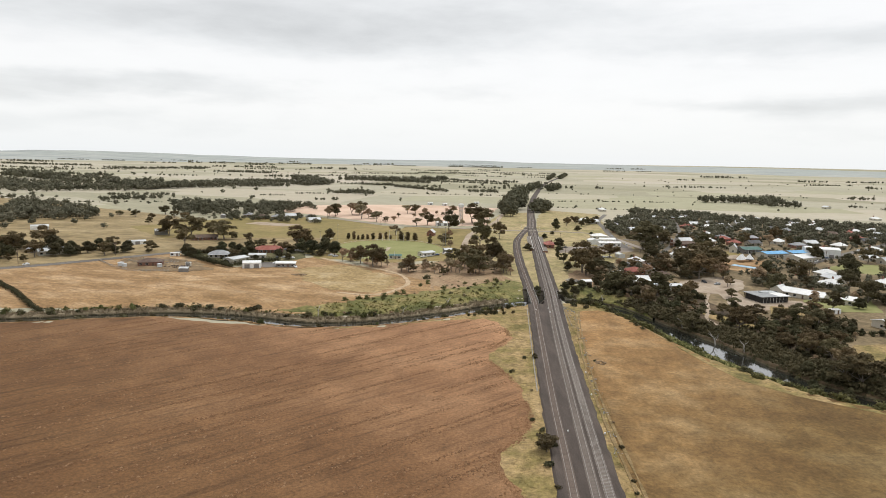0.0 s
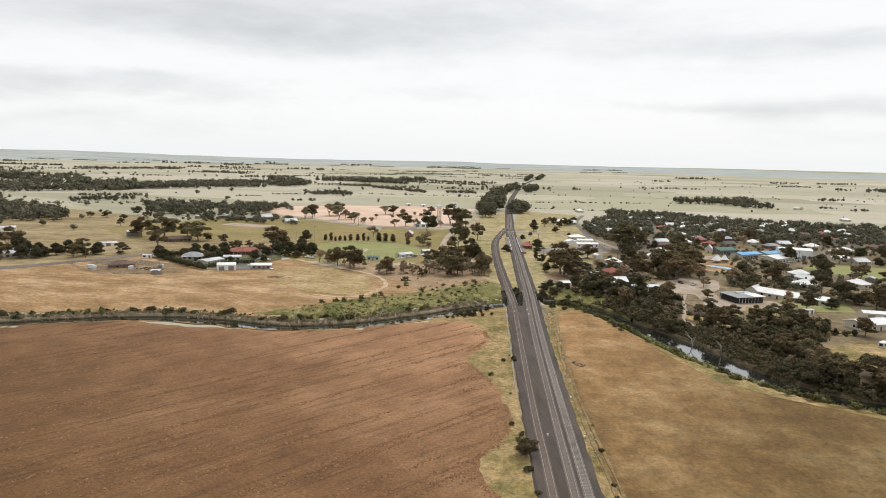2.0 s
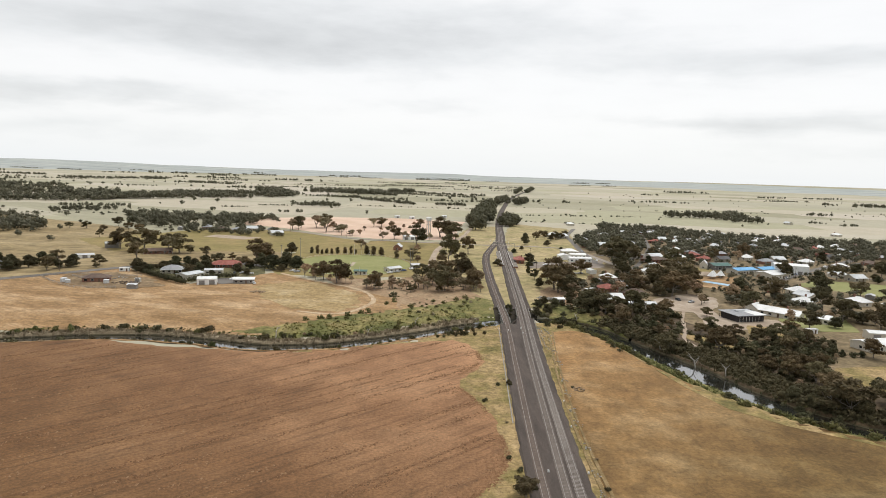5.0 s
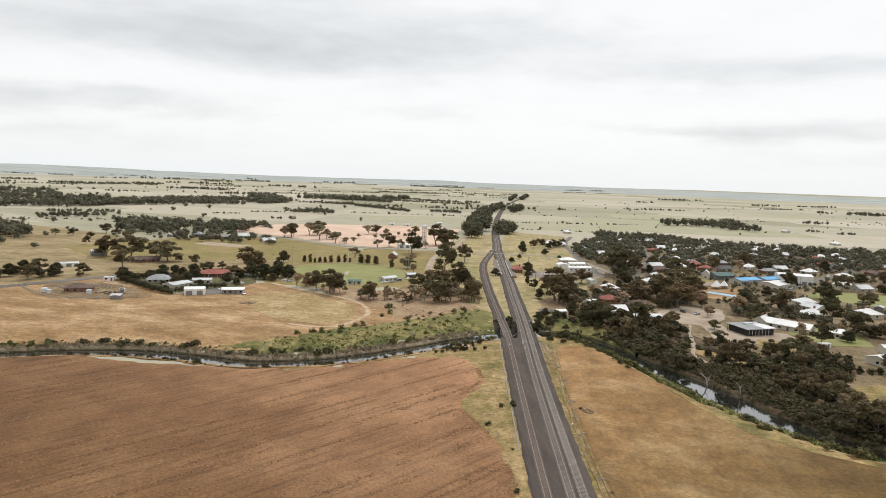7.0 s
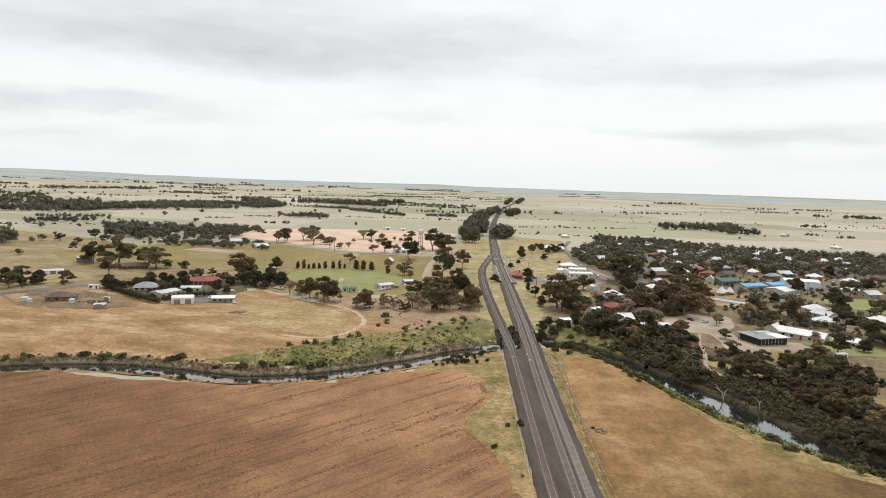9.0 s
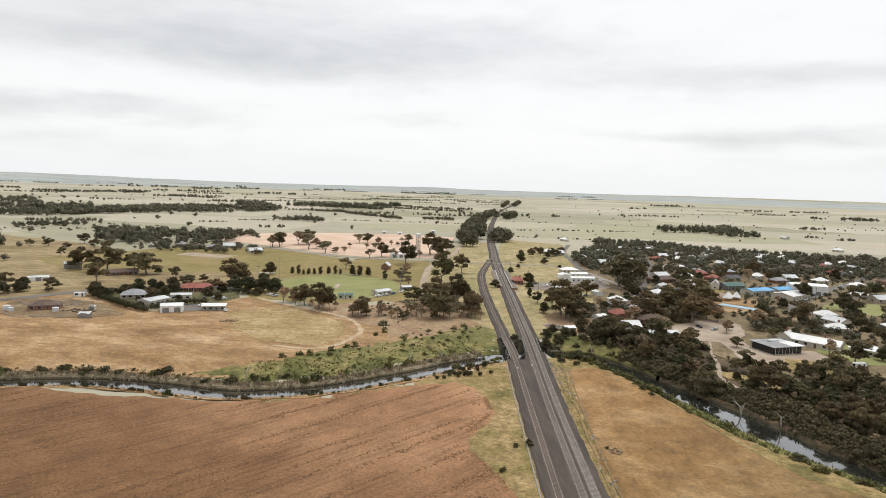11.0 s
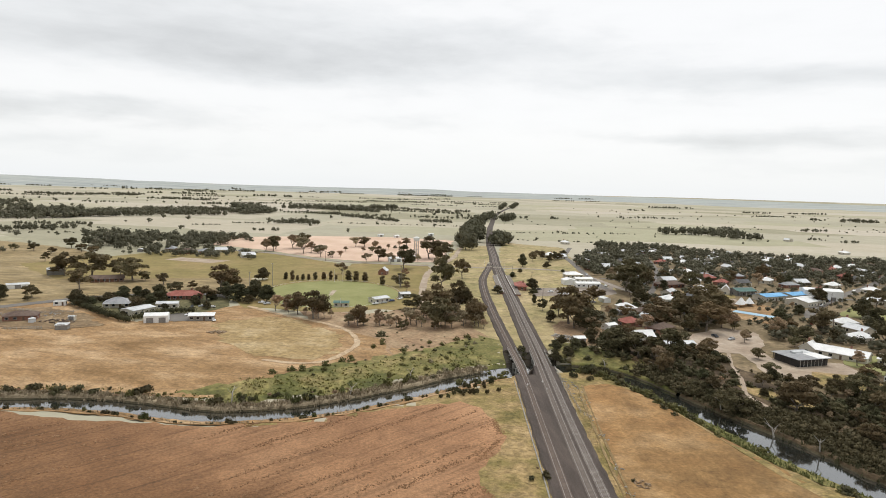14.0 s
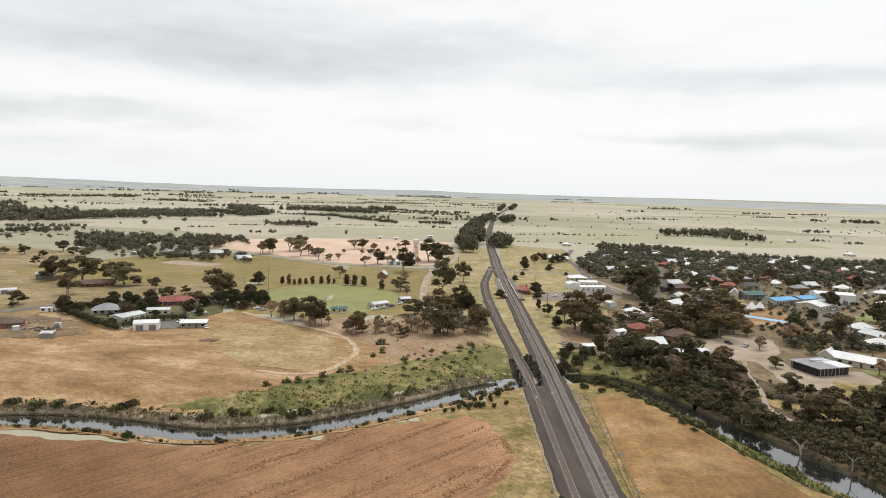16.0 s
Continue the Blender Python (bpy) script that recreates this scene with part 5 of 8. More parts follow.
# ---- distant trees, joined
def far_templates():
    out = []
    for s in range(12):
        rng = np.random.default_rng(100 + s)
        puffs = [(0, 0, 0.60, 0.33, 0.33, 0.32), (0.06, -0.05, 0.30, 0.36, 0.36, 0.24)] + [(0.34 * math.cos(a), 0.34 * math.sin(a), 0.26 + 0.34 * rng.random(), 0.25, 0.25, 0.2) for a in rng.random(3 + s % 2 if s < 6 else 2) * 6.3]
        V, F = leaves(rng, puffs, 220 if s < 6 else 62, 0.087 if s < 6 else 0.14, 0.7)
        V[:, 2] = np.maximum(V[:, 2], 0.02)
        rng2 = V[:, 2].max()
        V[:, 2] /= rng2
        t = np.array([(-0.03, 0, 0), (0.03, 0, 0), (0, 0.04, 0), (0, 0, 0.5)])
        F = np.concatenate([F, np.array([(0, 1, 3), (1, 2, 3), (2, 0, 3)]) + len(V)])
        out.append((np.concatenate([V, t]), F))
    return out


FAR = far_templates()


def far_trees(name, spots, leaf, label):
    """spots: x, y, height, width."""
    rng = np.random.default_rng(len(spots))
    V, F, n = [], [], 0
    low = name in ("low_shrubs", "understorey", "hedgerow_shrubs")
    zs = ground_z(np.array([s[0] for s in spots]), np.array([s[1] for s in spots]))
    for (x, y, h, w), z in zip(spots, zs):
        v, f = FAR[rng.integers(6) + (6 if y > 1000 else 0)]
        a = rng.random() * 6.3
        c, s = math.cos(a), math.sin(a)
        if low:
            v = np.c_[v[:, :2], np.maximum(0, (v[:, 2] - 0.3) / 0.7)]
        q = np.stack([(v[:, 0] * c - v[:, 1] * s) * w, (v[:, 0] * s + v[:, 1] * c) * w, v[:, 2] * h], 1) + (x, y, z - 0.1)
        V.append(q)
        F.append(f + n)
        n += len(v)
    ob = new(name, tri_mesh(name, np.concatenate(V), np.concatenate(F), [M[leaf]]))
    return tagged(ob, label, "trees", kind="stuff")


# greyer than the near leaves: haze over the distance is mixed into both colours
M["leaf_far"] = material("distant_gum_leaves", [(0.093, 0.089, 0.062), (0.132, 0.126, 0.085), (0.186, 0.171, 0.122)], 0.05, fine=0.4, spec=0.1, rough=0.85, translucent=0.15)
M["leaf_far_dark"] = material("distant_dark_leaves", [(0.076, 0.075, 0.05), (0.111, 0.106, 0.068), (0.151, 0.139, 0.092)], 0.05, fine=0.4, spec=0.1, rough=0.85, translucent=0.15)

BANDS_LEFT = [(-697, 1278, -581, 1276, 22), (-612, 1225, -495, 1357, 16), (-559, 1522, -391, 1619, 14), (-572, 1062, -478, 1097, 6), (-337, 785, -301, 794, 15), (-319, 814, -271, 811, 15), (-256, 816, -202, 869, 14),
              (-367, 1522, -290, 1622, 18), (-289, 1214, -224, 1225, 4), (-232, 1238, -136, 1228, 12), (-215, 919, -190, 917, 9), (-216, 1054, -178, 1056, 7), (-319, 1878, -158, 1994, 12), (-178, 1859, 8, 2023, 17),
              (-207, 1612, -127, 1598, 8), (-123, 1549, 4, 1370, 9), (50, 1388, 119, 1379, 9), (9, 2111, 157, 1953, 5), (-332, 1139, -292, 1154, 4)]
BANDS_FAR = [(-1253, 2378, -1018, 2710, 8), (-795, 2438, -674, 2498, 9), (-1566, 3311, -1443, 3391, 10), (-513, 2507, -119, 2594, 5), (-118, 3151, 269, 3234, 6), (-567, 3837, -179, 3897, 8), (21, 3867, 585, 4020, 8),
             (-411, 3145, -353, 3106, 6), (-1111, 3016, -1063, 3084, 6), (-1028, 1848, -964, 1808, 8)]
BANDS_WEST = [(-480, 681, -448, 688, 16), (-463, 711, -393, 701, 14), (-816, 1163, -697, 1156, 15), (-1170, 1672, -922, 1508, 22), (-901, 1454, -715, 1369, 16), (-705, 1151, -532, 1308, 15), (-583, 1435, -353, 1434, 12),
              (-521, 947, -443, 1022, 9), (-381, 877, -268, 868, 13), (-245, 791, -198, 835, 13), (-666, 948, -625, 963, 8), (-424, 1789, -289, 1575, 18), (-246, 1889, -41, 1762, 16), (-45, 1916, 181, 1802, 8),
              (-1354, 2514, -1008, 2662, 11), (-820, 2388, -629, 2309, 10), (-1904, 2728, -1523, 2738, 11), (-518, 2186, -215, 2271, 6)]
BANDS_RIGHT = [(501, 1215, 587, 1214, 15), (571, 1172, 595, 1154, 13), (567, 1113, 640, 1110, 13), (893, 1408, 962, 1412, 9), (739, 1148, 767, 1142, 6), (765, 1100, 800, 1107, 6), (1359, 2050, 1410, 2040, 11),
               (1426, 1984, 1561, 1978, 15), (934, 2554, 1013, 2548, 9), (1264, 2250, 1477, 2299, 7), (497, 1204, 660, 1180, 15), (590, 1240, 690, 1290, 14), (264, 905, 283, 862, 13)]
PINES = [(81, 835, 92, 838, 22), (86, 880, 108, 960, 22), (104, 960, 132, 1100, 24), (115, 1026, 153, 1242, 26), (199, 1491, 248, 1680, 19), (132, 901, 150, 920, 19), (136, 930, 160, 960, 19), (246, 1488, 260, 1494, 18), (250, 1520, 290, 1600, 18),
         (438, 2409, 531, 2804, 16), (369, 2262, 476, 2773, 16)]


def along(bands, gap, spread, seed, fill=1.0, whole=False):
    rnd = random.Random(seed)
    out = []
    for x0, y0, x1, y1, h in bands:
        ln = math.hypot(x1 - x0, y1 - y0)
        n = max(3, int(ln / gap * fill))
        dep = spread * h
        for i in range(n):
            t = (i + rnd.random()) / n
            if math.sin(t * 7 + x0) + math.sin(t * 17 + y0) > (1.6 if whole else 0.7):
                continue
            hh = h * rnd.uniform(0.6, 1.1)
            out.append((x0 + (x1 - x0) * t + rnd.gauss(0, 2), y0 + (y1 - y0) * t + abs(rnd.gauss(0, dep)), hh, hh * rnd.uniform(0.75, 1.2)))
    return out


spots = along(BANDS_LEFT, 3.0, 1.3, 1, whole=True) + along(BANDS_WEST, 3.6, 1.3, 6, whole=True)
far_trees("far_woods", spots, "leaf_far", "distant belts of grey-green trees")
WOODS_WEST = (([(-448, 635), (-424, 668), (-405, 716), (-450, 804), (-530, 876), (-640, 900), (-640, 830)], 150, 6, 12, 6.0), ([(-760, 1000), (-662, 1167), (-664, 1270), (-870, 1467), (-1100, 1520)], 210, 8, 14, 9.0),
              ([(-645, 1130), (-560, 1200), (-467, 1370), (-290, 1530), (-323, 1640), (-520, 1540), (-699, 1360)], 330, 8, 15, 8.0), ([(-320, 746), (-240, 750), (-200, 840), (-176, 884), (-210, 960), (-274, 950), (-323, 900)], 62, 5, 11, 9.0),
              ([(-1050, 1600), (-905, 1500), (-789, 1530), (-960, 1800), (-1200, 1900)], 130, 9, 15, 10.0))
wr = random.Random(88)
for k, (poly, n, lo, hi, gap) in enumerate(WOODS_WEST):
    far_trees("far_woods", [(x, y, h, h * wr.uniform(0.9, 1.3)) for x, y in scatter(poly, n, gap, 80 + k) if noise.noise(Vector((x * 0.012, y * 0.008, k))) > -0.18 for h in (wr.uniform(lo, hi),)], "leaf_far",
              "dark grey-green woods on the western plain")
far_trees("far_woods", along(BANDS_FAR, 6, 2.5, 2), "leaf_far", "tree belts near the horizon")
far_trees("far_woods", along(BANDS_RIGHT, 3.5, 1.6, 3), "leaf_far", "tree clumps on the plain beyond the town")
far_trees("pine_belt", along(PINES, 2.0, 0.35, 4), "leaf_far_dark", "dark belts of trees beside the railway")

# ---------------------------------------------------------------- building materials
M["white_steel"] = material("white_painted_steel", [(0.62, 0.62, 0.60), (0.72, 0.72, 0.70), (0.78, 0.78, 0.76)], 0.25, fine=1.5, own=True, rough=0.5, fine_amount=0.08)
M["zinc"] = material("pale_zinc_roof", [(0.42, 0.43, 0.43), (0.55, 0.56, 0.56), (0.64, 0.65, 0.65)], 0.2, fine=1.5, own=True, rough=0.45, fine_amount=0.1)
M["grey_roof"] = material("grey_tin_roof", [(0.20, 0.205, 0.21), (0.27, 0.275, 0.28), (0.34, 0.34, 0.34)], 0.25, fine=1.5, own=True, rough=0.5, fine_amount=0.12)
M["dark_roof"] = material("charcoal_roof", [(0.045, 0.045, 0.048), (0.07, 0.07, 0.072), (0.10, 0.098, 0.095)], 0.3, fine=1.6, own=True, rough=0.6)
M["brown_roof"] = material("brown_tile_roof", [(0.09, 0.06, 0.048), (0.13, 0.09, 0.07), (0.165, 0.12, 0.095)], 0.3, fine=2.2, own=True, rough=0.8)
M["red_roof"] = material("red_tile_roof", [(0.22, 0.075, 0.055), (0.30, 0.105, 0.08), (0.36, 0.15, 0.12)], 0.3, fine=2.2, own=True, rough=0.8)
M["green_roof"] = material("green_steel_roof", [(0.04, 0.10, 0.085), (0.055, 0.14, 0.12)], 0.3, fine=1.6, own=True, rough=0.5)
M["blue_roof"] = material("blue_shade_roof", [(0.12, 0.32, 0.55), (0.18, 0.42, 0.66)], 0.2, fine=1.6, own=True, rough=0.6)
M["brick"] = material("red_brown_brick", [(0.17, 0.085, 0.06), (0.235, 0.12, 0.085), (0.29, 0.165, 0.12)], 0.5, fine=5, own=True, bump=0.2)
M["cream"] = material("cream_weatherboard", [(0.48, 0.44, 0.36), (0.58, 0.54, 0.46)], 0.4, fine=3, own=True, fine_amount=0.1)
M["greywall"] = material("grey_board_wall", [(0.19, 0.18, 0.165), (0.26, 0.25, 0.235)], 0.4, fine=3, own=True)
M["darkwall"] = material("dark_clad_wall", [(0.035, 0.033, 0.032), (0.055, 0.05, 0.047)], 0.4, fine=3, own=True)
M["concrete"] = material("pale_concrete", [(0.234, 0.219, 0.195), (0.304, 0.289, 0.259), (0.359, 0.343, 0.307)], 0.4, fine=2, bump=0.2)
M["oldsteel"] = material("brown_bridge_steel", [(0.05, 0.04, 0.036), (0.085, 0.065, 0.055)], 0.5, fine=3, rough=0.6)
M["white_paint"] = material("white_paint", [(0.62, 0.61, 0.58), (0.74, 0.73, 0.70)], 0.7, fine=4, rough=0.6, fine_amount=0.1)
M["oldconcrete"] = material("stained_old_concrete", [(0.09, 0.072, 0.056), (0.135, 0.11, 0.088), (0.19, 0.16, 0.13)], 0.4, fine=2, bump=0.2)
M["galv"] = material("dull_galvanised_steel", [(0.27, 0.25, 0.225), (0.36, 0.34, 0.31)], 0.6, fine=3, rough=0.6)
M["platform"] = material("worn_platform_asphalt", [(0.15, 0.128, 0.108), (0.19, 0.165, 0.14), (0.24, 0.21, 0.18)], 0.2, fine=1.5, fine_amount=0.15)
M["rubble"] = material("brown_rubble", [(0.20, 0.135, 0.08), (0.29, 0.21, 0.135), (0.40, 0.31, 0.21)], 0.6, fine=3)
M["rubber"] = material("black_rubber", [(0.012, 0.012, 0.012), (0.02, 0.02, 0.02)], 2, rough=0.85)
M["pool"] = material("pale_blue_pool_cover", [(0.25, 0.42, 0.55), (0.32, 0.50, 0.62)], 0.2, fine=1.5, rough=0.4, fine_amount=0.1)
M["door"] = material("painted_door", [(0.10, 0.07, 0.05), (0.16, 0.11, 0.08)], 0.8, own=True)
for key, c in (("car_white", (0.75, 0.75, 0.74)), ("car_silver", (0.42, 0.43, 0.44)), ("car_dark", (0.03, 0.032, 0.036)), ("car_red", (0.28, 0.04, 0.03)), ("car_blue", (0.05, 0.08, 0.17))):
    M[key] = material(key + "_paint", [c, tuple(k * 1.08 for k in c)], 0.8, own=True, rough=0.3, spec=0.5, fine_amount=0.05)


def glass_material():
    m = bpy.data.materials.new("window_glass")
    m.use_nodes = True
    b = m.node_tree.nodes["Principled BSDF"]
    b.inputs["Base Color"].default_value = (0.02, 0.024, 0.028, 1)
    b.inputs["Roughness"].default_value = 0.08
    return m


M["glass"] = glass_material()

# ---------------------------------------------------------------- buildings


def roof_bm(kind, L, W, rise, over, thick=0.16):
    """Roof shell over a plan L x W, eaves at z = 0."""
    a, b = L / 2 + over, W / 2 + over
    bm = bmesh.new()
    if kind == "gable":
        top = [(-a, -b, 0), (a, -b, 0), (a, 0, rise), (-a, 0, rise), (a, b, 0), (-a, b, 0)]
        fs = [(0, 1, 2, 3), (3, 2, 4, 5)]
    elif kind == "hip":
        r = max(0.4, a - b)
        top = [(-a, -b, 0), (a, -b, 0), (a, b, 0), (-a, b, 0), (-r, 0, rise), (r, 0, rise)]
        fs = [(0, 1, 5, 4), (1, 2, 5), (2, 3, 4, 5), (3, 0, 4)]
    elif kind == "skillion":
        top = [(-a, -b, 0), (a, -b, 0), (a, b, rise), (-a, b, rise)]
        fs = [(0, 1, 2, 3)]
    else:
        top = [(-a, -b, 0), (a, -b, 0), (a, b, 0), (-a, b, 0)]
        fs = [(0, 1, 2, 3)]
    vs = [bm.verts.new(p) for p in top]
    for f in fs:
        bm.faces.new([vs[i] for i in f])
    ext = bmesh.ops.extrude_face_region(bm, geom=bm.faces[:])
    for e in ext["geom"]:
        if isinstance(e, bmesh.types.BMVert):
            e.co.z += thick
    bmesh.ops.recalc_face_normals(bm, faces=bm.faces[:])
    return bm


def wall_bm(kind, L, W, h, rise):
    """Walls up to the roof's underside, gables closed."""
    a, b = L / 2, W / 2
    bm = bmesh.new()
    add_box(bm, -a, -b, -0.3, a, b, h)
    if kind == "gable":
        k = rise * 0.92
        vs = [bm.verts.new(p) for p in ((-a, -b, h), (-a, b, h), (-a, 0, h + k), (a, -b, h), (a, b, h), (a, 0, h + k))]
        for f in ((0, 2, 1), (3, 4, 5), (0, 3, 5, 2), (1, 2, 5, 4)):
            bm.faces.new([vs[i] for i in f])
    elif kind == "skillion":
        k = rise * 0.97
        vs = [bm.verts.new(p) for p in ((-a, b, h), (a, b, h), (a, b, h + k), (-a, b, h + k), (-a, -b, h), (a, -b, h))]
        for f in ((0, 1, 2, 3), (0, 3, 4), (1, 5, 2)):
            bm.faces.new([vs[i] for i in f])
    return bm


def window(parent, x, y, z, w, h, side):
    """A framed window on a wall; side: the wall's outward direction (0 front, 1 right, 2 back, 3 left)."""
    m = pose(x, y, z, 0, 0, 90 * side)
    bm = bmesh.new()
    for a in ((-w / 2 - 0.07, -0.06, -0.07, -w / 2, 0.02, h + 0.07), (w / 2, -0.06, -0.07, w / 2 + 0.07, 0.02, h + 0.07), (-w / 2, -0.06, -0.07, w / 2, 0.02, 0), (-w / 2, -0.06, h, w / 2, 0.02, h + 0.07)):
        add_box(bm, *a)
    fr = part("window", bm, M["white_paint"], parent)
    fr.matrix_basis = m
    part("pane", box_bm(-w / 2, -0.03, 0, w / 2, 0.01, h), M["glass"], fr)
    return fr


def building(name, label, category, L, W, h, kind, rise, wall, roof, over=0.45, windows=3, door=True, veranda=0.0, chimney=False, group="", roller=0):
    th = tagged(new(name), label, category, group=group)
    part("wall", wall_bm(kind, L, W, h, rise), M[wall], th)
    rf = part("roof", roof_bm(kind, L, W, rise, over), M[roof], th)
    rf.location.z = h - over * (rise / (W / 2) if kind in ("gable", "hip") else 0)
    if kind in ("gable", "hip"):
        r = max(0.4, L / 2 - W / 2) if kind == "hip" else L / 2 + over
        part("ridge_cap", box_bm(-r, -0.14, rise + 0.13, r, 0.14, rise + 0.2), M[roof], rf)
    if chimney:
        part("chimney", box_bm(L * 0.18, 0.6, h, L * 0.18 + 0.8, 1.4, h + rise + 1.1), M["brick"], th)
    for i in range(windows):
        x = -L / 2 + L * (i + 0.5) / windows
        if not (door and i == windows // 2):
            window(th, x, -W / 2, 0.9, min(1.6, L / windows * 0.6), 1.2, 0)
        window(th, x, W / 2, 0.9, min(1.4, L / windows * 0.6), 1.2, 2)
    if windows:
        window(th, L / 2, 0, 0.9, 1.4, 1.2, 1)
        window(th, -L / 2, 0, 0.9, 1.4, 1.2, 3)
    if door and windows:
        x = -L / 2 + L * (windows // 2 + 0.5) / windows
        d = part("door", box_bm(x - 0.5, -W / 2 - 0.05, 0, x + 0.5, -W / 2 + 0.02, 2.1), M["door"], th)
        part("handle", box_bm(x + 0.34, -W / 2 - 0.1, 1.0, x + 0.4, -W / 2 - 0.05, 1.1), M["zinc"], d)
    for i in range(roller):
        x = -L / 2 + L * (i + 0.5) / roller
        bm = bmesh.new()
        ww = min(1.7, L / roller * 0.4)
        rib = [(-0.02, 0.0)] + [(-0.06 if (k // 2) % 2 == 0 else -0.035, (k + 1) // 2 * 0.2) for k in range(28)] + [(-0.02, 2.8)]
        rows = [[bm.verts.new((x + s * ww, -W / 2 + o, z)) for s in (-1, 1)] for o, z in rib]
        for (a, b), (c, d) in zip(rows[:-1], rows[1:]):
            bm.faces.new((a, b, d, c))
        part("roller_door", bm, M["greywall"], th)
    if veranda:
        bm = bmesh.new()
        vs = [bm.verts.new(p) for p in ((-L / 2, -W / 2 - veranda, h - 0.45), (L / 2, -W / 2 - veranda, h - 0.45), (L / 2, -W / 2, h - 0.1), (-L / 2, -W / 2, h - 0.1))]
        bm.faces.new(vs)
        ext = bmesh.ops.extrude_face_region(bm, geom=bm.faces[:])
        for e in ext["geom"]:
            if isinstance(e, bmesh.types.BMVert):
                e.co.z += 0.1
        bmesh.ops.recalc_face_normals(bm, faces=bm.faces[:])
        part("veranda_roof", bm, M[roof], th)
        n = max(3, int(L / 3) + 1)
        for i in range(n):
            x = -L / 2 + 0.1 + (L - 0.2) * i / (n - 1)
            part("veranda_post", box_bm(x - 0.07, -W / 2 - veranda + 0.05, -0.2, x + 0.07, -W / 2 - veranda + 0.19, h - 0.45), M["white_paint"], th)
    return th


def stand(th, x, y, turn, z=None):
    th.matrix_basis = pose(x, y, gz(x, y) + 0.05 if z is None else z, 0, 0, turn)
    HOUSES.append((x, y, 9))
    return th


HOUSES = []
# ---- farm west of the oval
stand(building("machinery_shed", "white steel machinery shed with a low gable", "shed", 12, 9, 3.6, "gable", 1.0, "white_steel", "white_steel", 0.1, windows=0, roller=2), -130, 425, 14)
stand(building("stable", "long low stable with a white skillion roof", "stable", 12.5, 6, 2.7, "skillion", 0.5, "greywall", "white_steel", 0.6, windows=4, veranda=0.0), -108, 430, 8)
stand(building("farmhouse", "grey tin-roofed farmhouse with a pale veranda", "house", 14, 10, 3.0, "hip", 2.5, "cream", "grey_roof", 0.6, windows=4, veranda=2.0), -166, 464, 12)
stand(building("farm_building", "flat-roofed white farm building", "building", 15, 10, 3.2, "gable", 0.9, "cream", "zinc", 0.4, windows=4), -147, 444, 62)
stand(building("outbuilding", "pale outbuilding with a low tin roof", "building", 12, 7, 3.0, "gable", 0.8, "cream", "zinc", 0.3, windows=3), -137, 462, 10)
stand(building("homestead", "long red-tiled brick homestead", "house", 21, 9.5, 3.0, "hip", 2.4, "brick", "red_roof", 0.7, windows=6, veranda=1.6, chimney=True), -137, 493, 10)
stand(building("stock_house", "dark brown-roofed brick house by the yards", "house", 15, 9, 2.8, "hip", 2.0, "brick", "brown_roof", 0.6, windows=4), -199, 425, 16)
stand(building("long_house", "long low dark-roofed house under gum trees", "house", 22, 9, 2.8, "gable", 1.9, "brick", "brown_roof", 0.7, windows=6, veranda=1.8), -212, 556, 22)
stand(building("hay_shed", "open-fronted grey tin hay shed", "shed", 11, 8, 4.2, "gable", 1.2, "greywall", "zinc", 0.2, windows=0, roller=2), -262, 583, 30)
stand(building("poultry_shed", "long white tin poultry shed", "shed", 13, 6, 2.6, "gable", 0.9, "white_steel", "zinc", 0.2, windows=0, roller=1), -254, 520, 30)
stand(building("paddock_shed", "lone white tin paddock shed", "shed", 15, 9, 3.4, "gable", 1.1, "white_steel", "zinc", 0.2, windows=0, roller=1), -387, 602, 30)
stand(building("roadside_hall", "pale gabled roadside building among trees", "building", 18, 9, 3.2, "gable", 1.8, "cream", "zinc", 0.4, windows=5), -288, 460, 40)
stand(building("roadside_shed", "pale tin shed behind dark trees", "shed", 16, 7, 3.0, "gable", 1.0, "cream", "zinc", 0.3, windows=0, roller=2), -304, 470, 40)
stand(building("small_shed", "small tin field shed on bare earth", "shed", 5.5, 4, 2.3, "skillion", 0.4, "greywall", "zinc", 0.2, windows=0, roller=1), -168, 404, 8)
stand(building("site_cabin", "white site cabin beside the yards", "cabin", 6.5, 2.6, 2.4, "flat", 0, "white_steel", "white_steel", 0.05, windows=2), -199, 464, 10)
stand(building("feed_box", "small white feed shed", "shed", 3.2, 2.4, 2.2, "gable", 0.5, "cream", "white_steel", 0.1, windows=0, roller=1), -173, 424, 0)
# ---- oval
stand(building("clubhouse", "red brick clubhouse with a pale gable", "clubhouse", 10, 7, 3.4, "gable", 3.0, "brick", "zinc", 0.4, windows=3), -12, 620, 80)
stand(building("oval_pavilion", "low teal-roofed oval pavilion", "pavilion", 9, 5, 2.6, "skillion", 0.4, "cream", "green_roof", 0.5, windows=3), -36, 474, 0)
stand(building("change_rooms", "white-roofed change rooms beside the oval", "building", 12, 7, 2.9, "gable", 1.0, "cream", "zinc", 0.4, windows=3), -13, 491, 40)
stand(building("kiosk", "small kiosk with a pale tin roof", "kiosk", 7, 6, 2.7, "gable", 1.0, "greywall", "zinc", 0.4, windows=2), 4, 511, 15)
stand(building("tower_shed", "white shed below the water tower", "shed", 13, 9, 3.5, "gable", 1.2, "white_steel", "white_steel", 0.1, windows=0, roller=2), -2, 712, 10)
stand(building("tower_shed", "white shed below the water tower", "shed", 11, 8, 3.5, "gable", 1.2, "white_steel", "white_steel", 0.1, windows=0, roller=2), 13, 726, 10)
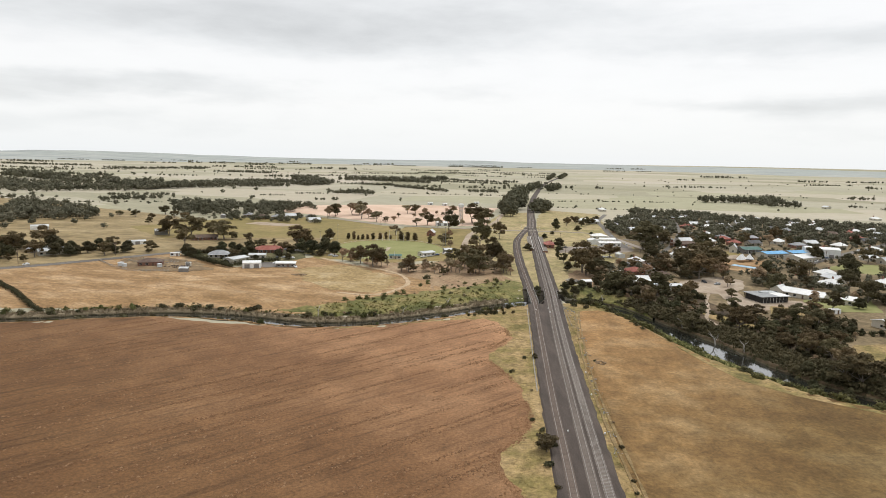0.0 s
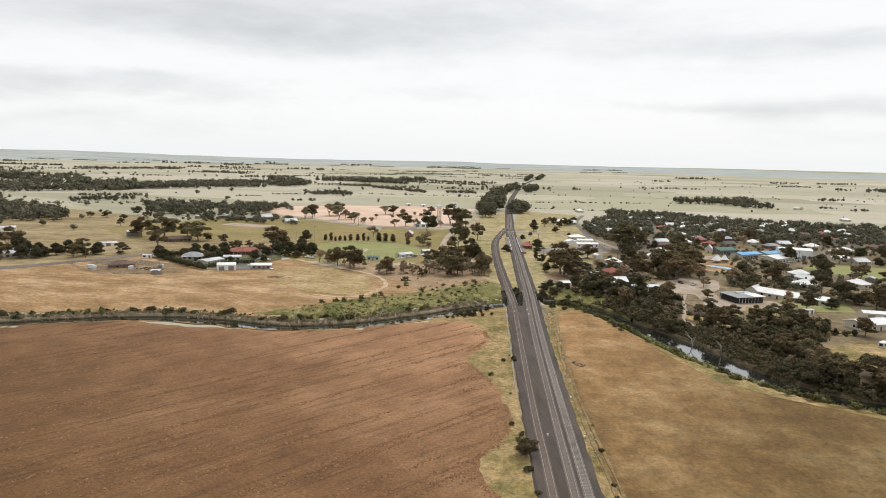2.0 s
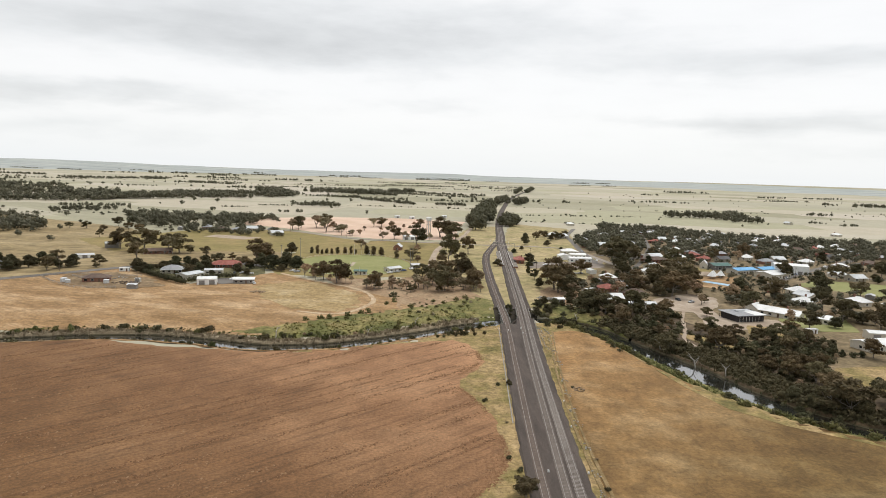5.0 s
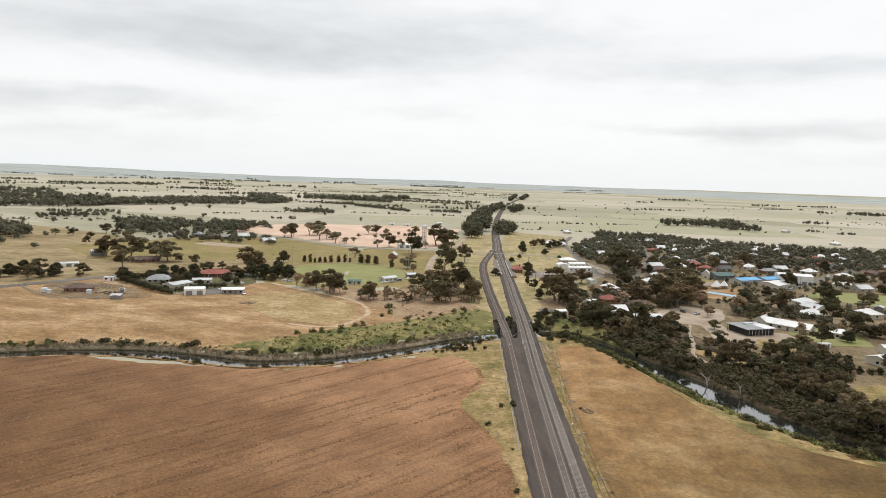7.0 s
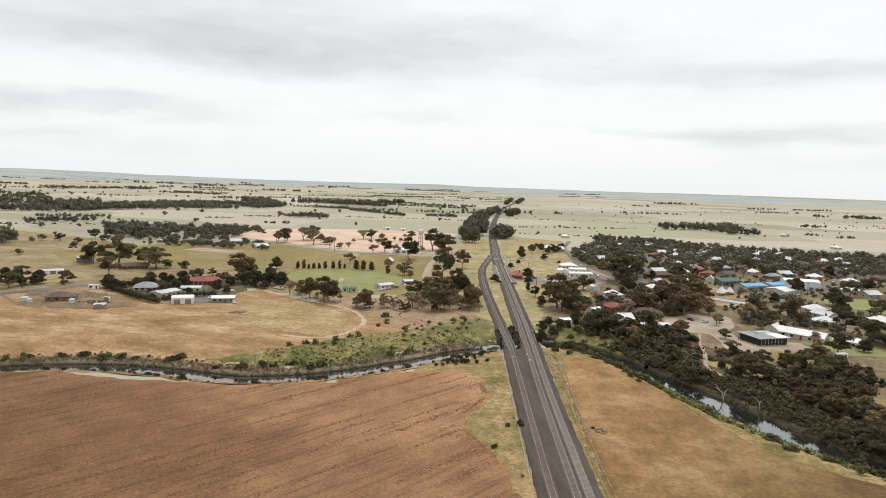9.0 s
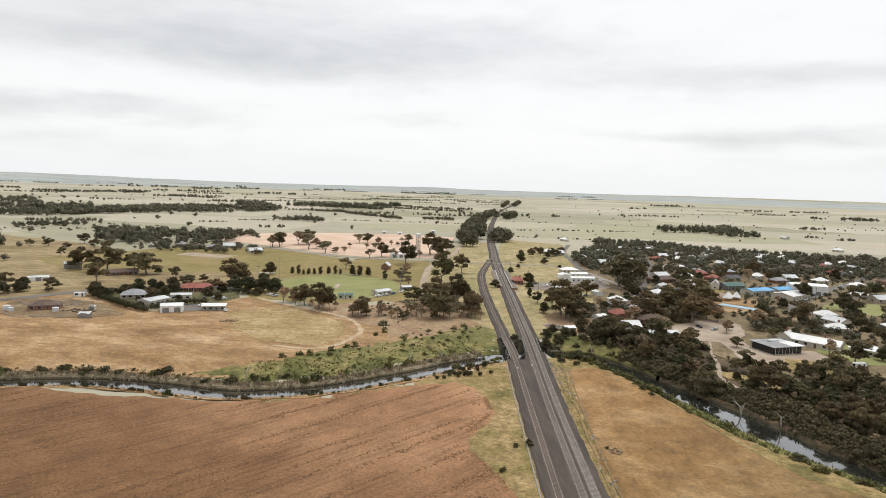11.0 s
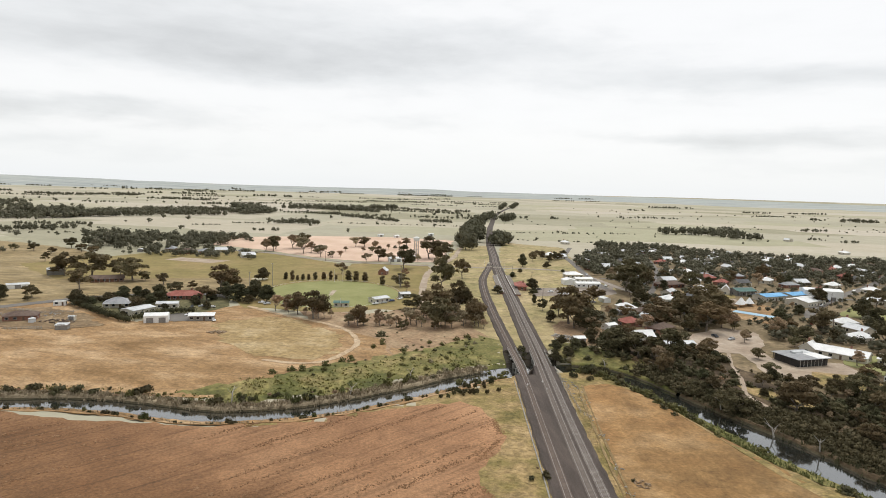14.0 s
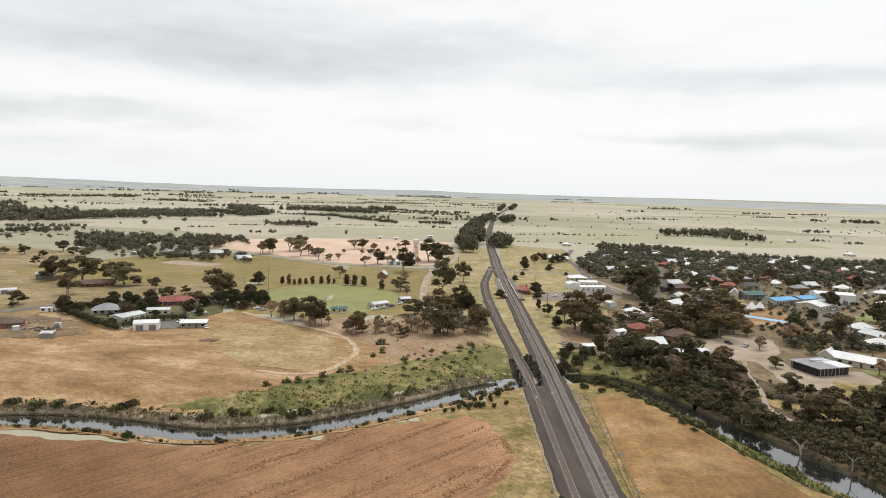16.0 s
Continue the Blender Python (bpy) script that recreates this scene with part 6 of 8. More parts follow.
# ---- station and the long white sheds
stand(building("station_building", "red-roofed station building beside the platform", "station", 17, 6.5, 3.6, "hip", 2.2, "brick", "red_roof", 0.9, windows=5, veranda=2.2, chimney=True), 94.5, 556, -97)
stand(building("signal_box", "small dark shelter between the lines", "shelter", 6.5, 3.6, 2.8, "gable", 1.0, "darkwall", "dark_roof", 0.4, windows=2), 73.5, 545, 80)
stand(building("goods_shed", "long white tin goods shed", "shed", 20, 7, 3.2, "gable", 1.1, "white_steel", "white_steel", 0.3, windows=5), 151, 571, 3)
stand(building("goods_shed", "long white tin goods shed", "shed", 15, 7, 3.4, "gable", 1.2, "white_steel", "white_steel", 0.3, windows=4), 155, 595, 3)
stand(building("goods_shed", "broad white tin shed with a low gable", "shed", 10, 10, 3.8, "gable", 1.3, "white_steel", "white_steel", 0.2, windows=0, roller=2), 139.5, 583, 92)
stand(building("hall", "white hall with a hipped tin roof", "hall", 15, 10, 3.4, "hip", 2.2, "cream", "white_steel", 0.6, windows=4), 154, 622, 4)
# ---- town landmarks
pav = building("visitor_centre", "dark flat-roofed pavilion with glass walls on a gravel yard", "pavilion", 21, 17, 4.0, "flat", 0, "darkwall", "grey_roof", 1.6, windows=0)
part("roof_sheet", box_bm(2.6, -9.6, 4.17, 12.0, 1.5, 4.3), M["white_steel"], pav, "pale steel roof sheet")
part("roof_sheet", box_bm(-1.5, 1.5, 4.17, 10.5, 7.5, 4.27), M["zinc"], pav, "pale steel roof sheet")
part("roof_lantern", box_bm(-3, 2.5, 4.27, 4, 5.2, 5.0), M["zinc"], pav)
for i in range(7):
    x = -9 + i * 2.6
    g = part("glass_wall", box_bm(x, -8.55, 0.3, x + 2.2, -8.45, 3.3), M["glass"], pav)
    part("mullion", box_bm(x - 0.2, -8.62, 0, x - 0.05, -8.42, 3.4), M["white_paint"], g)
for i in range(5):
    part("roof_post", box_bm(-11.8, -8 + i * 4, -0.2, -11.55, -7.75 + i * 4, 4.0), M["darkwall"], pav)
stand(pav, 186, 355.5, 12)
pav.matrix_basis = pav.matrix_basis @ Matrix.Diagonal((0.8, 0.82, 0.92, 1))
stand(building("long_hall", "long white-roofed weatherboard hall with gables", "hall", 26, 9, 2.9, "gable", 2.4, "cream", "white_steel", 0.5, windows=6, chimney=True), 212, 365.5, -51)
stand(building("white_gable_house", "white gabled weatherboard house", "house", 9, 7, 3.0, "gable", 2.8, "cream", "white_steel", 0.4, windows=2, chimney=True), 203.5, 374.5, 39)
stand(building("long_hall_annexe", "white tin-roofed annexe beside the hall", "house", 11, 8, 3.0, "gable", 1.8, "cream", "white_steel", 0.4, windows=3), 228.5, 351, -51)
stand(building("school_block", "school block under a bright blue roof", "school", 22, 12, 3.6, "gable", 1.4, "cream", "blue_roof", 0.8, windows=7), 276, 526, 20)
stand(building("school_block", "school block under a bright blue roof", "school", 18, 12, 3.6, "gable", 1.4, "cream", "blue_roof", 0.8, windows=6), 300, 534, 20)
stand(building("gymnasium", "large white steel gymnasium", "hall", 26, 16, 7.0, "gable", 1.2, "white_steel", "white_steel", 0.2, windows=0, roller=2), 322, 534, -20)
stand(building("white_hall", "broad low white-roofed hall", "hall", 26, 16, 3.8, "gable", 1.8, "cream", "white_steel", 0.6, windows=6), 292, 508, 30)
stand(building("shade_hall", "open green-roofed shelter beside the lawn", "shelter", 17, 9, 4.2, "gable", 1.8, "greywall", "green_roof", 0.8, windows=4, veranda=2.5), 266, 546, 12)
stand(building("chapel", "small white gabled chapel", "chapel", 8, 6, 4.0, "gable", 3.6, "cream", "zinc", 0.3, windows=2), 254, 548, 60)
stand(building("mid_house", "white gabled house in dense trees", "house", 10, 8, 3.4, "gable", 2.8, "cream", "white_steel", 0.4, windows=3, chimney=True), 125, 393, 10)
stand(building("long_cabin", "long pale tin-roofed cabin", "cabin", 20, 6, 2.8, "gable", 1.0, "cream", "zinc", 0.3, windows=5), 136, 380, 4)
stand(building("red_cottage", "brick cottage with a bright red roof", "house", 12, 9, 3.0, "hip", 2.4, "brick", "red_roof", 0.5, windows=3), 132, 430, 20)
stand(building("river_shack", "small pale tin shack among trees", "cabin", 6, 4.5, 2.6, "gable", 0.9, "greywall", "white_steel", 0.3, windows=2), 90, 389, 10)
stand(building("bowls_club", "low brown-roofed club building", "building", 22, 11, 3.2, "hip", 2.4, "brick", "brown_roof", 0.7, windows=6), 222, 578, 15)
stand(building("park_house", "white tin-roofed house beside the park", "house", 21, 11, 3.2, "gable", 1.6, "cream", "white_steel", 0.6, windows=5), 222, 299, 14)
stand(building("park_shed", "long cream steel shed behind the white house", "shed", 15, 7, 3.4, "gable", 0.9, "cream", "white_steel", 0.2, windows=0, roller=2), 238, 317, -14)
pool = tagged(new("swimming_pool"), "long pale blue covered swimming pool", "pool")
part("pool_rim", box_bm(-13, -4.4, 0, 13, 4.4, 0.25), M["concrete"], pool)
part("pool_cover", box_bm(-12.4, -3.8, 0.2, 12.4, 3.8, 0.32), M["pool"], pool)
stand(pool, 230, 469, -50)
tent = tagged(new("shade_sail"), "white peaked shade tents beside the pool", "shade tent")
for i, (a, b) in enumerate(((-5, 0), (0, 2), (5, -1))):
    bm = bmesh.new()
    bmesh.ops.create_cone(bm, cap_ends=False, segments=8, radius1=3.4, radius2=0.15, depth=4.0, matrix=Matrix.Translation((a, b, 4.2)))
    part("canopy", bm, M["white_steel"], tent)
    bm = bmesh.new()
    rod(bm, (a, b, -0.1), (a, b, 6.3), 0.08, 0.06)
    part("mast", bm, M["zinc"], tent)
stand(tent, 239, 496, 30)
mound = tagged(new("sand_mound", None), "pale sand mound in the school ground", "mound")
bm = bmesh.new()
bmesh.ops.create_icosphere(bm, subdivisions=3, radius=1)
for v in bm.verts:
    n = noise.noise(v.co * 2)
    v.co = Vector((v.co.x * 8, v.co.y * 6, max(-0.2, v.co.z * 3.2 + n * 0.5)))
part("mound_body", bm, M["dirt"], mound)
stand(mound, 236, 508, 20)
caravan = building("caravan", "white caravan parked on the lawn", "caravan", 6, 2.4, 2.4, "flat", 0, "white_steel", "white_steel", 0.02, windows=2)
stand(caravan, 207, 326, 10)
stand(building("caravan", "grey-white caravan parked on dry grass", "caravan", 5.2, 2.3, 2.3, "flat", 0, "zinc", "white_steel", 0.02, windows=2), 204, 266, 35)

# ---- ordinary houses, in a few makes
MAKES = [
    ("house", "white tin-roofed weatherboard house among trees", 12.0, 8.6, 3.2, "hip", 2.6, "cream", "white_steel", 0),
    ("house", "pale zinc-roofed weatherboard house among trees", 12.9, 8.6, 3.2, "gable", 2.4, "cream", "zinc", 1.8),
    ("house", "grey-roofed brick house among trees", 13.8, 8.6, 3.0, "hip", 2.3, "brick", "grey_roof", 0),
    ("house", "terracotta-roofed brick house among trees", 12.9, 9.5, 3.0, "hip", 2.5, "brick", "red_roof", 0),
    ("house", "brown-tiled brick house among trees", 14.6, 8.6, 3.0, "hip", 2.4, "brick", "brown_roof", 0),
    ("house", "charcoal-roofed cream house among trees", 12.0, 8.6, 3.0, "gable", 2.2, "cream", "dark_roof", 1.6),
    ("shed", "white tin backyard shed among trees", 7.7, 5.2, 2.8, "gable", 0.9, "white_steel", "white_steel", 0),
    ("shed", "grey tin backyard shed among trees", 6.9, 5.2, 2.7, "gable", 0.8, "greywall", "zinc", 0),
]
MADE = [building(n, lb, n, L, W, h, k, r, wl, rf, 0.6 if n == "house" else 0.15, windows=2 if n == "house" else 0, veranda=vr, chimney=(i % 3 == 0 and n == "house"), group="town houses" if n == "house" else "backyard sheds",
                 roller=0 if n == "house" else 1) for i, (n, lb, L, W, h, k, r, wl, rf, vr) in enumerate(MAKES)]


def put_house(i, x, y, turn):
    HOUSES.append((x, y, 8.5))
    return place(MADE[i], pose(x, y, gz(x, y) + 0.06, 0, 0, turn))


ROOFS = [(209, 652, 0), (209, 690, 1), (246, 702, 1), (303, 768, 1), (317, 839, 0), (330, 783, 1), (276, 658, 0), (210, 604, 1), (191, 508, 0), (254, 601, 0), (278, 624, 3), (342, 704, 1), (330, 724, 2),
         (295, 598, 5), (326, 612, 0), (436, 726, 1), (458, 778, 0), (615, 900, 0), (453, 705, 3), (405, 665, 3), (428, 650, 3), (500, 735, 0), (477, 689, 1), (427, 772, 0), (442, 830, 2), (421, 852, 0)]
for x, y, k in ROOFS:
    put_house(k, x, y, random.choice((12, 42, 102)) + random.uniform(-5, 5))
MORE = [(352, 516, 0), (268, 436, 0), (262, 417, 1), (248, 398, 0), (332, 588, 2), (372, 590, 0), (353, 606, 1), (143, 505, 6), (147, 474, 0), (139, 462, 7), (117, 420, 6), (173, 783, 0), (182, 772, 1),
        (234, 822, 1), (240, 960, 0), (-237, 765, 2), (-214, 742, 4), (-196, 745, 2), (-184, 762, 1), (-262, 748, 7), (-148, 720, 1), (-160, 752, 5), (1, 1000, 6), (54, 1050, 6), (676, 1119, 1), (-22, 1012, 6)]
for x, y, k in MORE:
    put_house(k, x, y, random.choice((10, 25, 100)) + random.uniform(-5, 5))
STREETS = [(x, y, 8.5) for o in scene.objects if o.name.split(".")[0] in ("main_street", "town_street", "station_street", "crossing_road") for x, y in [(o.data.vertices[i].co.xy + o.data.vertices[i + len(o.data.vertices) // 4].co.xy) / 2 for i in range(len(o.data.vertices) // 4)]]
TOWN = [(185, 640), (200, 780), (270, 870), (400, 870), (520, 780), (680, 760), (720, 690), (620, 480), (500, 360), (420, 300), (300, 270), (262, 330), (290, 420), (330, 500), (240, 560), (190, 560)]
rnd = random.Random(21)
for x, y in scatter(TOWN, 110, 17, 9, HOUSES + STREETS):
    put_house(rnd.choice((0, 1, 1, 2, 2, 2, 3, 4, 5, 5, 7)), x, y, rnd.choice((12, 42, 102, 132)) + rnd.uniform(-6, 6))
NEAR_TOWN = [(112, 440), (140, 470), (190, 545), (240, 555), (255, 520), (205, 500), (196, 470), (160, 430), (150, 410), (120, 405)]
for x, y in scatter(NEAR_TOWN, 8, 22, 3, HOUSES + STREETS):
    put_house(rnd.choice((1, 2, 4, 5, 6, 7)), x, y, rnd.choice((12, 42, 102)) + rnd.uniform(-6, 6))
EAST = [(240, 250), (262, 300), (300, 270), (420, 300), (360, 240), (300, 215)]
for x, y in scatter(EAST, 12, 22, 13, HOUSES + STREETS):
    put_house(rnd.choice((0, 1, 2, 6)), x, y, rnd.choice((12, 42, 102)))

# ---- town trees
KEEP = [(x, y, r - 1.5) for x, y, r in HOUSES] + [(x, y, 4.0) for x, y, r in STREETS] + [(230, 469, 16), (232, 492, 12), (165, 392, 15), (175, 356, 13), (190, 358, 18), (185, 340, 10), (178, 410, 8)]
CLEAR = KEEP + [(240, 530, 16), (330, 460, 42), (222, 352, 14), (150, 545, 20), (115, 545, 22), (130, 650, 34), (150, 620, 14), (140, 565, 20)]
for x, y in scatter([(112, 430), (150, 400), (200, 384), (250, 340), (300, 280), (420, 300), (480, 420), (470, 600), (240, 640), (190, 640), (170, 520), (140, 480)], 190, 7.0, 31, CLEAR):
    h = rnd.uniform(6, 12)
    plant(rnd.choice(("gum", "gum", "brown", "dense")), x, y, h, h * rnd.uniform(0.8, 1.15), "town trees")
far_town = [(x, y, h, h * rnd.uniform(0.8, 1.2)) for x, y in scatter([(176, 640), (190, 745), (240, 830), (278, 900), (345, 950), (384, 905), (440, 830), (515, 800), (640, 790), (760, 760), (780, 680), (640, 440), (500, 380), (470, 600), (250, 640)], 1150, 6.6, 41, KEEP) for h in (rnd.uniform(5.5, 10.5),)]
far_town += [(x, y, h, h * rnd.uniform(0.9, 1.3)) for x, y in scatter([(112, 430), (150, 405), (200, 392), (250, 350), (300, 280), (430, 300), (490, 420), (470, 600), (240, 640), (190, 640), (170, 520), (140, 480)], 330, 5.0, 33, CLEAR) for h in (rnd.uniform(3, 7),) if not in_open(x, y) or h < 3.6]
far_town += [(x, y, h, h * rnd.uniform(1.0, 1.4)) for x, y in scatter([(200, 405), (240, 424), (330, 500), (430, 590), (400, 620), (294, 588), (225, 505)], 150, 5.0, 37, KEEP + [(230, 469, 17), (240, 496, 12)]) for h in (rnd.uniform(1.6, 4.0),)]
far_town += [(x, y, h, h * 1.2) for x, y in scatter([(-275, 722), (-140, 700), (-138, 742), (-190, 790), (-270, 790)], 60, 5.0, 36, HOUSES) for h in (rnd.uniform(3, 9),)]
far_trees("town_trees", far_town, "leaf_far", "dense grey-green trees between the town houses")
far_trees("paddock_trees", [(x, y, h, h * 1.1) for x, y in scatter([(-1500, 1000), (-300, 1000), (-200, 1050), (60, 1050), (200, 1900), (-200, 2600), (-1500, 2600)], 130, 24, 44) for h in (rnd.uniform(4, 10),)], "leaf_far",
          "single trees scattered over the far paddocks")
far_trees("paddock_trees", [(x, y, h, h * 1.1) for x, y in scatter([(180, 1000), (420, 1020), (800, 950), (1800, 1500), (1800, 2600), (500, 2600)], 110, 30, 45) for h in (rnd.uniform(2.5, 6),)], "leaf_far",
          "single trees scattered over the far paddocks")
far_trees("paddock_trees", [(x, y, h, h * 1.1) for x, y in scatter([(-900, 700), (-420, 560), (-320, 620), (-230, 780), (-260, 1000), (-900, 1000)], 60, 20, 46) for h in (rnd.uniform(4, 9),)], "leaf_far",
          "single trees scattered over the western paddocks")
lines = []
for k in range(64):
    d, a = rnd.uniform(1500, 4300), rnd.uniform(-0.95, 0.12) if k < 58 else rnd.uniform(0.15, 0.9)
    x, y, ln = d * math.sin(a), 40 + d * math.cos(a), rnd.uniform(80, 420)
    lines.append((x, y, x + ln, y + rnd.uniform(-60, 60), rnd.uniform(4, 8) * (1 + d / 4000)))
far_trees("far_woods", along(lines, 7, 1.0, 9), "leaf_far", "thin tree lines across the far plain")
far_trees("hedgerow_shrubs", [(x, y, h, h * 1.3) for bx0, by0, bx1, by1 in ((160, 1010, 420, 975), (180, 1150, 560, 1220), (210, 1400, 1200, 1480), (-600, 900, -260, 1000), (-150, 1300, 130, 1290)) for k in range(46)
                              for t in (rnd.random(),) for x, y in ((bx0 + (bx1 - bx0) * t + rnd.gauss(0, 2), by0 + (by1 - by0) * t + rnd.gauss(0, 3)),) for h in (rnd.uniform(1.2, 3.5),)], "leaf_far",
          "low shrubs along distant fence lines")

# ---------------------------------------------------------------- bridges
def bridge(lines, y0, y1, name, label, piers, left_rail, right_rail, open_deck):
    th = tagged(new(name), label, "railway bridge", group="railway bridges", kind="structure")
    a, b = lines[0], lines[-1]
    for ln in lines:
        for s in (-1, 1):
            bm = bmesh.new()
            n = 6
            for i in range(n):
                ya, yb = y0 + (y1 - y0) * i / n, y0 + (y1 - y0) * (i + 1) / n
                xa, xb = float(ln(ya)) + s * 0.9, float(ln(yb)) + s * 0.9
                vs = [bm.verts.new(p) for xx, yy in ((xa, ya), (xb, yb)) for p in ((xx - 0.2, yy, -1.1), (xx + 0.2, yy, -1.1), (xx + 0.2, yy, 0.22), (xx - 0.2, yy, 0.22))]
                for f in ((0, 1, 5, 4), (1, 2, 6, 5), (2, 3, 7, 6), (3, 0, 4, 7)):
                    bm.faces.new([vs[k] for k in f])
            part("girder", bm, M["oldsteel"], th)
    step = 0.62 if open_deck else 0.4
    for i in range(int((y1 - y0) / step)):
        y = y0 + 0.2 + i * step
        for ln in lines:
            x = float(ln(y))
            part("deck_timber", box_bm(x - 1.75, y - 0.17, 0.22, x + 1.75, y + 0.17, 0.44), M["timber"], th)
    for y in piers:
        xa, xb = float(a(y)) - 1.9, float(b(y)) + 1.9
        z = gz((xa + xb) / 2, y)
        bm = bmesh.new()
        add_box(bm, xa, y - 0.8, -1.6, xb, y + 0.8, -1.1)
        part("pier_cap", bm, M["concrete"], th)
        for x in (xa + 0.5, xb - 0.5) if len(lines) == 1 else (xa + 0.5, (xa + xb) / 2, xb - 0.5):
            bm = bmesh.new()
            rod(bm, (x, y, z - 1.5), (x, y, -1.6), 0.55, 0.45, 10)
            part("pier", bm, M["concrete"], th)
    for side, on, ln in ((-1, left_rail, a), (1, right_rail, b)):
        if not on:
            continue
        bm = bmesh.new()
        ys = np.linspace(y0 - 1, y1 + 1, 14)
        for y in ys:
            x = float(ln(y)) + side * 1.95
            part("railing_post", box_bm(x - 0.06, y - 0.06, 0.1, x + 0.06, y + 0.06, 1.55), M["galv"], th)
        bm.free()
        for z in (0.85, 1.5):
            bm, last = bmesh.new(), None
            for y in ys:
                x = float(ln(y)) + side * 1.95
                ring = [bm.verts.new(q) for q in ((x - 0.05, y, z - 0.05), (x + 0.05, y, z - 0.05), (x + 0.05, y, z + 0.05), (x - 0.05, y, z + 0.05))]
                if last:
                    for q in range(4):
                        bm.faces.new((last[q], last[(q + 1) % 4], ring[(q + 1) % 4], ring[q]))
                last = ring
            part("railing", bm, M["galv"], th)
    return th


bridge([track_1], *BRIDGE1, "railway_bridge", "single-track steel railway bridge on pale concrete piers", (338, 346, 354, 362, 368), True, True, False)
bridge([track_2, track_3], *BRIDGE2, "railway_bridge", "double-track open-deck railway bridge over the river", (352, 360), True, True, True)


def abutment(x0, x1, y, into, label):
    """A concrete wall that holds the railway bank at a bridge's end; into: the side on which the bank lies."""
    th = tagged(new("abutment"), label, "abutment", group="bridge abutments", kind="structure")
    ya, yb = (y - 1.2, y) if into < 0 else (y, y + 1.2)
    part("wall", box_bm(x0, ya, -6.5, x1, yb, 0.2), M["oldconcrete"], th)
    part("coping", box_bm(x0 - 0.1, ya - 0.05, 0.2, x1 + 0.1, yb + 0.05, 0.34), M["oldconcrete"], th)
    for x, s in ((x0, -1), (x1, 1)):
        bm = bmesh.new()
        vs = [bm.verts.new(p) for p in ((x, ya, -6.5), (x + s * 6, ya + into * 5, -6.5), (x + s * 6, ya + into * 5, -3.4), (x, ya, 0.2))]
        bm.faces.new(vs)
        ext = bmesh.ops.extrude_face_region(bm, geom=bm.faces[:])
        for e in ext["geom"]:
            if isinstance(e, bmesh.types.BMVert):
                e.co.y += into * 0.6
        bmesh.ops.recalc_face_normals(bm, faces=bm.faces[:])
        part("wing_wall", bm, M["oldconcrete"], th)


abutment(float(track_1(332)) - 2.6, float(track_2(332)) - 2.6, 332, -1, "pale concrete abutment holding the ballast")
abutment(float(track_2(345)) - 2.6, float(track_3(345)) + 2.6, 345, -1, "pale concrete abutment of the double bridge")
abutment(float(track_1(371)) - 2.6, float(track_1(371)) + 2.6, 371, 1, "pale concrete far abutment")
abutment(float(track_2(367)) - 2.6, float(track_3(367)) + 2.6, 367, 1, "pale concrete far abutment of the double bridge")


def post_rail(name, label, line, gap, h, mat, rails=2, thick=0.06, category="fence"):
    """A fence along a line: each post a part, each run of rails a part."""
    th = tagged(new(name), label, category)
    line = np.array(line, float)
    d = np.append(0, np.cumsum(np.hypot(*np.diff(line, axis=0).T)))
    n = max(2, int(d[-1] / gap))
    ps = [(float(np.interp(k * d[-1] / n, d, line[:, 0])), float(np.interp(k * d[-1] / n, d, line[:, 1]))) for k in range(n + 1)]
    me = None
    for x, y in ps:
        z = gz(x, y)
        if me is None:
            ob = part("post", box_bm(-thick, -thick, -0.3, thick, thick, h), M[mat], th)
            me = ob.data
        else:
            ob = part_mesh("post", me, th)
        ob.matrix_basis = pose(x, y, z, random.uniform(-2, 2), random.uniform(-2, 2), 0)
    for k in range(rails):
        bm = bmesh.new()
        zz = h * (k + 1) / (rails + 0.15)
        r, last = thick * 0.7, None
        for m, (x, y) in enumerate(ps):
            xa, ya = ps[max(0, m - 1)]
            xb, yb = ps[min(len(ps) - 1, m + 1)]
            ln = math.hypot(xb - xa, yb - ya) or 1
            sx, sy, z = -(yb - ya) / ln * r, (xb - xa) / ln * r, gz(x, y) + zz
            ring = [bm.verts.new(q) for q in ((x - sx, y - sy, z - r), (x + sx, y + sy, z - r), (x + sx, y + sy, z + r), (x - sx, y - sy, z + r))]
            if last:
                for q in range(4):
                    bm.faces.new((last[q], last[(q + 1) % 4], ring[(q + 1) % 4], ring[q]))
            last = ring
        part("rail", bm, M[mat], th)
    return th


east_edge = [(float(track_3(y)) + 3.3, y) for y in range(296, 346, 4)]
post_rail("handrail", "pale steel handrail along the railway bank", east_edge + [(float(track_3(292)) + 4.6, 288), (float(track_3(286)) + 7.0, 284)], 2.6, 1.2, "galv", category="handrail", thick=0.045)
trough = tagged(new("cable_trough"), "pale concrete cable trough beside the ballast", "cable trough", kind="structure")
for i in range(96):
    y = 205 + i * 1.25
    ob = part("trough_lid", box_bm(-0.17, -0.58, 0, 0.17, 0.58, 0.26), M["concrete"], trough) if i == 0 else part_mesh("trough_lid", lid, trough)
    lid = ob.data
    ob.matrix_basis = pose(float(track_1(y)) - 4.7, y, 0.02, 0, 0, -5.5)

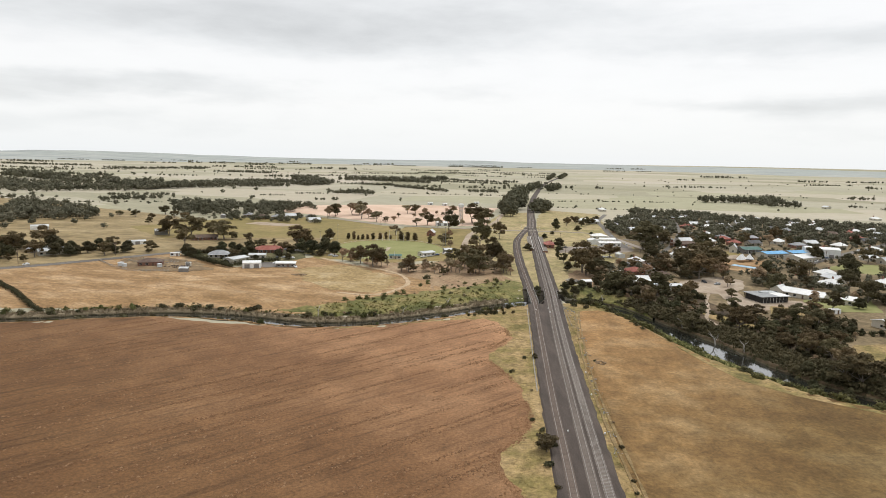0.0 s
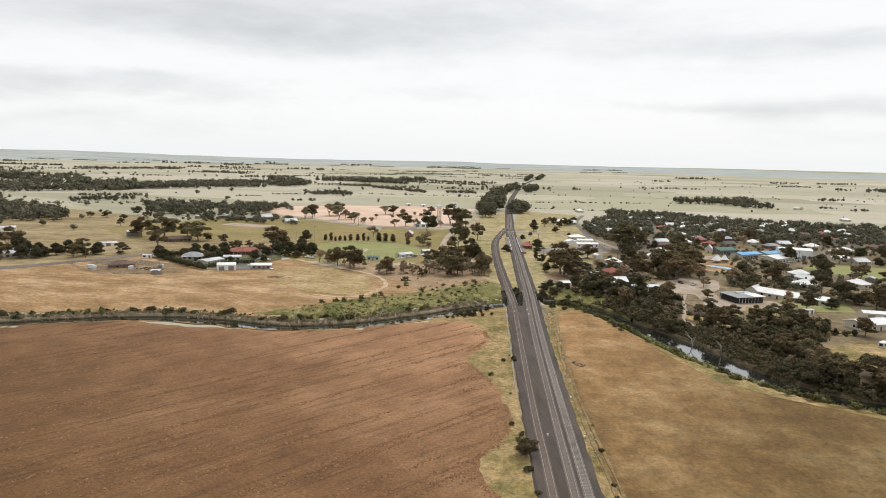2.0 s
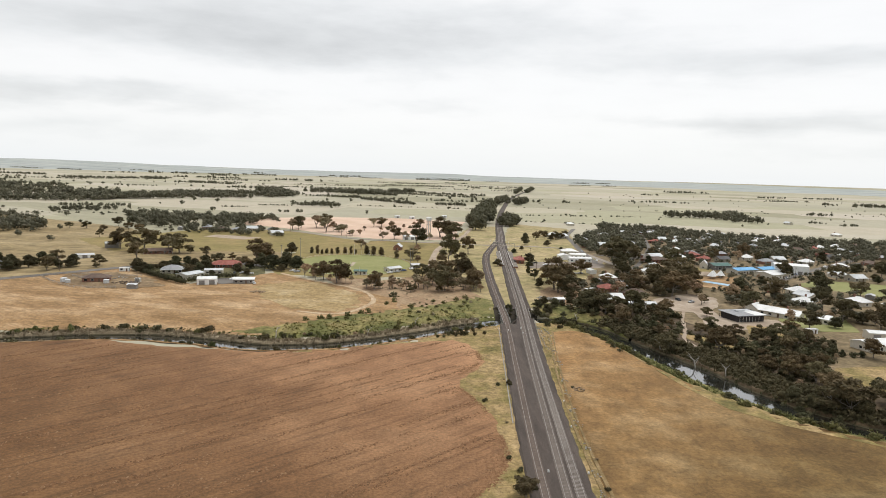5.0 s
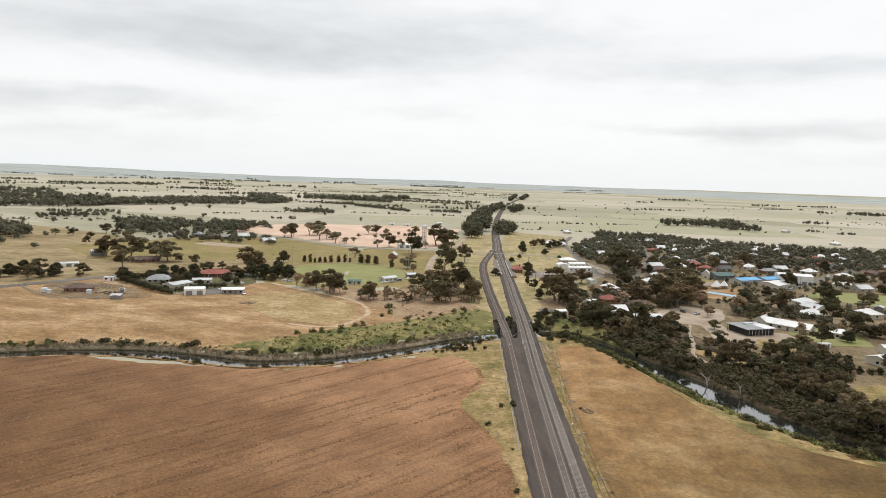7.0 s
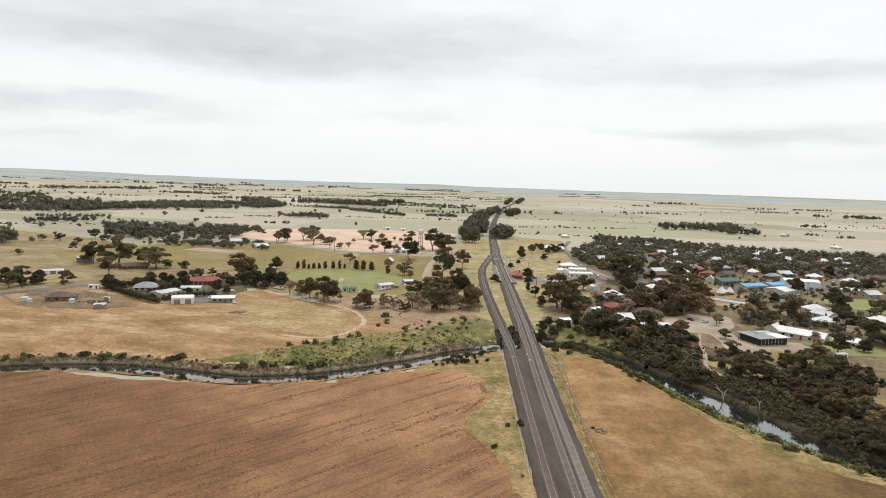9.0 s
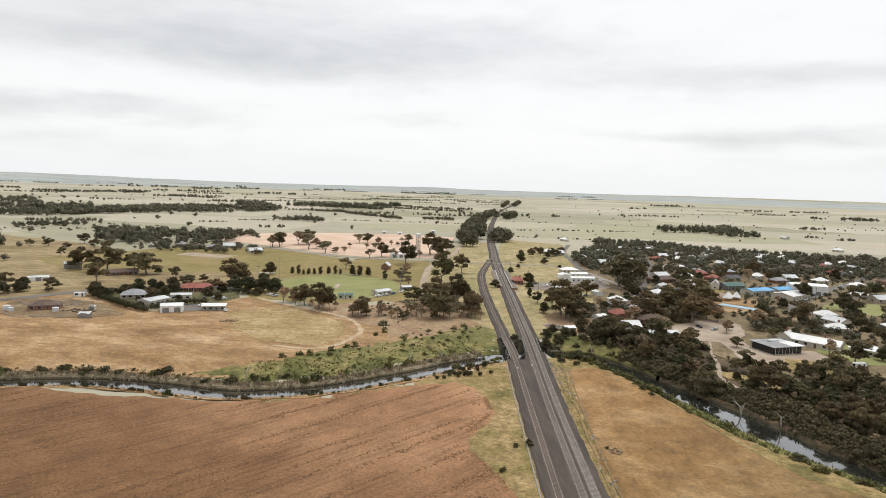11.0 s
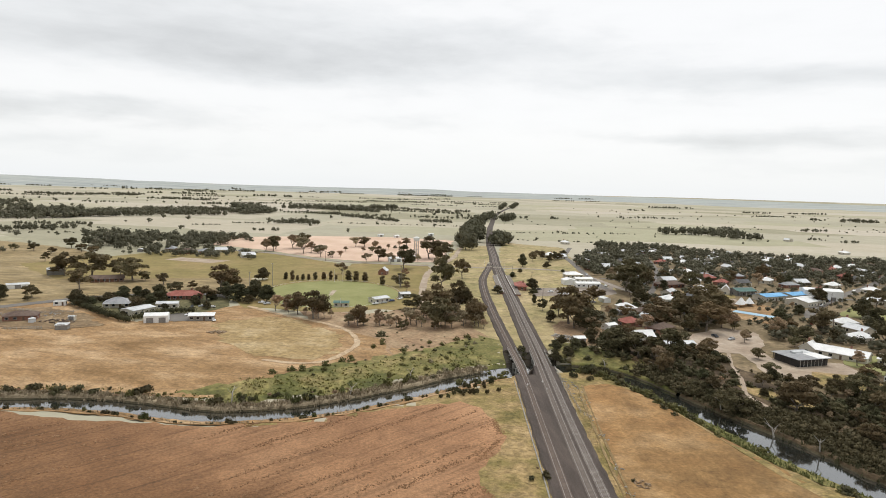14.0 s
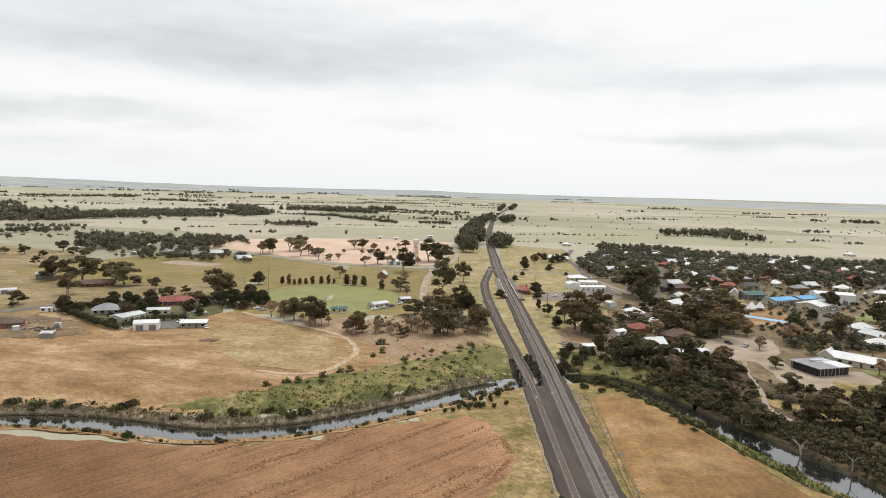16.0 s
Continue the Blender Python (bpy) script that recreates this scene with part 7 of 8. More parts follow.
# ---------------------------------------------------------------- station
def platform(line, off, y0, y1, width, label):
    th = tagged(new("platform"), label, "platform", group="station platforms", kind="structure")
    ys = np.arange(y0, y1 + 1, 6.0)
    for name, a, b, z0, z1, mat in (("platform_wall", 0.0, 1.0, -0.2, 1.25, "brick"), ("platform_top", -0.02, 1.02, 1.25, 1.42, "platform"), ("platform_edge", -0.02, 0.06, 1.42, 1.47, "white_paint")):
        v, f = [], []
        for i, y in enumerate(ys):
            xa, xb = float(line(y)) + off + a * width, float(line(y)) + off + b * width
            v += [(xa, y, z0), (xb, y, z0), (xb, y, z1), (xa, y, z1)]
            if i:
                k = 4 * i
                f += [(k - 4 + j, k - 4 + (j + 1) % 4, k + (j + 1) % 4, k + j) for j in range(4)]
        n = len(v)
        f += [(0, 3, 2, 1), (n - 4, n - 3, n - 2, n - 1)]
        part_mesh(name, mesh_of(name, v, f, [M[mat]]), th)
    return th


platform(track_3, 2.1, 522, 622, 4.0, "brick-faced station platform with a white edge")
platform(track_2, -2.1, 530, 622, -3.4, "brick-faced station platform with a white edge")
post_rail("platform_fence", "white picket fence along the platform", [(float(track_2(y)) - 5.7, y) for y in range(532, 622, 6)], 2.5, 1.2, "white_paint")
for x, y in ((float(track_1(688)) - 5, 688), (float(track_3(670)) + 5, 669)):
    th = tagged(new("crossing_signal"), "white level crossing signal with striped boom", "crossing signal", group="crossing signals")
    bm = bmesh.new()
    rod(bm, (0, 0, -0.3), (0, 0, 4.2), 0.09, 0.07)
    part("post", bm, M["white_paint"], th)
    part("lamp_board", box_bm(-0.7, -0.08, 2.6, 0.7, 0.02, 3.0), M["darkwall"], th)
    bm = bmesh.new()
    add_box(bm, -0.9, -0.05, -0.09, 0.9, 0, 0.09, pose(0, -0.1, 3.7, 0, 40, 0))
    add_box(bm, -0.9, -0.05, -0.09, 0.9, 0, 0.09, pose(0, -0.16, 3.7, 0, -40, 0))
    part("crossbuck", bm, M["white_paint"], th)
    bm = bmesh.new()
    rod(bm, (0.2, 0, 1.1), (0.5, 0, 6.2), 0.06, 0.04)
    part("boom", bm, M["white_paint"], th)
    th.matrix_basis = pose(x, y, gz(x, y), 0, 0, 80)
deck = tagged(new("crossing_deck"), "pale concrete panels of the level crossing", "level crossing", kind="structure")
for ln, y in ((track_1, 682.0), (track_2, 676.5), (track_3, 676.0)):
    for off, w in ((-1.75, 1.5), (0.0, 1.4), (1.75, 1.5)):
        ob = part("panel", box_bm(-w / 2, -3.2, 0, w / 2, 3.2, 0.16), M["crossing"], deck)
        ob.matrix_basis = pose(float(ln(y)) + off, y, BALLAST_TOP, 0, 0, -8)
gantry = tagged(new("signal_gantry"), "pale steel signal gantry across the tracks", "signal gantry")
for x in (-8, 13):
    bm = bmesh.new()
    rod(bm, (x, 0, -0.3), (x, 0, 7.0), 0.2, 0.16, 8)
    part("mast", bm, M["concrete"], gantry)
bm = bmesh.new()
for z in (6.3, 7.0):
    rod(bm, (-8, 0, z), (13, 0, z), 0.09, 0.09)
for k in range(14):
    rod(bm, (-8 + k * 1.5, 0, 6.3), (-8 + (k + 1) * 1.5, 0, 7.0), 0.05, 0.05, 4)
part("truss", bm, M["concrete"], gantry)
gantry.matrix_basis = pose(float(track_2(640)), 640, 0, 0, 0, -8)


def pole(x, y, h, arm, label, name="power_pole", mat="timber", turn=0):
    th = tagged(new(name), label, name.replace("_", " "), group=name.replace("_", " ") + "s")
    bm = bmesh.new()
    rod(bm, (0, 0, -0.5), (0, 0, h), 0.19, 0.12, 8)
    part("shaft", bm, M[mat], th)
    if arm:
        part("crossarm", box_bm(-arm, -0.07, h - 0.8, arm, 0.07, h - 0.6), M["timber"], th)
        for k in (-0.85, 0.85):
            bm = bmesh.new()
            rod(bm, (arm * k, 0, h - 0.6), (arm * k, 0, h - 0.35), 0.06, 0.04)
            part("insulator", bm, M["white_paint"], th)
    th.matrix_basis = pose(x, y, gz(x, y), 0, 0, turn)
    return th


for x, y in ((-285, 418), (-240, 458), (-203, 494), (-158, 516), (150, 476), (172, 534), (200, 600), (240, 408), (268, 452), (306, 500), (360, 566), (420, 596), (98, 500), (108, 580), (60, 700), (-70, 704), (-140, 760)):
    pole(x, y, 10, 1.2, "weathered timber power pole with a crossarm", turn=random.uniform(20, 60))
for x, y in ((-98, 500), (2, 548), (-92, 548), (0, 498)):
    pole(x, y, 17, 0.9, "tall floodlight mast beside the oval", "floodlight_mast", "concrete", 30)

# ---- goal posts on the oval
for x, y in ((-46, 471), (-46, 573)):
    th = tagged(new("goal_posts"), "four white goal posts on the oval", "goal posts", group="goal posts")
    for k, h in ((-9.6, 6), (-3.2, 10), (3.2, 10), (9.6, 6)):
        bm = bmesh.new()
        rod(bm, (k, 0, -0.3), (k, 0, h), 0.1, 0.08)
        part("post", bm, M["white_paint"], th)
    th.matrix_basis = pose(x, y, 0.1)
post_rail("oval_fence", "low white fence round the sports oval", ellipse(-46, 522, 47, 55, 0, 60) + ellipse(-46, 522, 47, 55, 0, 60)[:1], 4.5, 1.0, "white_paint", rails=1)

# ---- water tower
tower = tagged(new("water_tower"), "pale round water tank on a tall concrete frame", "water tower")
for i in range(6):
    a = i * math.tau / 6
    bm = bmesh.new()
    rod(bm, (2.5 * math.cos(a), 2.5 * math.sin(a), -0.5), (2.3 * math.cos(a), 2.3 * math.sin(a), 19.5), 0.22, 0.18, 8)
    part("leg", bm, M["concrete"], tower)
for z in (5, 10, 15):
    bm = bmesh.new()
    for i in range(6):
        a, b = i * math.tau / 6, (i + 1) * math.tau / 6
        rod(bm, (2.45 * math.cos(a), 2.45 * math.sin(a), z), (2.45 * math.cos(b), 2.45 * math.sin(b), z), 0.17, 0.17, 6)
    part("brace_ring", bm, M["concrete"], tower)
bm = bmesh.new()
prof = ((0.0, 18.9), (2.2, 19.1), (3.1, 19.9), (3.2, 22.6), (3.0, 22.9), (1.0, 23.6), (0.0, 23.8))
rings = [[bm.verts.new((r * math.cos(k * math.tau / 24), r * math.sin(k * math.tau / 24), z)) for k in range(24)] for r, z in prof[1:-1]]
for p, q in zip(rings[:-1], rings[1:]):
    for k in range(24):
        bm.faces.new((p[k], p[(k + 1) % 24], q[(k + 1) % 24], q[k]))
bm.faces.new(rings[-1])
bm.faces.new(rings[0][::-1])
tank = part("tank", bm, M["white_paint"], tower, "pale painted tank")
bm = bmesh.new()
rod(bm, (0, 0, 0), (0, 0, 19), 0.25, 0.25, 8)
part("riser_pipe", bm, M["zinc"], tower)
bm = bmesh.new()
for k in range(40):
    rod(bm, (2.9, -0.2, 0.3 + k * 0.5), (2.9, 0.2, 0.3 + k * 0.5), 0.02, 0.02, 4)
for s in (-0.2, 0.2):
    rod(bm, (2.9, s, 0), (2.9, s, 20.4), 0.03, 0.03, 4)
part("ladder", bm, M["zinc"], tower)
tower.matrix_basis = pose(20, 735, 0, 0, 0, 15)

# ---------------------------------------------------------------- cars
def car(label, paint, L=4.5, tall=1.48):
    th = tagged(new("car"), label, "car", group="parked cars")
    bm = bmesh.new()
    W = 0.88
    side = ((-L / 2, 0.35), (-L / 2 + 0.08, 0.75), (-L * 0.24, 0.92), (-L * 0.11, tall), (L * 0.24, tall - 0.03), (L * 0.40, 0.98), (L / 2 - 0.03, 0.9), (L / 2, 0.35))
    rows = []
    for s, k in ((-1, 1.0), (1, 1.0)):
        rows.append([bm.verts.new((x, s * W * (0.8 if z > 1.1 else 1.0), z)) for x, z in side])
    for i in range(len(side)):
        j = (i + 1) % len(side)
        bm.faces.new((rows[0][i], rows[0][j], rows[1][j], rows[1][i]))
    bm.faces.new(rows[0][::-1])
    bm.faces.new(rows[1])
    bmesh.ops.recalc_face_normals(bm, faces=bm.faces[:])
    bmesh.ops.bevel(bm, geom=bm.edges[:], offset=0.05, segments=1, affect="EDGES")
    body = part("body", bm, M[paint], th)
    for s in (-1, 1):
        bm = bmesh.new()
        vs = [bm.verts.new((x, s * y, z)) for x, y, z in ((-L * 0.20, 0.87, 0.97), (L * 0.33, 0.87, 1.0), (L * 0.22, 0.735, tall - 0.1), (-L * 0.10, 0.735, tall - 0.1))]
        bm.faces.new(vs)
        part("side_window", bm, M["glass"], body)
    for xs in (((-L * 0.245, 0.95), (-L * 0.125, tall - 0.05)), ((L * 0.405, 1.0), (L * 0.265, tall - 0.08))):
        bm = bmesh.new()
        (xa, za), (xb, zb) = xs
        o = -0.02 if xa < 0 else 0.02
        vs = [bm.verts.new(p) for p in ((xa + o, -0.75, za + 0.02), (xa + o, 0.75, za + 0.02), (xb + o, 0.66, zb), (xb + o, -0.66, zb))]
        bm.faces.new(vs)
        part("windscreen", bm, M["glass"], body)
    for x in (-L * 0.31, L * 0.30):
        for s in (-1, 1):
            bm = bmesh.new()
            rod(bm, (x, s * 0.72, 0.33), (x, s * 0.93, 0.33), 0.33, 0.33, 14)
            wh = part("wheel", bm, M["rubber"], th)
            bm = bmesh.new()
            rod(bm, (x, s * 0.92, 0.33), (x, s * 0.945, 0.33), 0.2, 0.2, 10)
            part("rim", bm, M["zinc"], wh)
    return th


CARS = {"car_white": car("white parked car on grey asphalt", "car_white"), "car_silver": car("silver parked car on gravel", "car_silver"), "car_dark": car("dark parked car on asphalt", "car_dark"),
        "car_red": car("red parked car beside a building", "car_red"), "car_blue": car("dark blue parked car", "car_blue")}
CARS["car_blue"]["label"] = "dark blue parked car on gravel"
for x, y, turn, c in ((114, 541, 5, "car_white"), (119.5, 534, 12, "car_white"), (123.5, 534, 3, "car_white"), (107, 551, 8, "car_dark"), (-118, 440, 40, "car_white"), (-101, 427, 120, "car_white"), (-118, 465, 10, "car_silver"),
                      (-112, 463, 15, "car_white"), (-123, 462, 100, "car_dark"), (-86, 480, 20, "car_white"), (-82, 476, 30, "car_silver"), (-292, 406, 36, "car_white"), (-277, 414, 40, "car_white"), (168, 575, 80, "car_white"),
                      (172, 640, 82, "car_silver"), (176, 398, 30, "car_silver"), (170, 404, 100, "car_dark"), (186, 352, 14, "car_white"), (250, 440, 60, "car_red"), (300, 502, 40, "car_white"), (320, 522, 42, "car_blue"),
                      (380, 574, 42, "car_white"), (205, 588, 60, "car_silver"), (-15, 482, 20, "car_white"), (-5, 493, 30, "car_blue"), (-10, 486, 15, "car_silver"), (1, 502, 60, "car_white"), (128, 500, 0, "car_white"), (133, 501, 3, "car_silver")):
    place(CARS[c], pose(x, y, gz(x, y) + 0.2, 0, 0, turn))

# ---------------------------------------------------------------- hedges, yards and small farm things
def hedge(line, h, w, label, seed, leaf="leaf_dark"):
    rng = np.random.default_rng(seed)
    pts = spline(line, w * 0.55)
    puffs = [(x + rng.normal() * 0.2, y + rng.normal() * 0.2, gz(x, y) + h * (0.42 + 0.12 * rng.random()), w * 0.55, w * 0.55, h * (0.5 + 0.12 * rng.random())) for x, y in pts]
    V, F = leaves(rng, puffs, 20, 0.3, 0.72)
    th = tagged(new("cypress_hedge"), label, "hedge", group="farm hedges")
    part_mesh("foliage", tri_mesh("foliage", V, F, [M[leaf]]), th)
    bm = bmesh.new()
    for x, y in pts[::3]:
        rod(bm, (x, y, gz(x, y) - 0.2), (x, y, gz(x, y) + h * 0.5), 0.12, 0.08, 5)
    part("stems", bm, M["bark"], th)


hedge([(-190, 462), (-179, 453), (-168, 442), (-158, 432), (-148, 424), (-143, 420)], 4.2, 3.4, "clipped dark cypress hedge along the drive", 1)
hedge([(-142, 426), (-138, 434), (-133, 440), (-126, 445), (-118, 448)], 4.0, 3.4, "clipped dark cypress hedge behind the sheds", 2)
hedge([(-195, 470), (-186, 474), (-174, 477)], 4.5, 4, "dark hedge beside the farmhouse", 3)
hedge([(-253, 354), (-241, 343), (-228, 331), (-216, 318), (-205, 308), (-196, 301)], 2.4, 3.0, "dark straggling hedgerow across dry grass", 4)

post_rail("yard_fence", "pale timber rail fence of the stock yard", [(-241, 437), (-222, 417), (-203, 402), (-190, 401), (-178, 404)], 2.6, 1.4, "concrete", rails=3, thick=0.08)
post_rail("yard_fence", "pale timber rail fence behind the yards", [(-241, 437), (-226, 450), (-210, 446), (-196, 440), (-180, 446)], 2.6, 1.4, "concrete", rails=3, thick=0.08)
post_rail("yard_fence", "pale timber rail fence by the brown house", [(-222, 440), (-214, 434), (-208, 432)], 2.2, 1.4, "concrete", rails=3, thick=0.08)
post_rail("paddock_fence", "thin weathered wire fence beside the road", [(-330, 372), (-292, 392), (-254, 427), (-230, 447)], 5, 1.2, "timber", rails=2, thick=0.05)
for x, y, r, h in ((-217, 420, 2.0, 2.4), (-213, 417, 1.5, 2.0), (-190, 418, 1.7, 2.3)):
    th = tagged(new("water_tank"), "pale round corrugated water tank", "water tank", group="farm water tanks")
    bm = bmesh.new()
    bmesh.ops.create_cone(bm, cap_ends=True, segments=20, radius1=r, radius2=r, depth=h, matrix=Matrix.Translation((0, 0, h / 2)))
    part("drum", bm, M["zinc"], th)
    bm = bmesh.new()
    bmesh.ops.create_cone(bm, cap_ends=True, segments=20, radius1=r + 0.1, radius2=0.2, depth=0.5, matrix=Matrix.Translation((0, 0, h + 0.25)))
    part("lid", bm, M["zinc"], th)
    th.matrix_basis = pose(x, y, gz(x, y) - 0.05)


def pile(name, label, category, cx, cy, rx, ry, n, size, mat, seed):
    """A heap of loose pieces lying about, joined."""
    rnd = random.Random(seed)
    bm = bmesh.new()
    for _ in range(n):
        a, q = rnd.uniform(0, math.tau), math.sqrt(rnd.random())
        x, y = cx + rx * q * math.cos(a), cy + ry * q * math.sin(a)
        s = size * rnd.uniform(0.4, 1.2)
        add_box(bm, -s, -s * 0.4, -s * 0.3, s, s * 0.4, s * 0.4, pose(x, y, gz(x, y) + s * 0.3 + (1 - q) * size * 0.8, rnd.uniform(-20, 20), rnd.uniform(-25, 25), rnd.uniform(0, 180)))
    ob = new(name, bpy.data.meshes.new(name))
    bm.to_mesh(ob.data)
    bm.free()
    ob.data.materials.append(M[mat])
    return tagged(ob, label, category, kind="stuff")


pile("rubble_heap", "ring of brown rubble and timber in the paddock", "rubble", -92, 401, 5.0, 3.0, 110, 0.5, "rubble", 1)
pile("dirt_scrape", "small scrape of brown earth and roots in the golden field", "debris", 62, 236, 2.2, 2.8, 40, 0.4, "rubble", 51)
pile("timber_heap", "scattered farm timber on bare earth", "debris", -178, 420, 9, 6, 50, 0.7, "timber", 2)
pile("yard_clutter", "pale clutter beside the stock yard", "debris", -190, 436, 10, 6, 30, 0.5, "galv", 3)
pile("yard_clutter", "pale clutter below the river houses", "debris", 84, 398, 5, 8, 60, 0.8, "concrete", 4)
pile("yard_clutter", "old sleepers stacked beside the line", "debris", 66, 316, 2.5, 12, 26, 0.5, "concrete", 5)
for k, (x, y) in enumerate(((66.5, 300), (64, 284), (62, 268), (59, 246), (57, 232), (55, 216), (53.5, 204), (51.5, 188), (49.5, 172), (48, 160))):
    pile("verge_scraps", "pale scraps of concrete in the verge grass", "debris", x, y, 1.6, 3.5, 9, 0.32, "concrete", 30 + k)

# ---------------------------------------------------------------- shrubs, reeds and dead wood
plant("gum", 29.0, 160, 4.0, 5.0, "trees beside the railway")
for x, y, h in ((31.0, 163, 1.5), (28.5, 152, 1.1), (29, 141, 1.2), (30, 173, 0.9)):
    shrub("dark", x, y, h)
VERGE_SHRUBS = [(33, 239, 1.6), (37, 240, 2.2), (26, 223, 1.6), (52, 180, 1.2), (50, 163, 1.7), (48, 145, 1.4), (47, 139, 1.4), (60, 238, 1.4), (28, 180, 1.4), (36, 246, 1.3), (31, 205, 0.9), (39, 262, 0.9), (70, 330, 2.2), (78, 336, 3.0),
                (84, 334, 3.2), (90, 332, 2.6), (76, 326, 2.0)]
for x, y, h in VERGE_SHRUBS:
    shrub("dark" if h > 1.3 else "dry", x, y, h * (0.6 if y < 300 else 1.0))
for x, y, h in ((56.2, 361, 1.6), (57.0, 365, 1.8), (57.4, 369.5, 1.5), (58.0, 374, 1.3), (56.4, 371, 1.4)):
    shrub("dark", x, y, h)
# round dark shrubs between field and water
for x, y in [(13.6, 303.7), (16.1, 304.4), (18.6, 307.2), (21.9, 306.9), (25.0, 314.6), (25.1, 308.7), (27.5, 315.6), (26.7, 308.4), (30.9, 315.2), (31.2, 308.4), (34.8, 320.9), (36.2, 311.7), (20.5, 309.7), (23.2, 309.7)]:
    shrub("dark", x, y, random.uniform(1.5, 2.1), random.uniform(1.6, 2.2))
nr = random.Random(78)
for k in range(0, len(BANK_LINE), 1):
    x, y = BANK_LINE[k]
    if not -260 < x < 34 or nr.random() > 0.55:
        continue
    tx, ty = BANK_LINE[min(k + 1, len(BANK_LINE) - 1)] - BANK_LINE[k - 1]
    ln = math.hypot(tx, ty)
    o = nr.uniform(7.4, 11.8)
    h = nr.uniform(0.7, 1.5)
    shrub(nr.choice(("dark", "dark", "dry", "green")), x + ty / ln * o, y - tx / ln * o, h, h * nr.uniform(1.0, 1.5))
rnd = random.Random(77)
for i, (x, y) in enumerate(RIVER):
    if not -300 < x < 240:
        continue
    tx, ty = RIVER[min(i + 1, len(RIVER) - 1)] - RIVER[i - 1]
    ln = math.hypot(tx, ty)
    nx, ny = -ty / ln, tx / ln
    if 36 < x < 72:
        continue
    # field side
    for k in range((1 if i % 3 == 0 else 0) if x < 40 else (1 if i % 2 else 0) if 238 < y < 290 else 5):
        o = -rnd.uniform(8.5, 15.5) * float(river_width(x, y))
        h = rnd.uniform(1.0, 2.0) if x > -150 else rnd.uniform(1.4, 2.6)
        shrub(rnd.choice(("dark", "green", "dark", "dry")) if x < 40 else rnd.choice(("green", "green", "dark")), x + nx * o + rnd.uniform(-2, 2), y + ny * o, h * (1.0 if x < 40 else rnd.uniform(1.0, 1.9)))
    # far side
    for k in range(0 if x > 40 and 236 < y < 288 else 3):
        o = rnd.uniform(7.5, (14 if x < -60 else 17) if x < 40 else 12)
        h = rnd.uniform(0.7, 2.0) if o > 12 else rnd.uniform(1.2, 2.6)
        shrub(rnd.choice(("green", "green", "dark", "dry")), x + nx * o + rnd.uniform(-2, 2), y + ny * o, h)
BUSHES = [(-125, 313, 4.2), (-118, 314, 3.6), (-10, 397, 3.6), (-9, 382, 3.2), (1, 368, 2.6), (-13, 374, 2.2), (-22, 352, 3.0), (-26, 350, 2.4), (-32, 344, 2.6), (-41, 337, 3.0), (-45, 336, 2.6), (-52, 332, 2.4), (30, 330, 4.0), (24, 333, 3.2), (3, 332, 3.0),
          (-172, 292, 4.5), (-190, 298, 4.0), (-202, 296, 3.6), (-155, 300, 3.4), (-212, 300, 3.0), (-182, 291, 2.6), (14, 384, 2.0), (20, 380, 2.2), (28, 390, 2.4), (34, 396, 2.6), (37, 332, 2.4), (41, 334, 2.8), (44, 340, 2.6), (38, 346, 2.4), (45, 347, 2.6)]
for x, y, h in BUSHES:
    shrub("dark" if h > 3.3 else "green", x, y, h, h * 1.6)
for x, y in scatter([(-60, 318), (0, 344), (44, 372), (46, 400), (20, 388), (-10, 360), (-50, 330)], 40, 3.6, 15):
    h = rnd.uniform(0.6, 1.9)
    shrub(rnd.choice(("green", "green", "dark", "dry")), x, y, h)
for x, y in scatter([(5, 372), (45, 408), (55, 470), (60, 540), (30, 500), (5, 470), (-40, 440)], 46, 4.0, 16):
    h = rnd.uniform(0.5, 1.4)
    shrub(rnd.choice(("dry", "dry", "green")), x, y, h)
for x, y, h in ((71, 362, 6.4), (78, 366, 6.4), (74, 374, 6.2), (80, 384, 6.4), (84, 374, 6.0), (73, 345, 3.4), (78, 346, 3.0)):
    plant("dense", x, y, h, h * 1.1, "trees under the bridges")


def tufts(name, spots, size, height, mat, label, category, blades=5, seed=1):
    """Grass and reed tufts, each a fan of thin blades, joined."""
    rng = np.random.default_rng(seed)
    n = len(spots)
    p = np.array(spots, float)
    z = ground_z(p[:, 0], p[:, 1])
    V, F = [], []
    for b in range(blades):
        a = rng.random(n) * math.tau
        w = size * (0.4 + 0.6 * rng.random(n))
        hh = height * (0.5 + 0.8 * rng.random(n))
        c, s = np.cos(a), np.sin(a)
        base = np.c_[p, z]
        off = rng.normal(size=(n, 2)) * size * 0.5
        base[:, :2] += off
        l = base + np.c_[-s * w * 0.5, c * w * 0.5, np.zeros(n) - 0.03]
        r = base + np.c_[s * w * 0.5, -c * w * 0.5, np.zeros(n) - 0.03]
        t = base + np.c_[c * hh * 0.5, s * hh * 0.5, hh]
        V.append(np.stack([l, r, t], 1).reshape(-1, 3))
    V = np.concatenate(V)
    F = np.arange(len(V)).reshape(-1, 3)
    return tagged(new(name, tri_mesh(name, V, F, [M[mat]])), label, category, kind="stuff")


rng = np.random.default_rng(5)


def beside_river(n, lo, hi, x0, x1):
    out = []
    for _ in range(n):
        i = rng.integers(1, len(RIVER) - 1)
        x, y = RIVER[i]
        if not x0 < x < x1:
            continue
        tx, ty = RIVER[i + 1] - RIVER[i - 1]
        ln = math.hypot(tx, ty)
        o = rng.uniform(lo, hi) * float(river_width(x, y))
        u = rng.uniform(-4, 4)
        out.append((x - ty / ln * o + tx / ln * u, y + tx / ln * o + ty / ln * u))
    return out


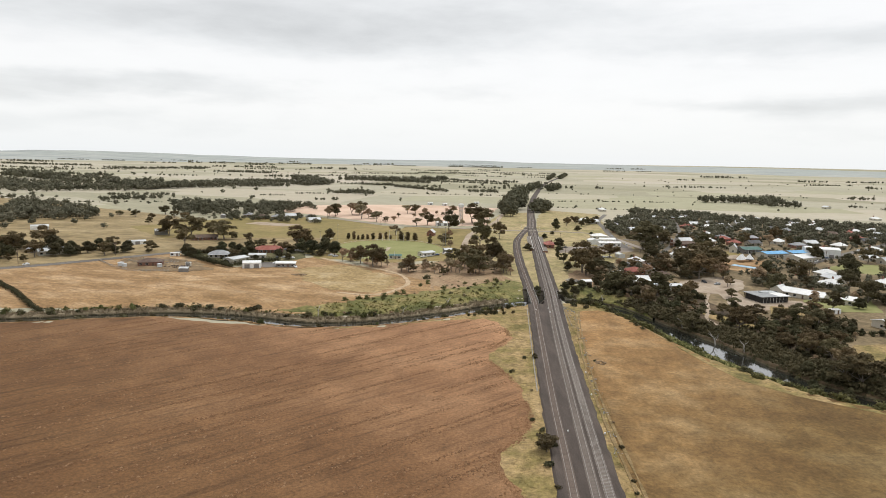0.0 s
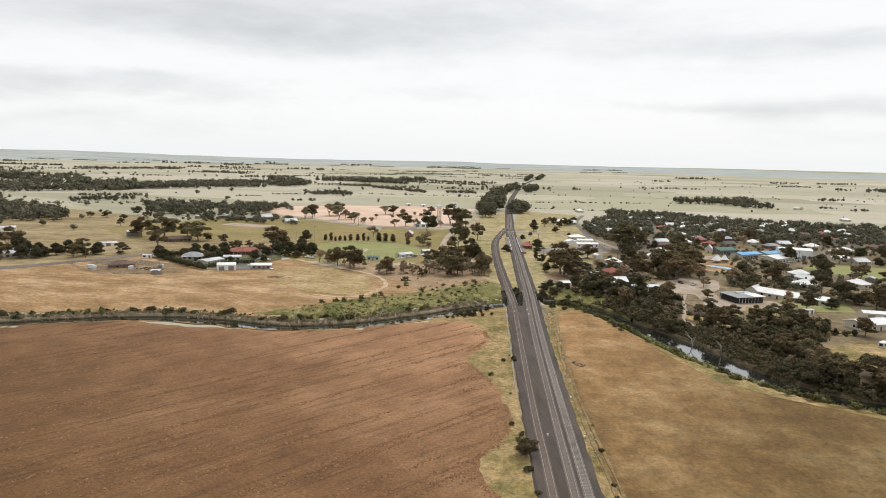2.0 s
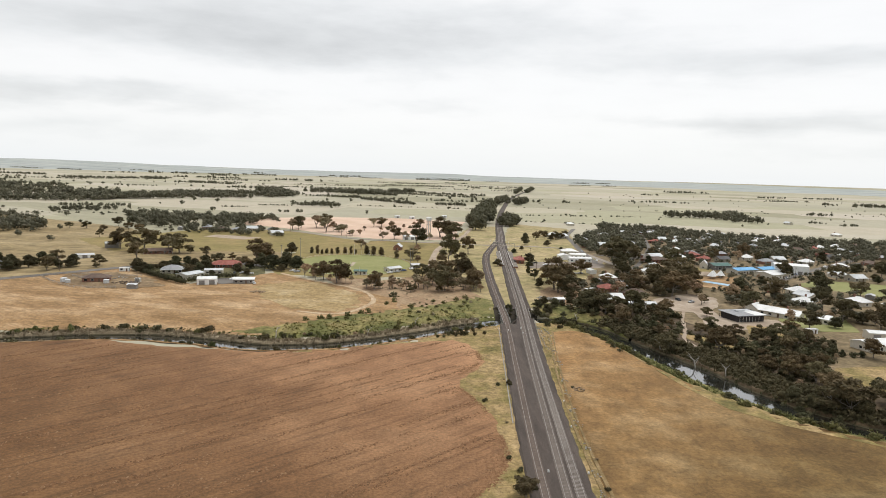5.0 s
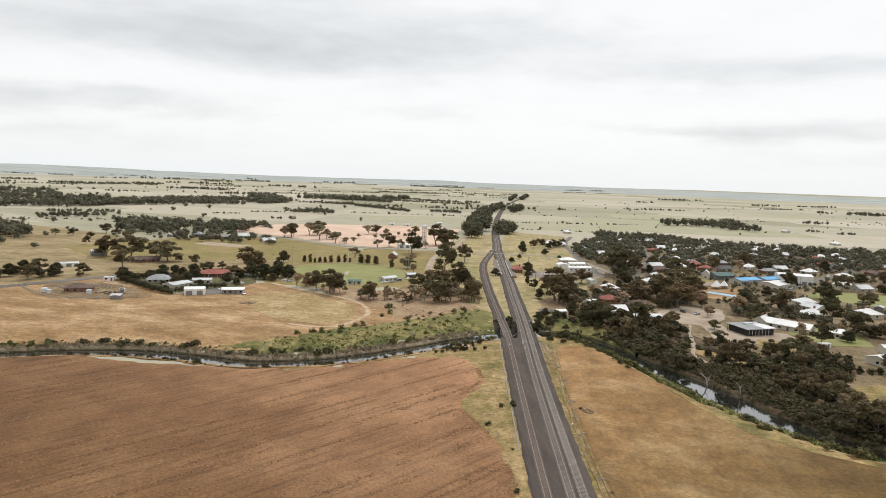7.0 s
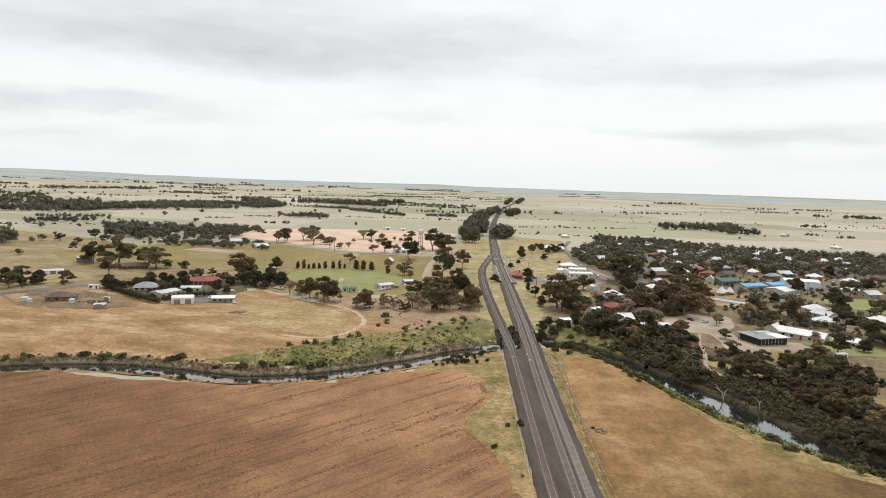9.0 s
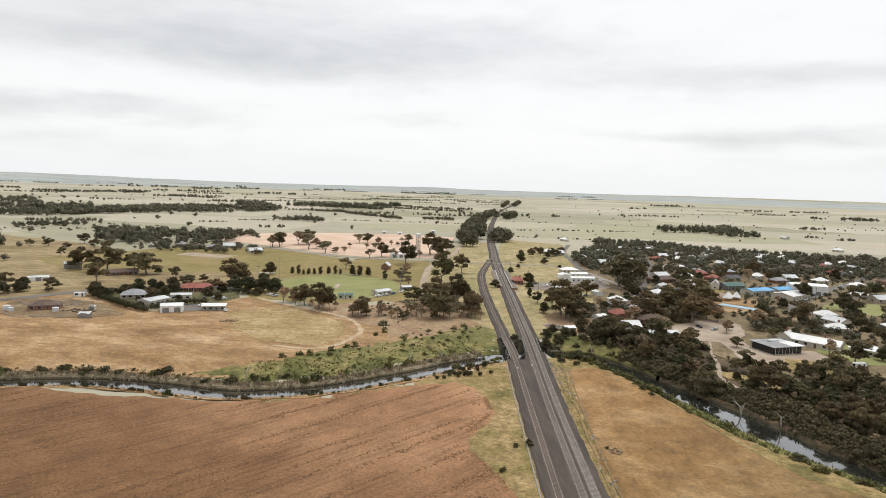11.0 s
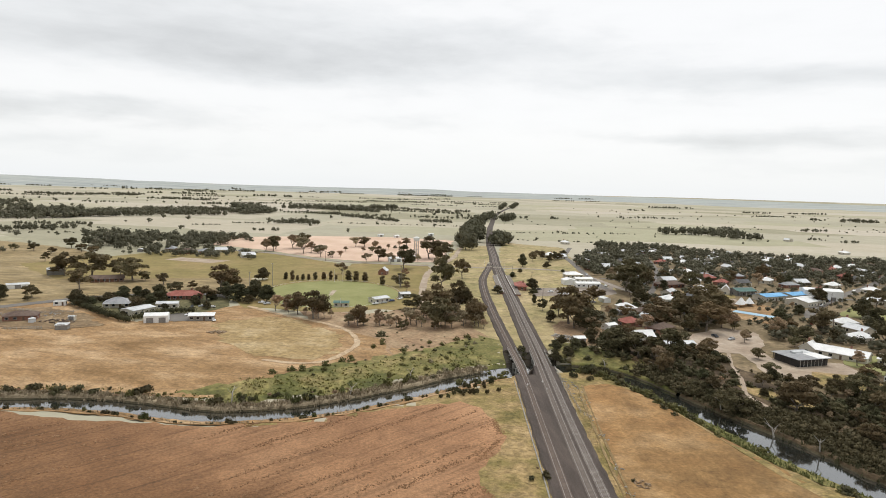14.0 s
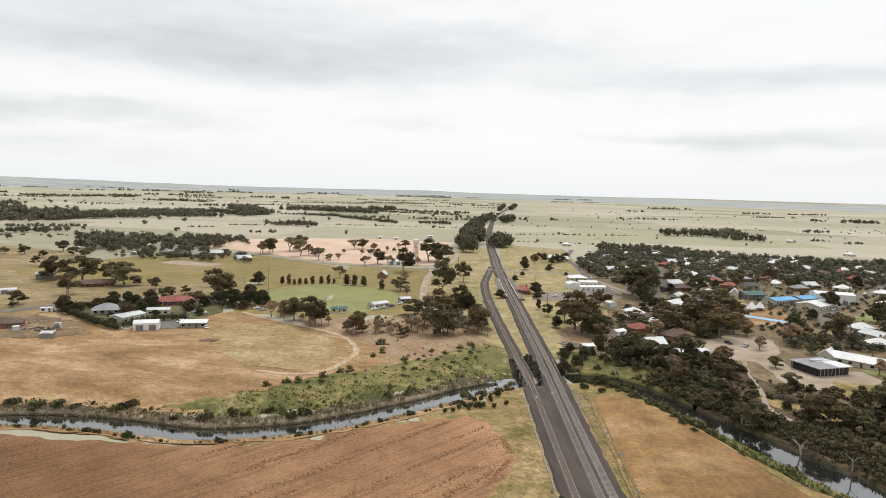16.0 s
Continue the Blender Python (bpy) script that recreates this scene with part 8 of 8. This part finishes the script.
tufts("reeds", beside_river(16000, 5.7, 10.5, -330, 38), 0.5, 1.25, "reed", "grey-brown reeds along the water", "reeds", 5, 1)
tufts("reeds", beside_river(3500, -10, -6.6, -330, 36), 0.7, 0.8, "reed", "short dry reeds on the near bank", "reeds", 4, 2)
tufts("reeds", beside_river(5000, -11, -5.8, 75, 260), 0.9, 1.1, "leaf_green", "green reeds along the far reach", "reeds", 4, 3)
tufts("reeds", beside_river(7000, 5.6, 12, 104, 260), 0.8, 1.2, "leaf_dark", "dark rank growth on the shaded bank", "reeds", 5, 9)
tufts("bank_grass", beside_river(3000, 9, 16, -330, -60) + beside_river(7000, 9, 34, -60, 46), 1.1, 0.7, "lush", "long green grass on the bank", "grass", 4, 4)


def dead_tree(x, y, turn, s):
    th = tagged(new("dead_tree"), "bleached dead tree leaning over the water", "dead tree", group="dead trees")
    bm = bmesh.new()
    rod(bm, (0, 0, -0.5), (1.2, 0.2, 3.0), 0.22, 0.16)
    rod(bm, (1.2, 0.2, 3.0), (3.6, 0.4, 4.6), 0.16, 0.06)
    part("trunk", bm, M["deadwood"], th)
    for a, b in (((1.0, 0.2, 2.5), (0.3, 1.6, 4.6)), ((1.9, 0.3, 3.5), (2.2, -1.4, 4.9)), ((0.6, 0.1, 1.6), (-1.0, -0.6, 3.3))):
        bm = bmesh.new()
        rod(bm, a, b, 0.1, 0.03, 5)
        part("branch", bm, M["deadwood"], th)
    th.matrix_basis = pose(x, y, gz(x, y), 0, 0, turn) @ Matrix.Diagonal((s, s, s, 1))


for x, y, turn, s in ((3, 331, 60, 1.0), (-61, 304, 80, 1.1), (117, 298, 200, 1.2), (124, 276, 190, 1.4), (130, 262, 210, 1.1), (150, 222, 170, 1.3), (-20, 313, 30, 0.9), (92, 353, 100, 0.9)):
    dead_tree(x, y, turn, s)

# ---------------------------------------------------------------- clods, rows and tussocks of the fields
FIELD = [(-330, 236), (-290, 246), (-186, 256), (-155, 279), (-138, 286), (-115, 281), (-67, 275), (-38, 282), (-8, 288), (12, 296), (25, 293), (28, 280), (28, 268), (17, 247), (16.5, 238), (21, 226), (25, 209), (26, 187), (25, 177), (20, 166), (14, 158), (13.5, 149), (17, 140), (17, 112), (-330, 112)]


def clods(name, pts, size, mat, label, category, seed, flat=0.6):
    """Lumps of earth or matted straw: small uneven pyramids."""
    rng = np.random.default_rng(seed)
    p = np.array(pts, float)
    n = len(p)
    z = ground_z(p[:, 0], p[:, 1]) + 0.08
    s = size * (0.4 + 0.9 * rng.random(n))
    a = rng.random(n) * math.tau
    ring = []
    for k in range(4):
        r = s * (0.7 + 0.6 * rng.random(n))
        ring.append(np.c_[p[:, 0] + r * np.cos(a + k * 1.57), p[:, 1] + r * np.sin(a + k * 1.57), z - 0.05])
    top = np.c_[p + rng.normal(size=(n, 2)) * s[:, None] * 0.3, z + s * flat * (0.6 + 0.8 * rng.random(n))]
    V = np.stack(ring + [top], 1).reshape(-1, 3)
    i = 5 * np.arange(n)
    F = np.concatenate([np.stack([i + k, i + (k + 1) % 4, i + 4], 1) for k in range(4)])
    return tagged(new(name, tri_mesh(name, V, F, [M[mat]])), label, category, kind="stuff")


M["clod"] = material("dark_turned_earth", [(0.100, 0.051, 0.023), (0.145, 0.076, 0.036), (0.205, 0.110, 0.054)], 0.5, fine=3, bump=0.3)
M["matted"] = material("matted_straw", [(0.17, 0.095, 0.047), (0.22, 0.128, 0.067), (0.265, 0.162, 0.088)], 0.4, fine=3)
rows_dark, rows_pale = [], []
ct, stn = math.cos(radians(41)), math.sin(radians(41))
for r in np.arange(-140, 420, 5.6):
    rr = r + rng.normal() * 1.2
    on = rng.random() * 10
    for u in np.arange(-420, 420, 0.34):
        gate = noise.noise(Vector((u * 0.018 + r * 3.1, r * 0.11, 0.5))) + 0.25 * noise.noise(Vector((u * 0.12, r, 2.0)))
        w = rr + 1.6 * math.sin(u * 0.012 + r * 0.02)
        x, y = u * ct - w * stn + rng.normal() * 0.5, u * stn + w * ct + rng.normal() * 0.38
        if not (-330 < x < 34 and 112 < y < 310):
            continue
        if not inside(FIELD, x, y):
            continue
        if gate > 0.05:
            rows_dark.append((x, y))
            if rng.random() < 0.4:
                rows_pale.append((x - stn * 0.55 + rng.normal() * 0.25, y + ct * 0.55 + rng.normal() * 0.25))
            if gate > 0.3:
                rows_dark += [(x + rng.normal() * 0.8, y + rng.normal() * 0.8) for _ in range(2)]
        elif gate > -0.08 and rng.random() < 0.5:
            rows_pale.append((x + rng.normal() * 0.6, y + rng.normal() * 0.6))
clods("furrow_clods", rows_dark, 0.31, "clod", "dark turned clods in broken rows", "clods", 1)
clods("straw_clumps", rows_pale, 0.36, "matted", "pale matted straw between the rows", "straw", 2)
edge_line = spline([(29.5, 282), (29.5, 268), (24, 257), (18.5, 247), (18, 238), (22.5, 226), (26.5, 209), (28, 187), (26.5, 177), (21.5, 166), (15.5, 158), (15, 149), (18.5, 140), (20.5, 130), (20, 112)], 0.5)
edge_pts = []
for k, (x, y) in enumerate(edge_line):
    g = noise.noise(Vector((k * 0.035, 1.7, 0.3)))
    if g > -0.2:
        edge_pts += [(x - 0.3 + rng.normal() * 0.6, y + rng.normal() * 0.5) for _ in range(5)]
    if g > 0.02:
        edge_pts += [(x - 2.6 + rng.normal() * 1.6, y + rng.normal() * 0.9) for _ in range(3)]
M["lump"] = material("turned_field_lumps", [(0.14, 0.072, 0.034), (0.22, 0.118, 0.058), (0.32, 0.185, 0.098)], 0.8, fine=3, bump=0.3)
clods("headland_clods", edge_pts, 0.33, "lump", "dark turned earth along the field's edge", "clods", 3, flat=0.8)
VERGE = [(33, 292), (20, 242), (25, 220), (27, 201), (19, 160), (18, 143), (21, 112), (26, 112), (30, 150), (37, 220), (43, 290), (47, 334), (34, 322)]
tufts("verge_grass", [p for p in np.c_[rng.uniform(16, 48, 9000), rng.uniform(112, 334, 9000)] if inside(VERGE, *p)], 0.5, 0.15, "verge", "long dry grass on the verge", "grass", 4, 7)
tufts("verge_grass", [(float(track_3(y)) + 3.9 + q, y) for y, q in zip(rng.uniform(112, 320, 3500), rng.uniform(0, 4.5, 3500))], 0.45, 0.15, "verge", "yellow-green grass beside the wheel ruts", "grass", 4, 8)
# small white markers on the ballast
for x, y in ((37, 172), (55.5, 322), (55, 313), (48.6, 318), (53.5, 224), (50.6, 202), (47.6, 172)):
    th = tagged(new("marker_box"), "small white trackside equipment box", "equipment box", group="trackside boxes")
    part("case", box_bm(-0.22, -0.18, -0.1, 0.22, 0.18, 0.5), M["white_paint"], th)
    part("lid", box_bm(-0.25, -0.21, 0.5, 0.25, 0.21, 0.56), M["white_paint"], th)
    on_bed = float(track_1(y)) - 3.4 < x < float(track_3(y)) + 2.9
    th.matrix_basis = pose(x, y, BALLAST_TOP if on_bed else gz(x, y), 0, 0, 8)
for x, y in scatter([(20, 424), (49, 424), (53, 452), (55, 474), (22, 468)], 16, 4.5, 53):
    h = rnd.uniform(8, 13)
    plant(rnd.choice(("brown", "brown", "brown", "gum")), x, y, h, h * rnd.uniform(0.75, 1.0), "gum trees by the oval")
for x, y in scatter([(-84, 462), (-60, 440), (-30, 416), (0, 410), (46, 412), (50, 455), (20, 440), (-20, 434), (-60, 458)], 34, 4.5, 52):
    h = rnd.uniform(6, 11)
    plant(rnd.choice(("brown", "brown", "gum")), x, y, h, h * rnd.uniform(0.75, 1.1), "gum trees by the oval")
# trees along the western road
WEST = [(-360, 425), (-305, 412), (-270, 442), (-238, 468), (-243, 490), (-290, 500), (-350, 480)]
for x, y in scatter(WEST, 46, 6.0, 51, [(-288, 459, 9), (-304, 470, 8), (-284, 446, 7)] + [(x, y, 7) for x, y in ROAD_N]):
    h = rnd.uniform(7, 12)
    plant(rnd.choice(("gum", "dense", "dense")), x, y, h, h * rnd.uniform(0.9, 1.2), "roadside trees")

for kind, leaf in (("green", "leaf_green"), ("dark", "leaf_dark"), ("dry", "leaf_brown")):
    if LOOSE[kind]:
        far_trees("low_shrubs", LOOSE[kind], leaf, "low shrubs scattered over the banks")["category"] = "shrubs"

far_trees("understorey", BANK_UNDER, "leaf_dark", "dark undergrowth along the far bank of the river")
far_trees("understorey", [(x, y, h, h * 1.5) for x, y in UNDER[::2] + UNDER_EAST[::2] for h in (rnd.uniform(1.5, 4.2),)], "leaf_gum", "grey-green undergrowth between the river trees")
far_trees("understorey", [(x, y, h, h * 1.5) for x, y in UNDER[1::2] + UNDER_EAST[1::2] for h in (rnd.uniform(1.5, 4.5),)], "leaf_dark", "dark undergrowth between the river trees")
for x, y, h, w in ((207, 411, 9, 10), (213, 418, 8, 8), (302, 508, 9, 10), (309, 514, 8, 8), (262, 470, 7, 7), (172, 418, 12, 15), (178, 443, 12, 14), (186, 452, 11, 12), (196, 462, 10, 11), (246, 500, 5, 6)):
    plant("gum" if h > 8 else "dense", x, y, h, w, "trees round the pool")
# trees on the lawns by the halls, and by the houses north of the sheds
for x, y, h in ((211, 334, 9), (191, 316, 7), (195, 323, 7), (252, 350, 9), (257, 347, 8), (271, 356, 9), (285, 432, 9), (287, 419, 8), (307, 428, 9), (239, 359, 8), (191, 291, 7), (188, 279, 6), (157, 246, 6), (208, 283, 7), (180, 243, 6),
                (183, 236, 6), (250, 333, 9), (228, 338, 7), (262, 340, 8)):
    plant(("dense", "gum", "brown")[int(x) % 3], x, y, h * 0.9, h, "lawn trees")
for x, y in scatter([(140, 735), (172, 725), (196, 790), (176, 812), (150, 790)], 14, 6.5, 91, HOUSES):
    plant("gum", x, y, rnd.uniform(4, 7), rnd.uniform(5, 8), "trees north of the sheds")
# trees that hide the nearer town houses, and the farm garden
for x, y in scatter([(112, 440), (140, 470), (170, 520), (200, 545), (245, 545), (250, 500), (230, 470), (196, 440), (150, 408), (118, 400)], 30, 7.0, 61, [(x, y, 5.0) for x, y, r in HOUSES] + [(219, 452, 14), (232, 492, 9), (175, 410, 16), (165, 395, 14)]):
    h = rnd.uniform(4.5, 8.5)
    plant(rnd.choice(("gum", "dense", "gum", "brown")), x, y, h, h * rnd.uniform(0.9, 1.2), "town trees")
for x, y in scatter([(-194, 472), (-176, 455), (-150, 432), (-128, 446), (-110, 462), (-114, 500), (-150, 512), (-185, 502)], 20, 6.0, 62, [(-167, 466, 10), (-147, 444, 9), (-137, 462, 7), (-137, 493, 12), (-118, 464, 6), (-199, 464, 5)]):
    h = rnd.uniform(3.5, 7.5)
    plant(rnd.choice(("dense", "gum", "dense")), x, y, h, h * 1.2, "farm garden trees")
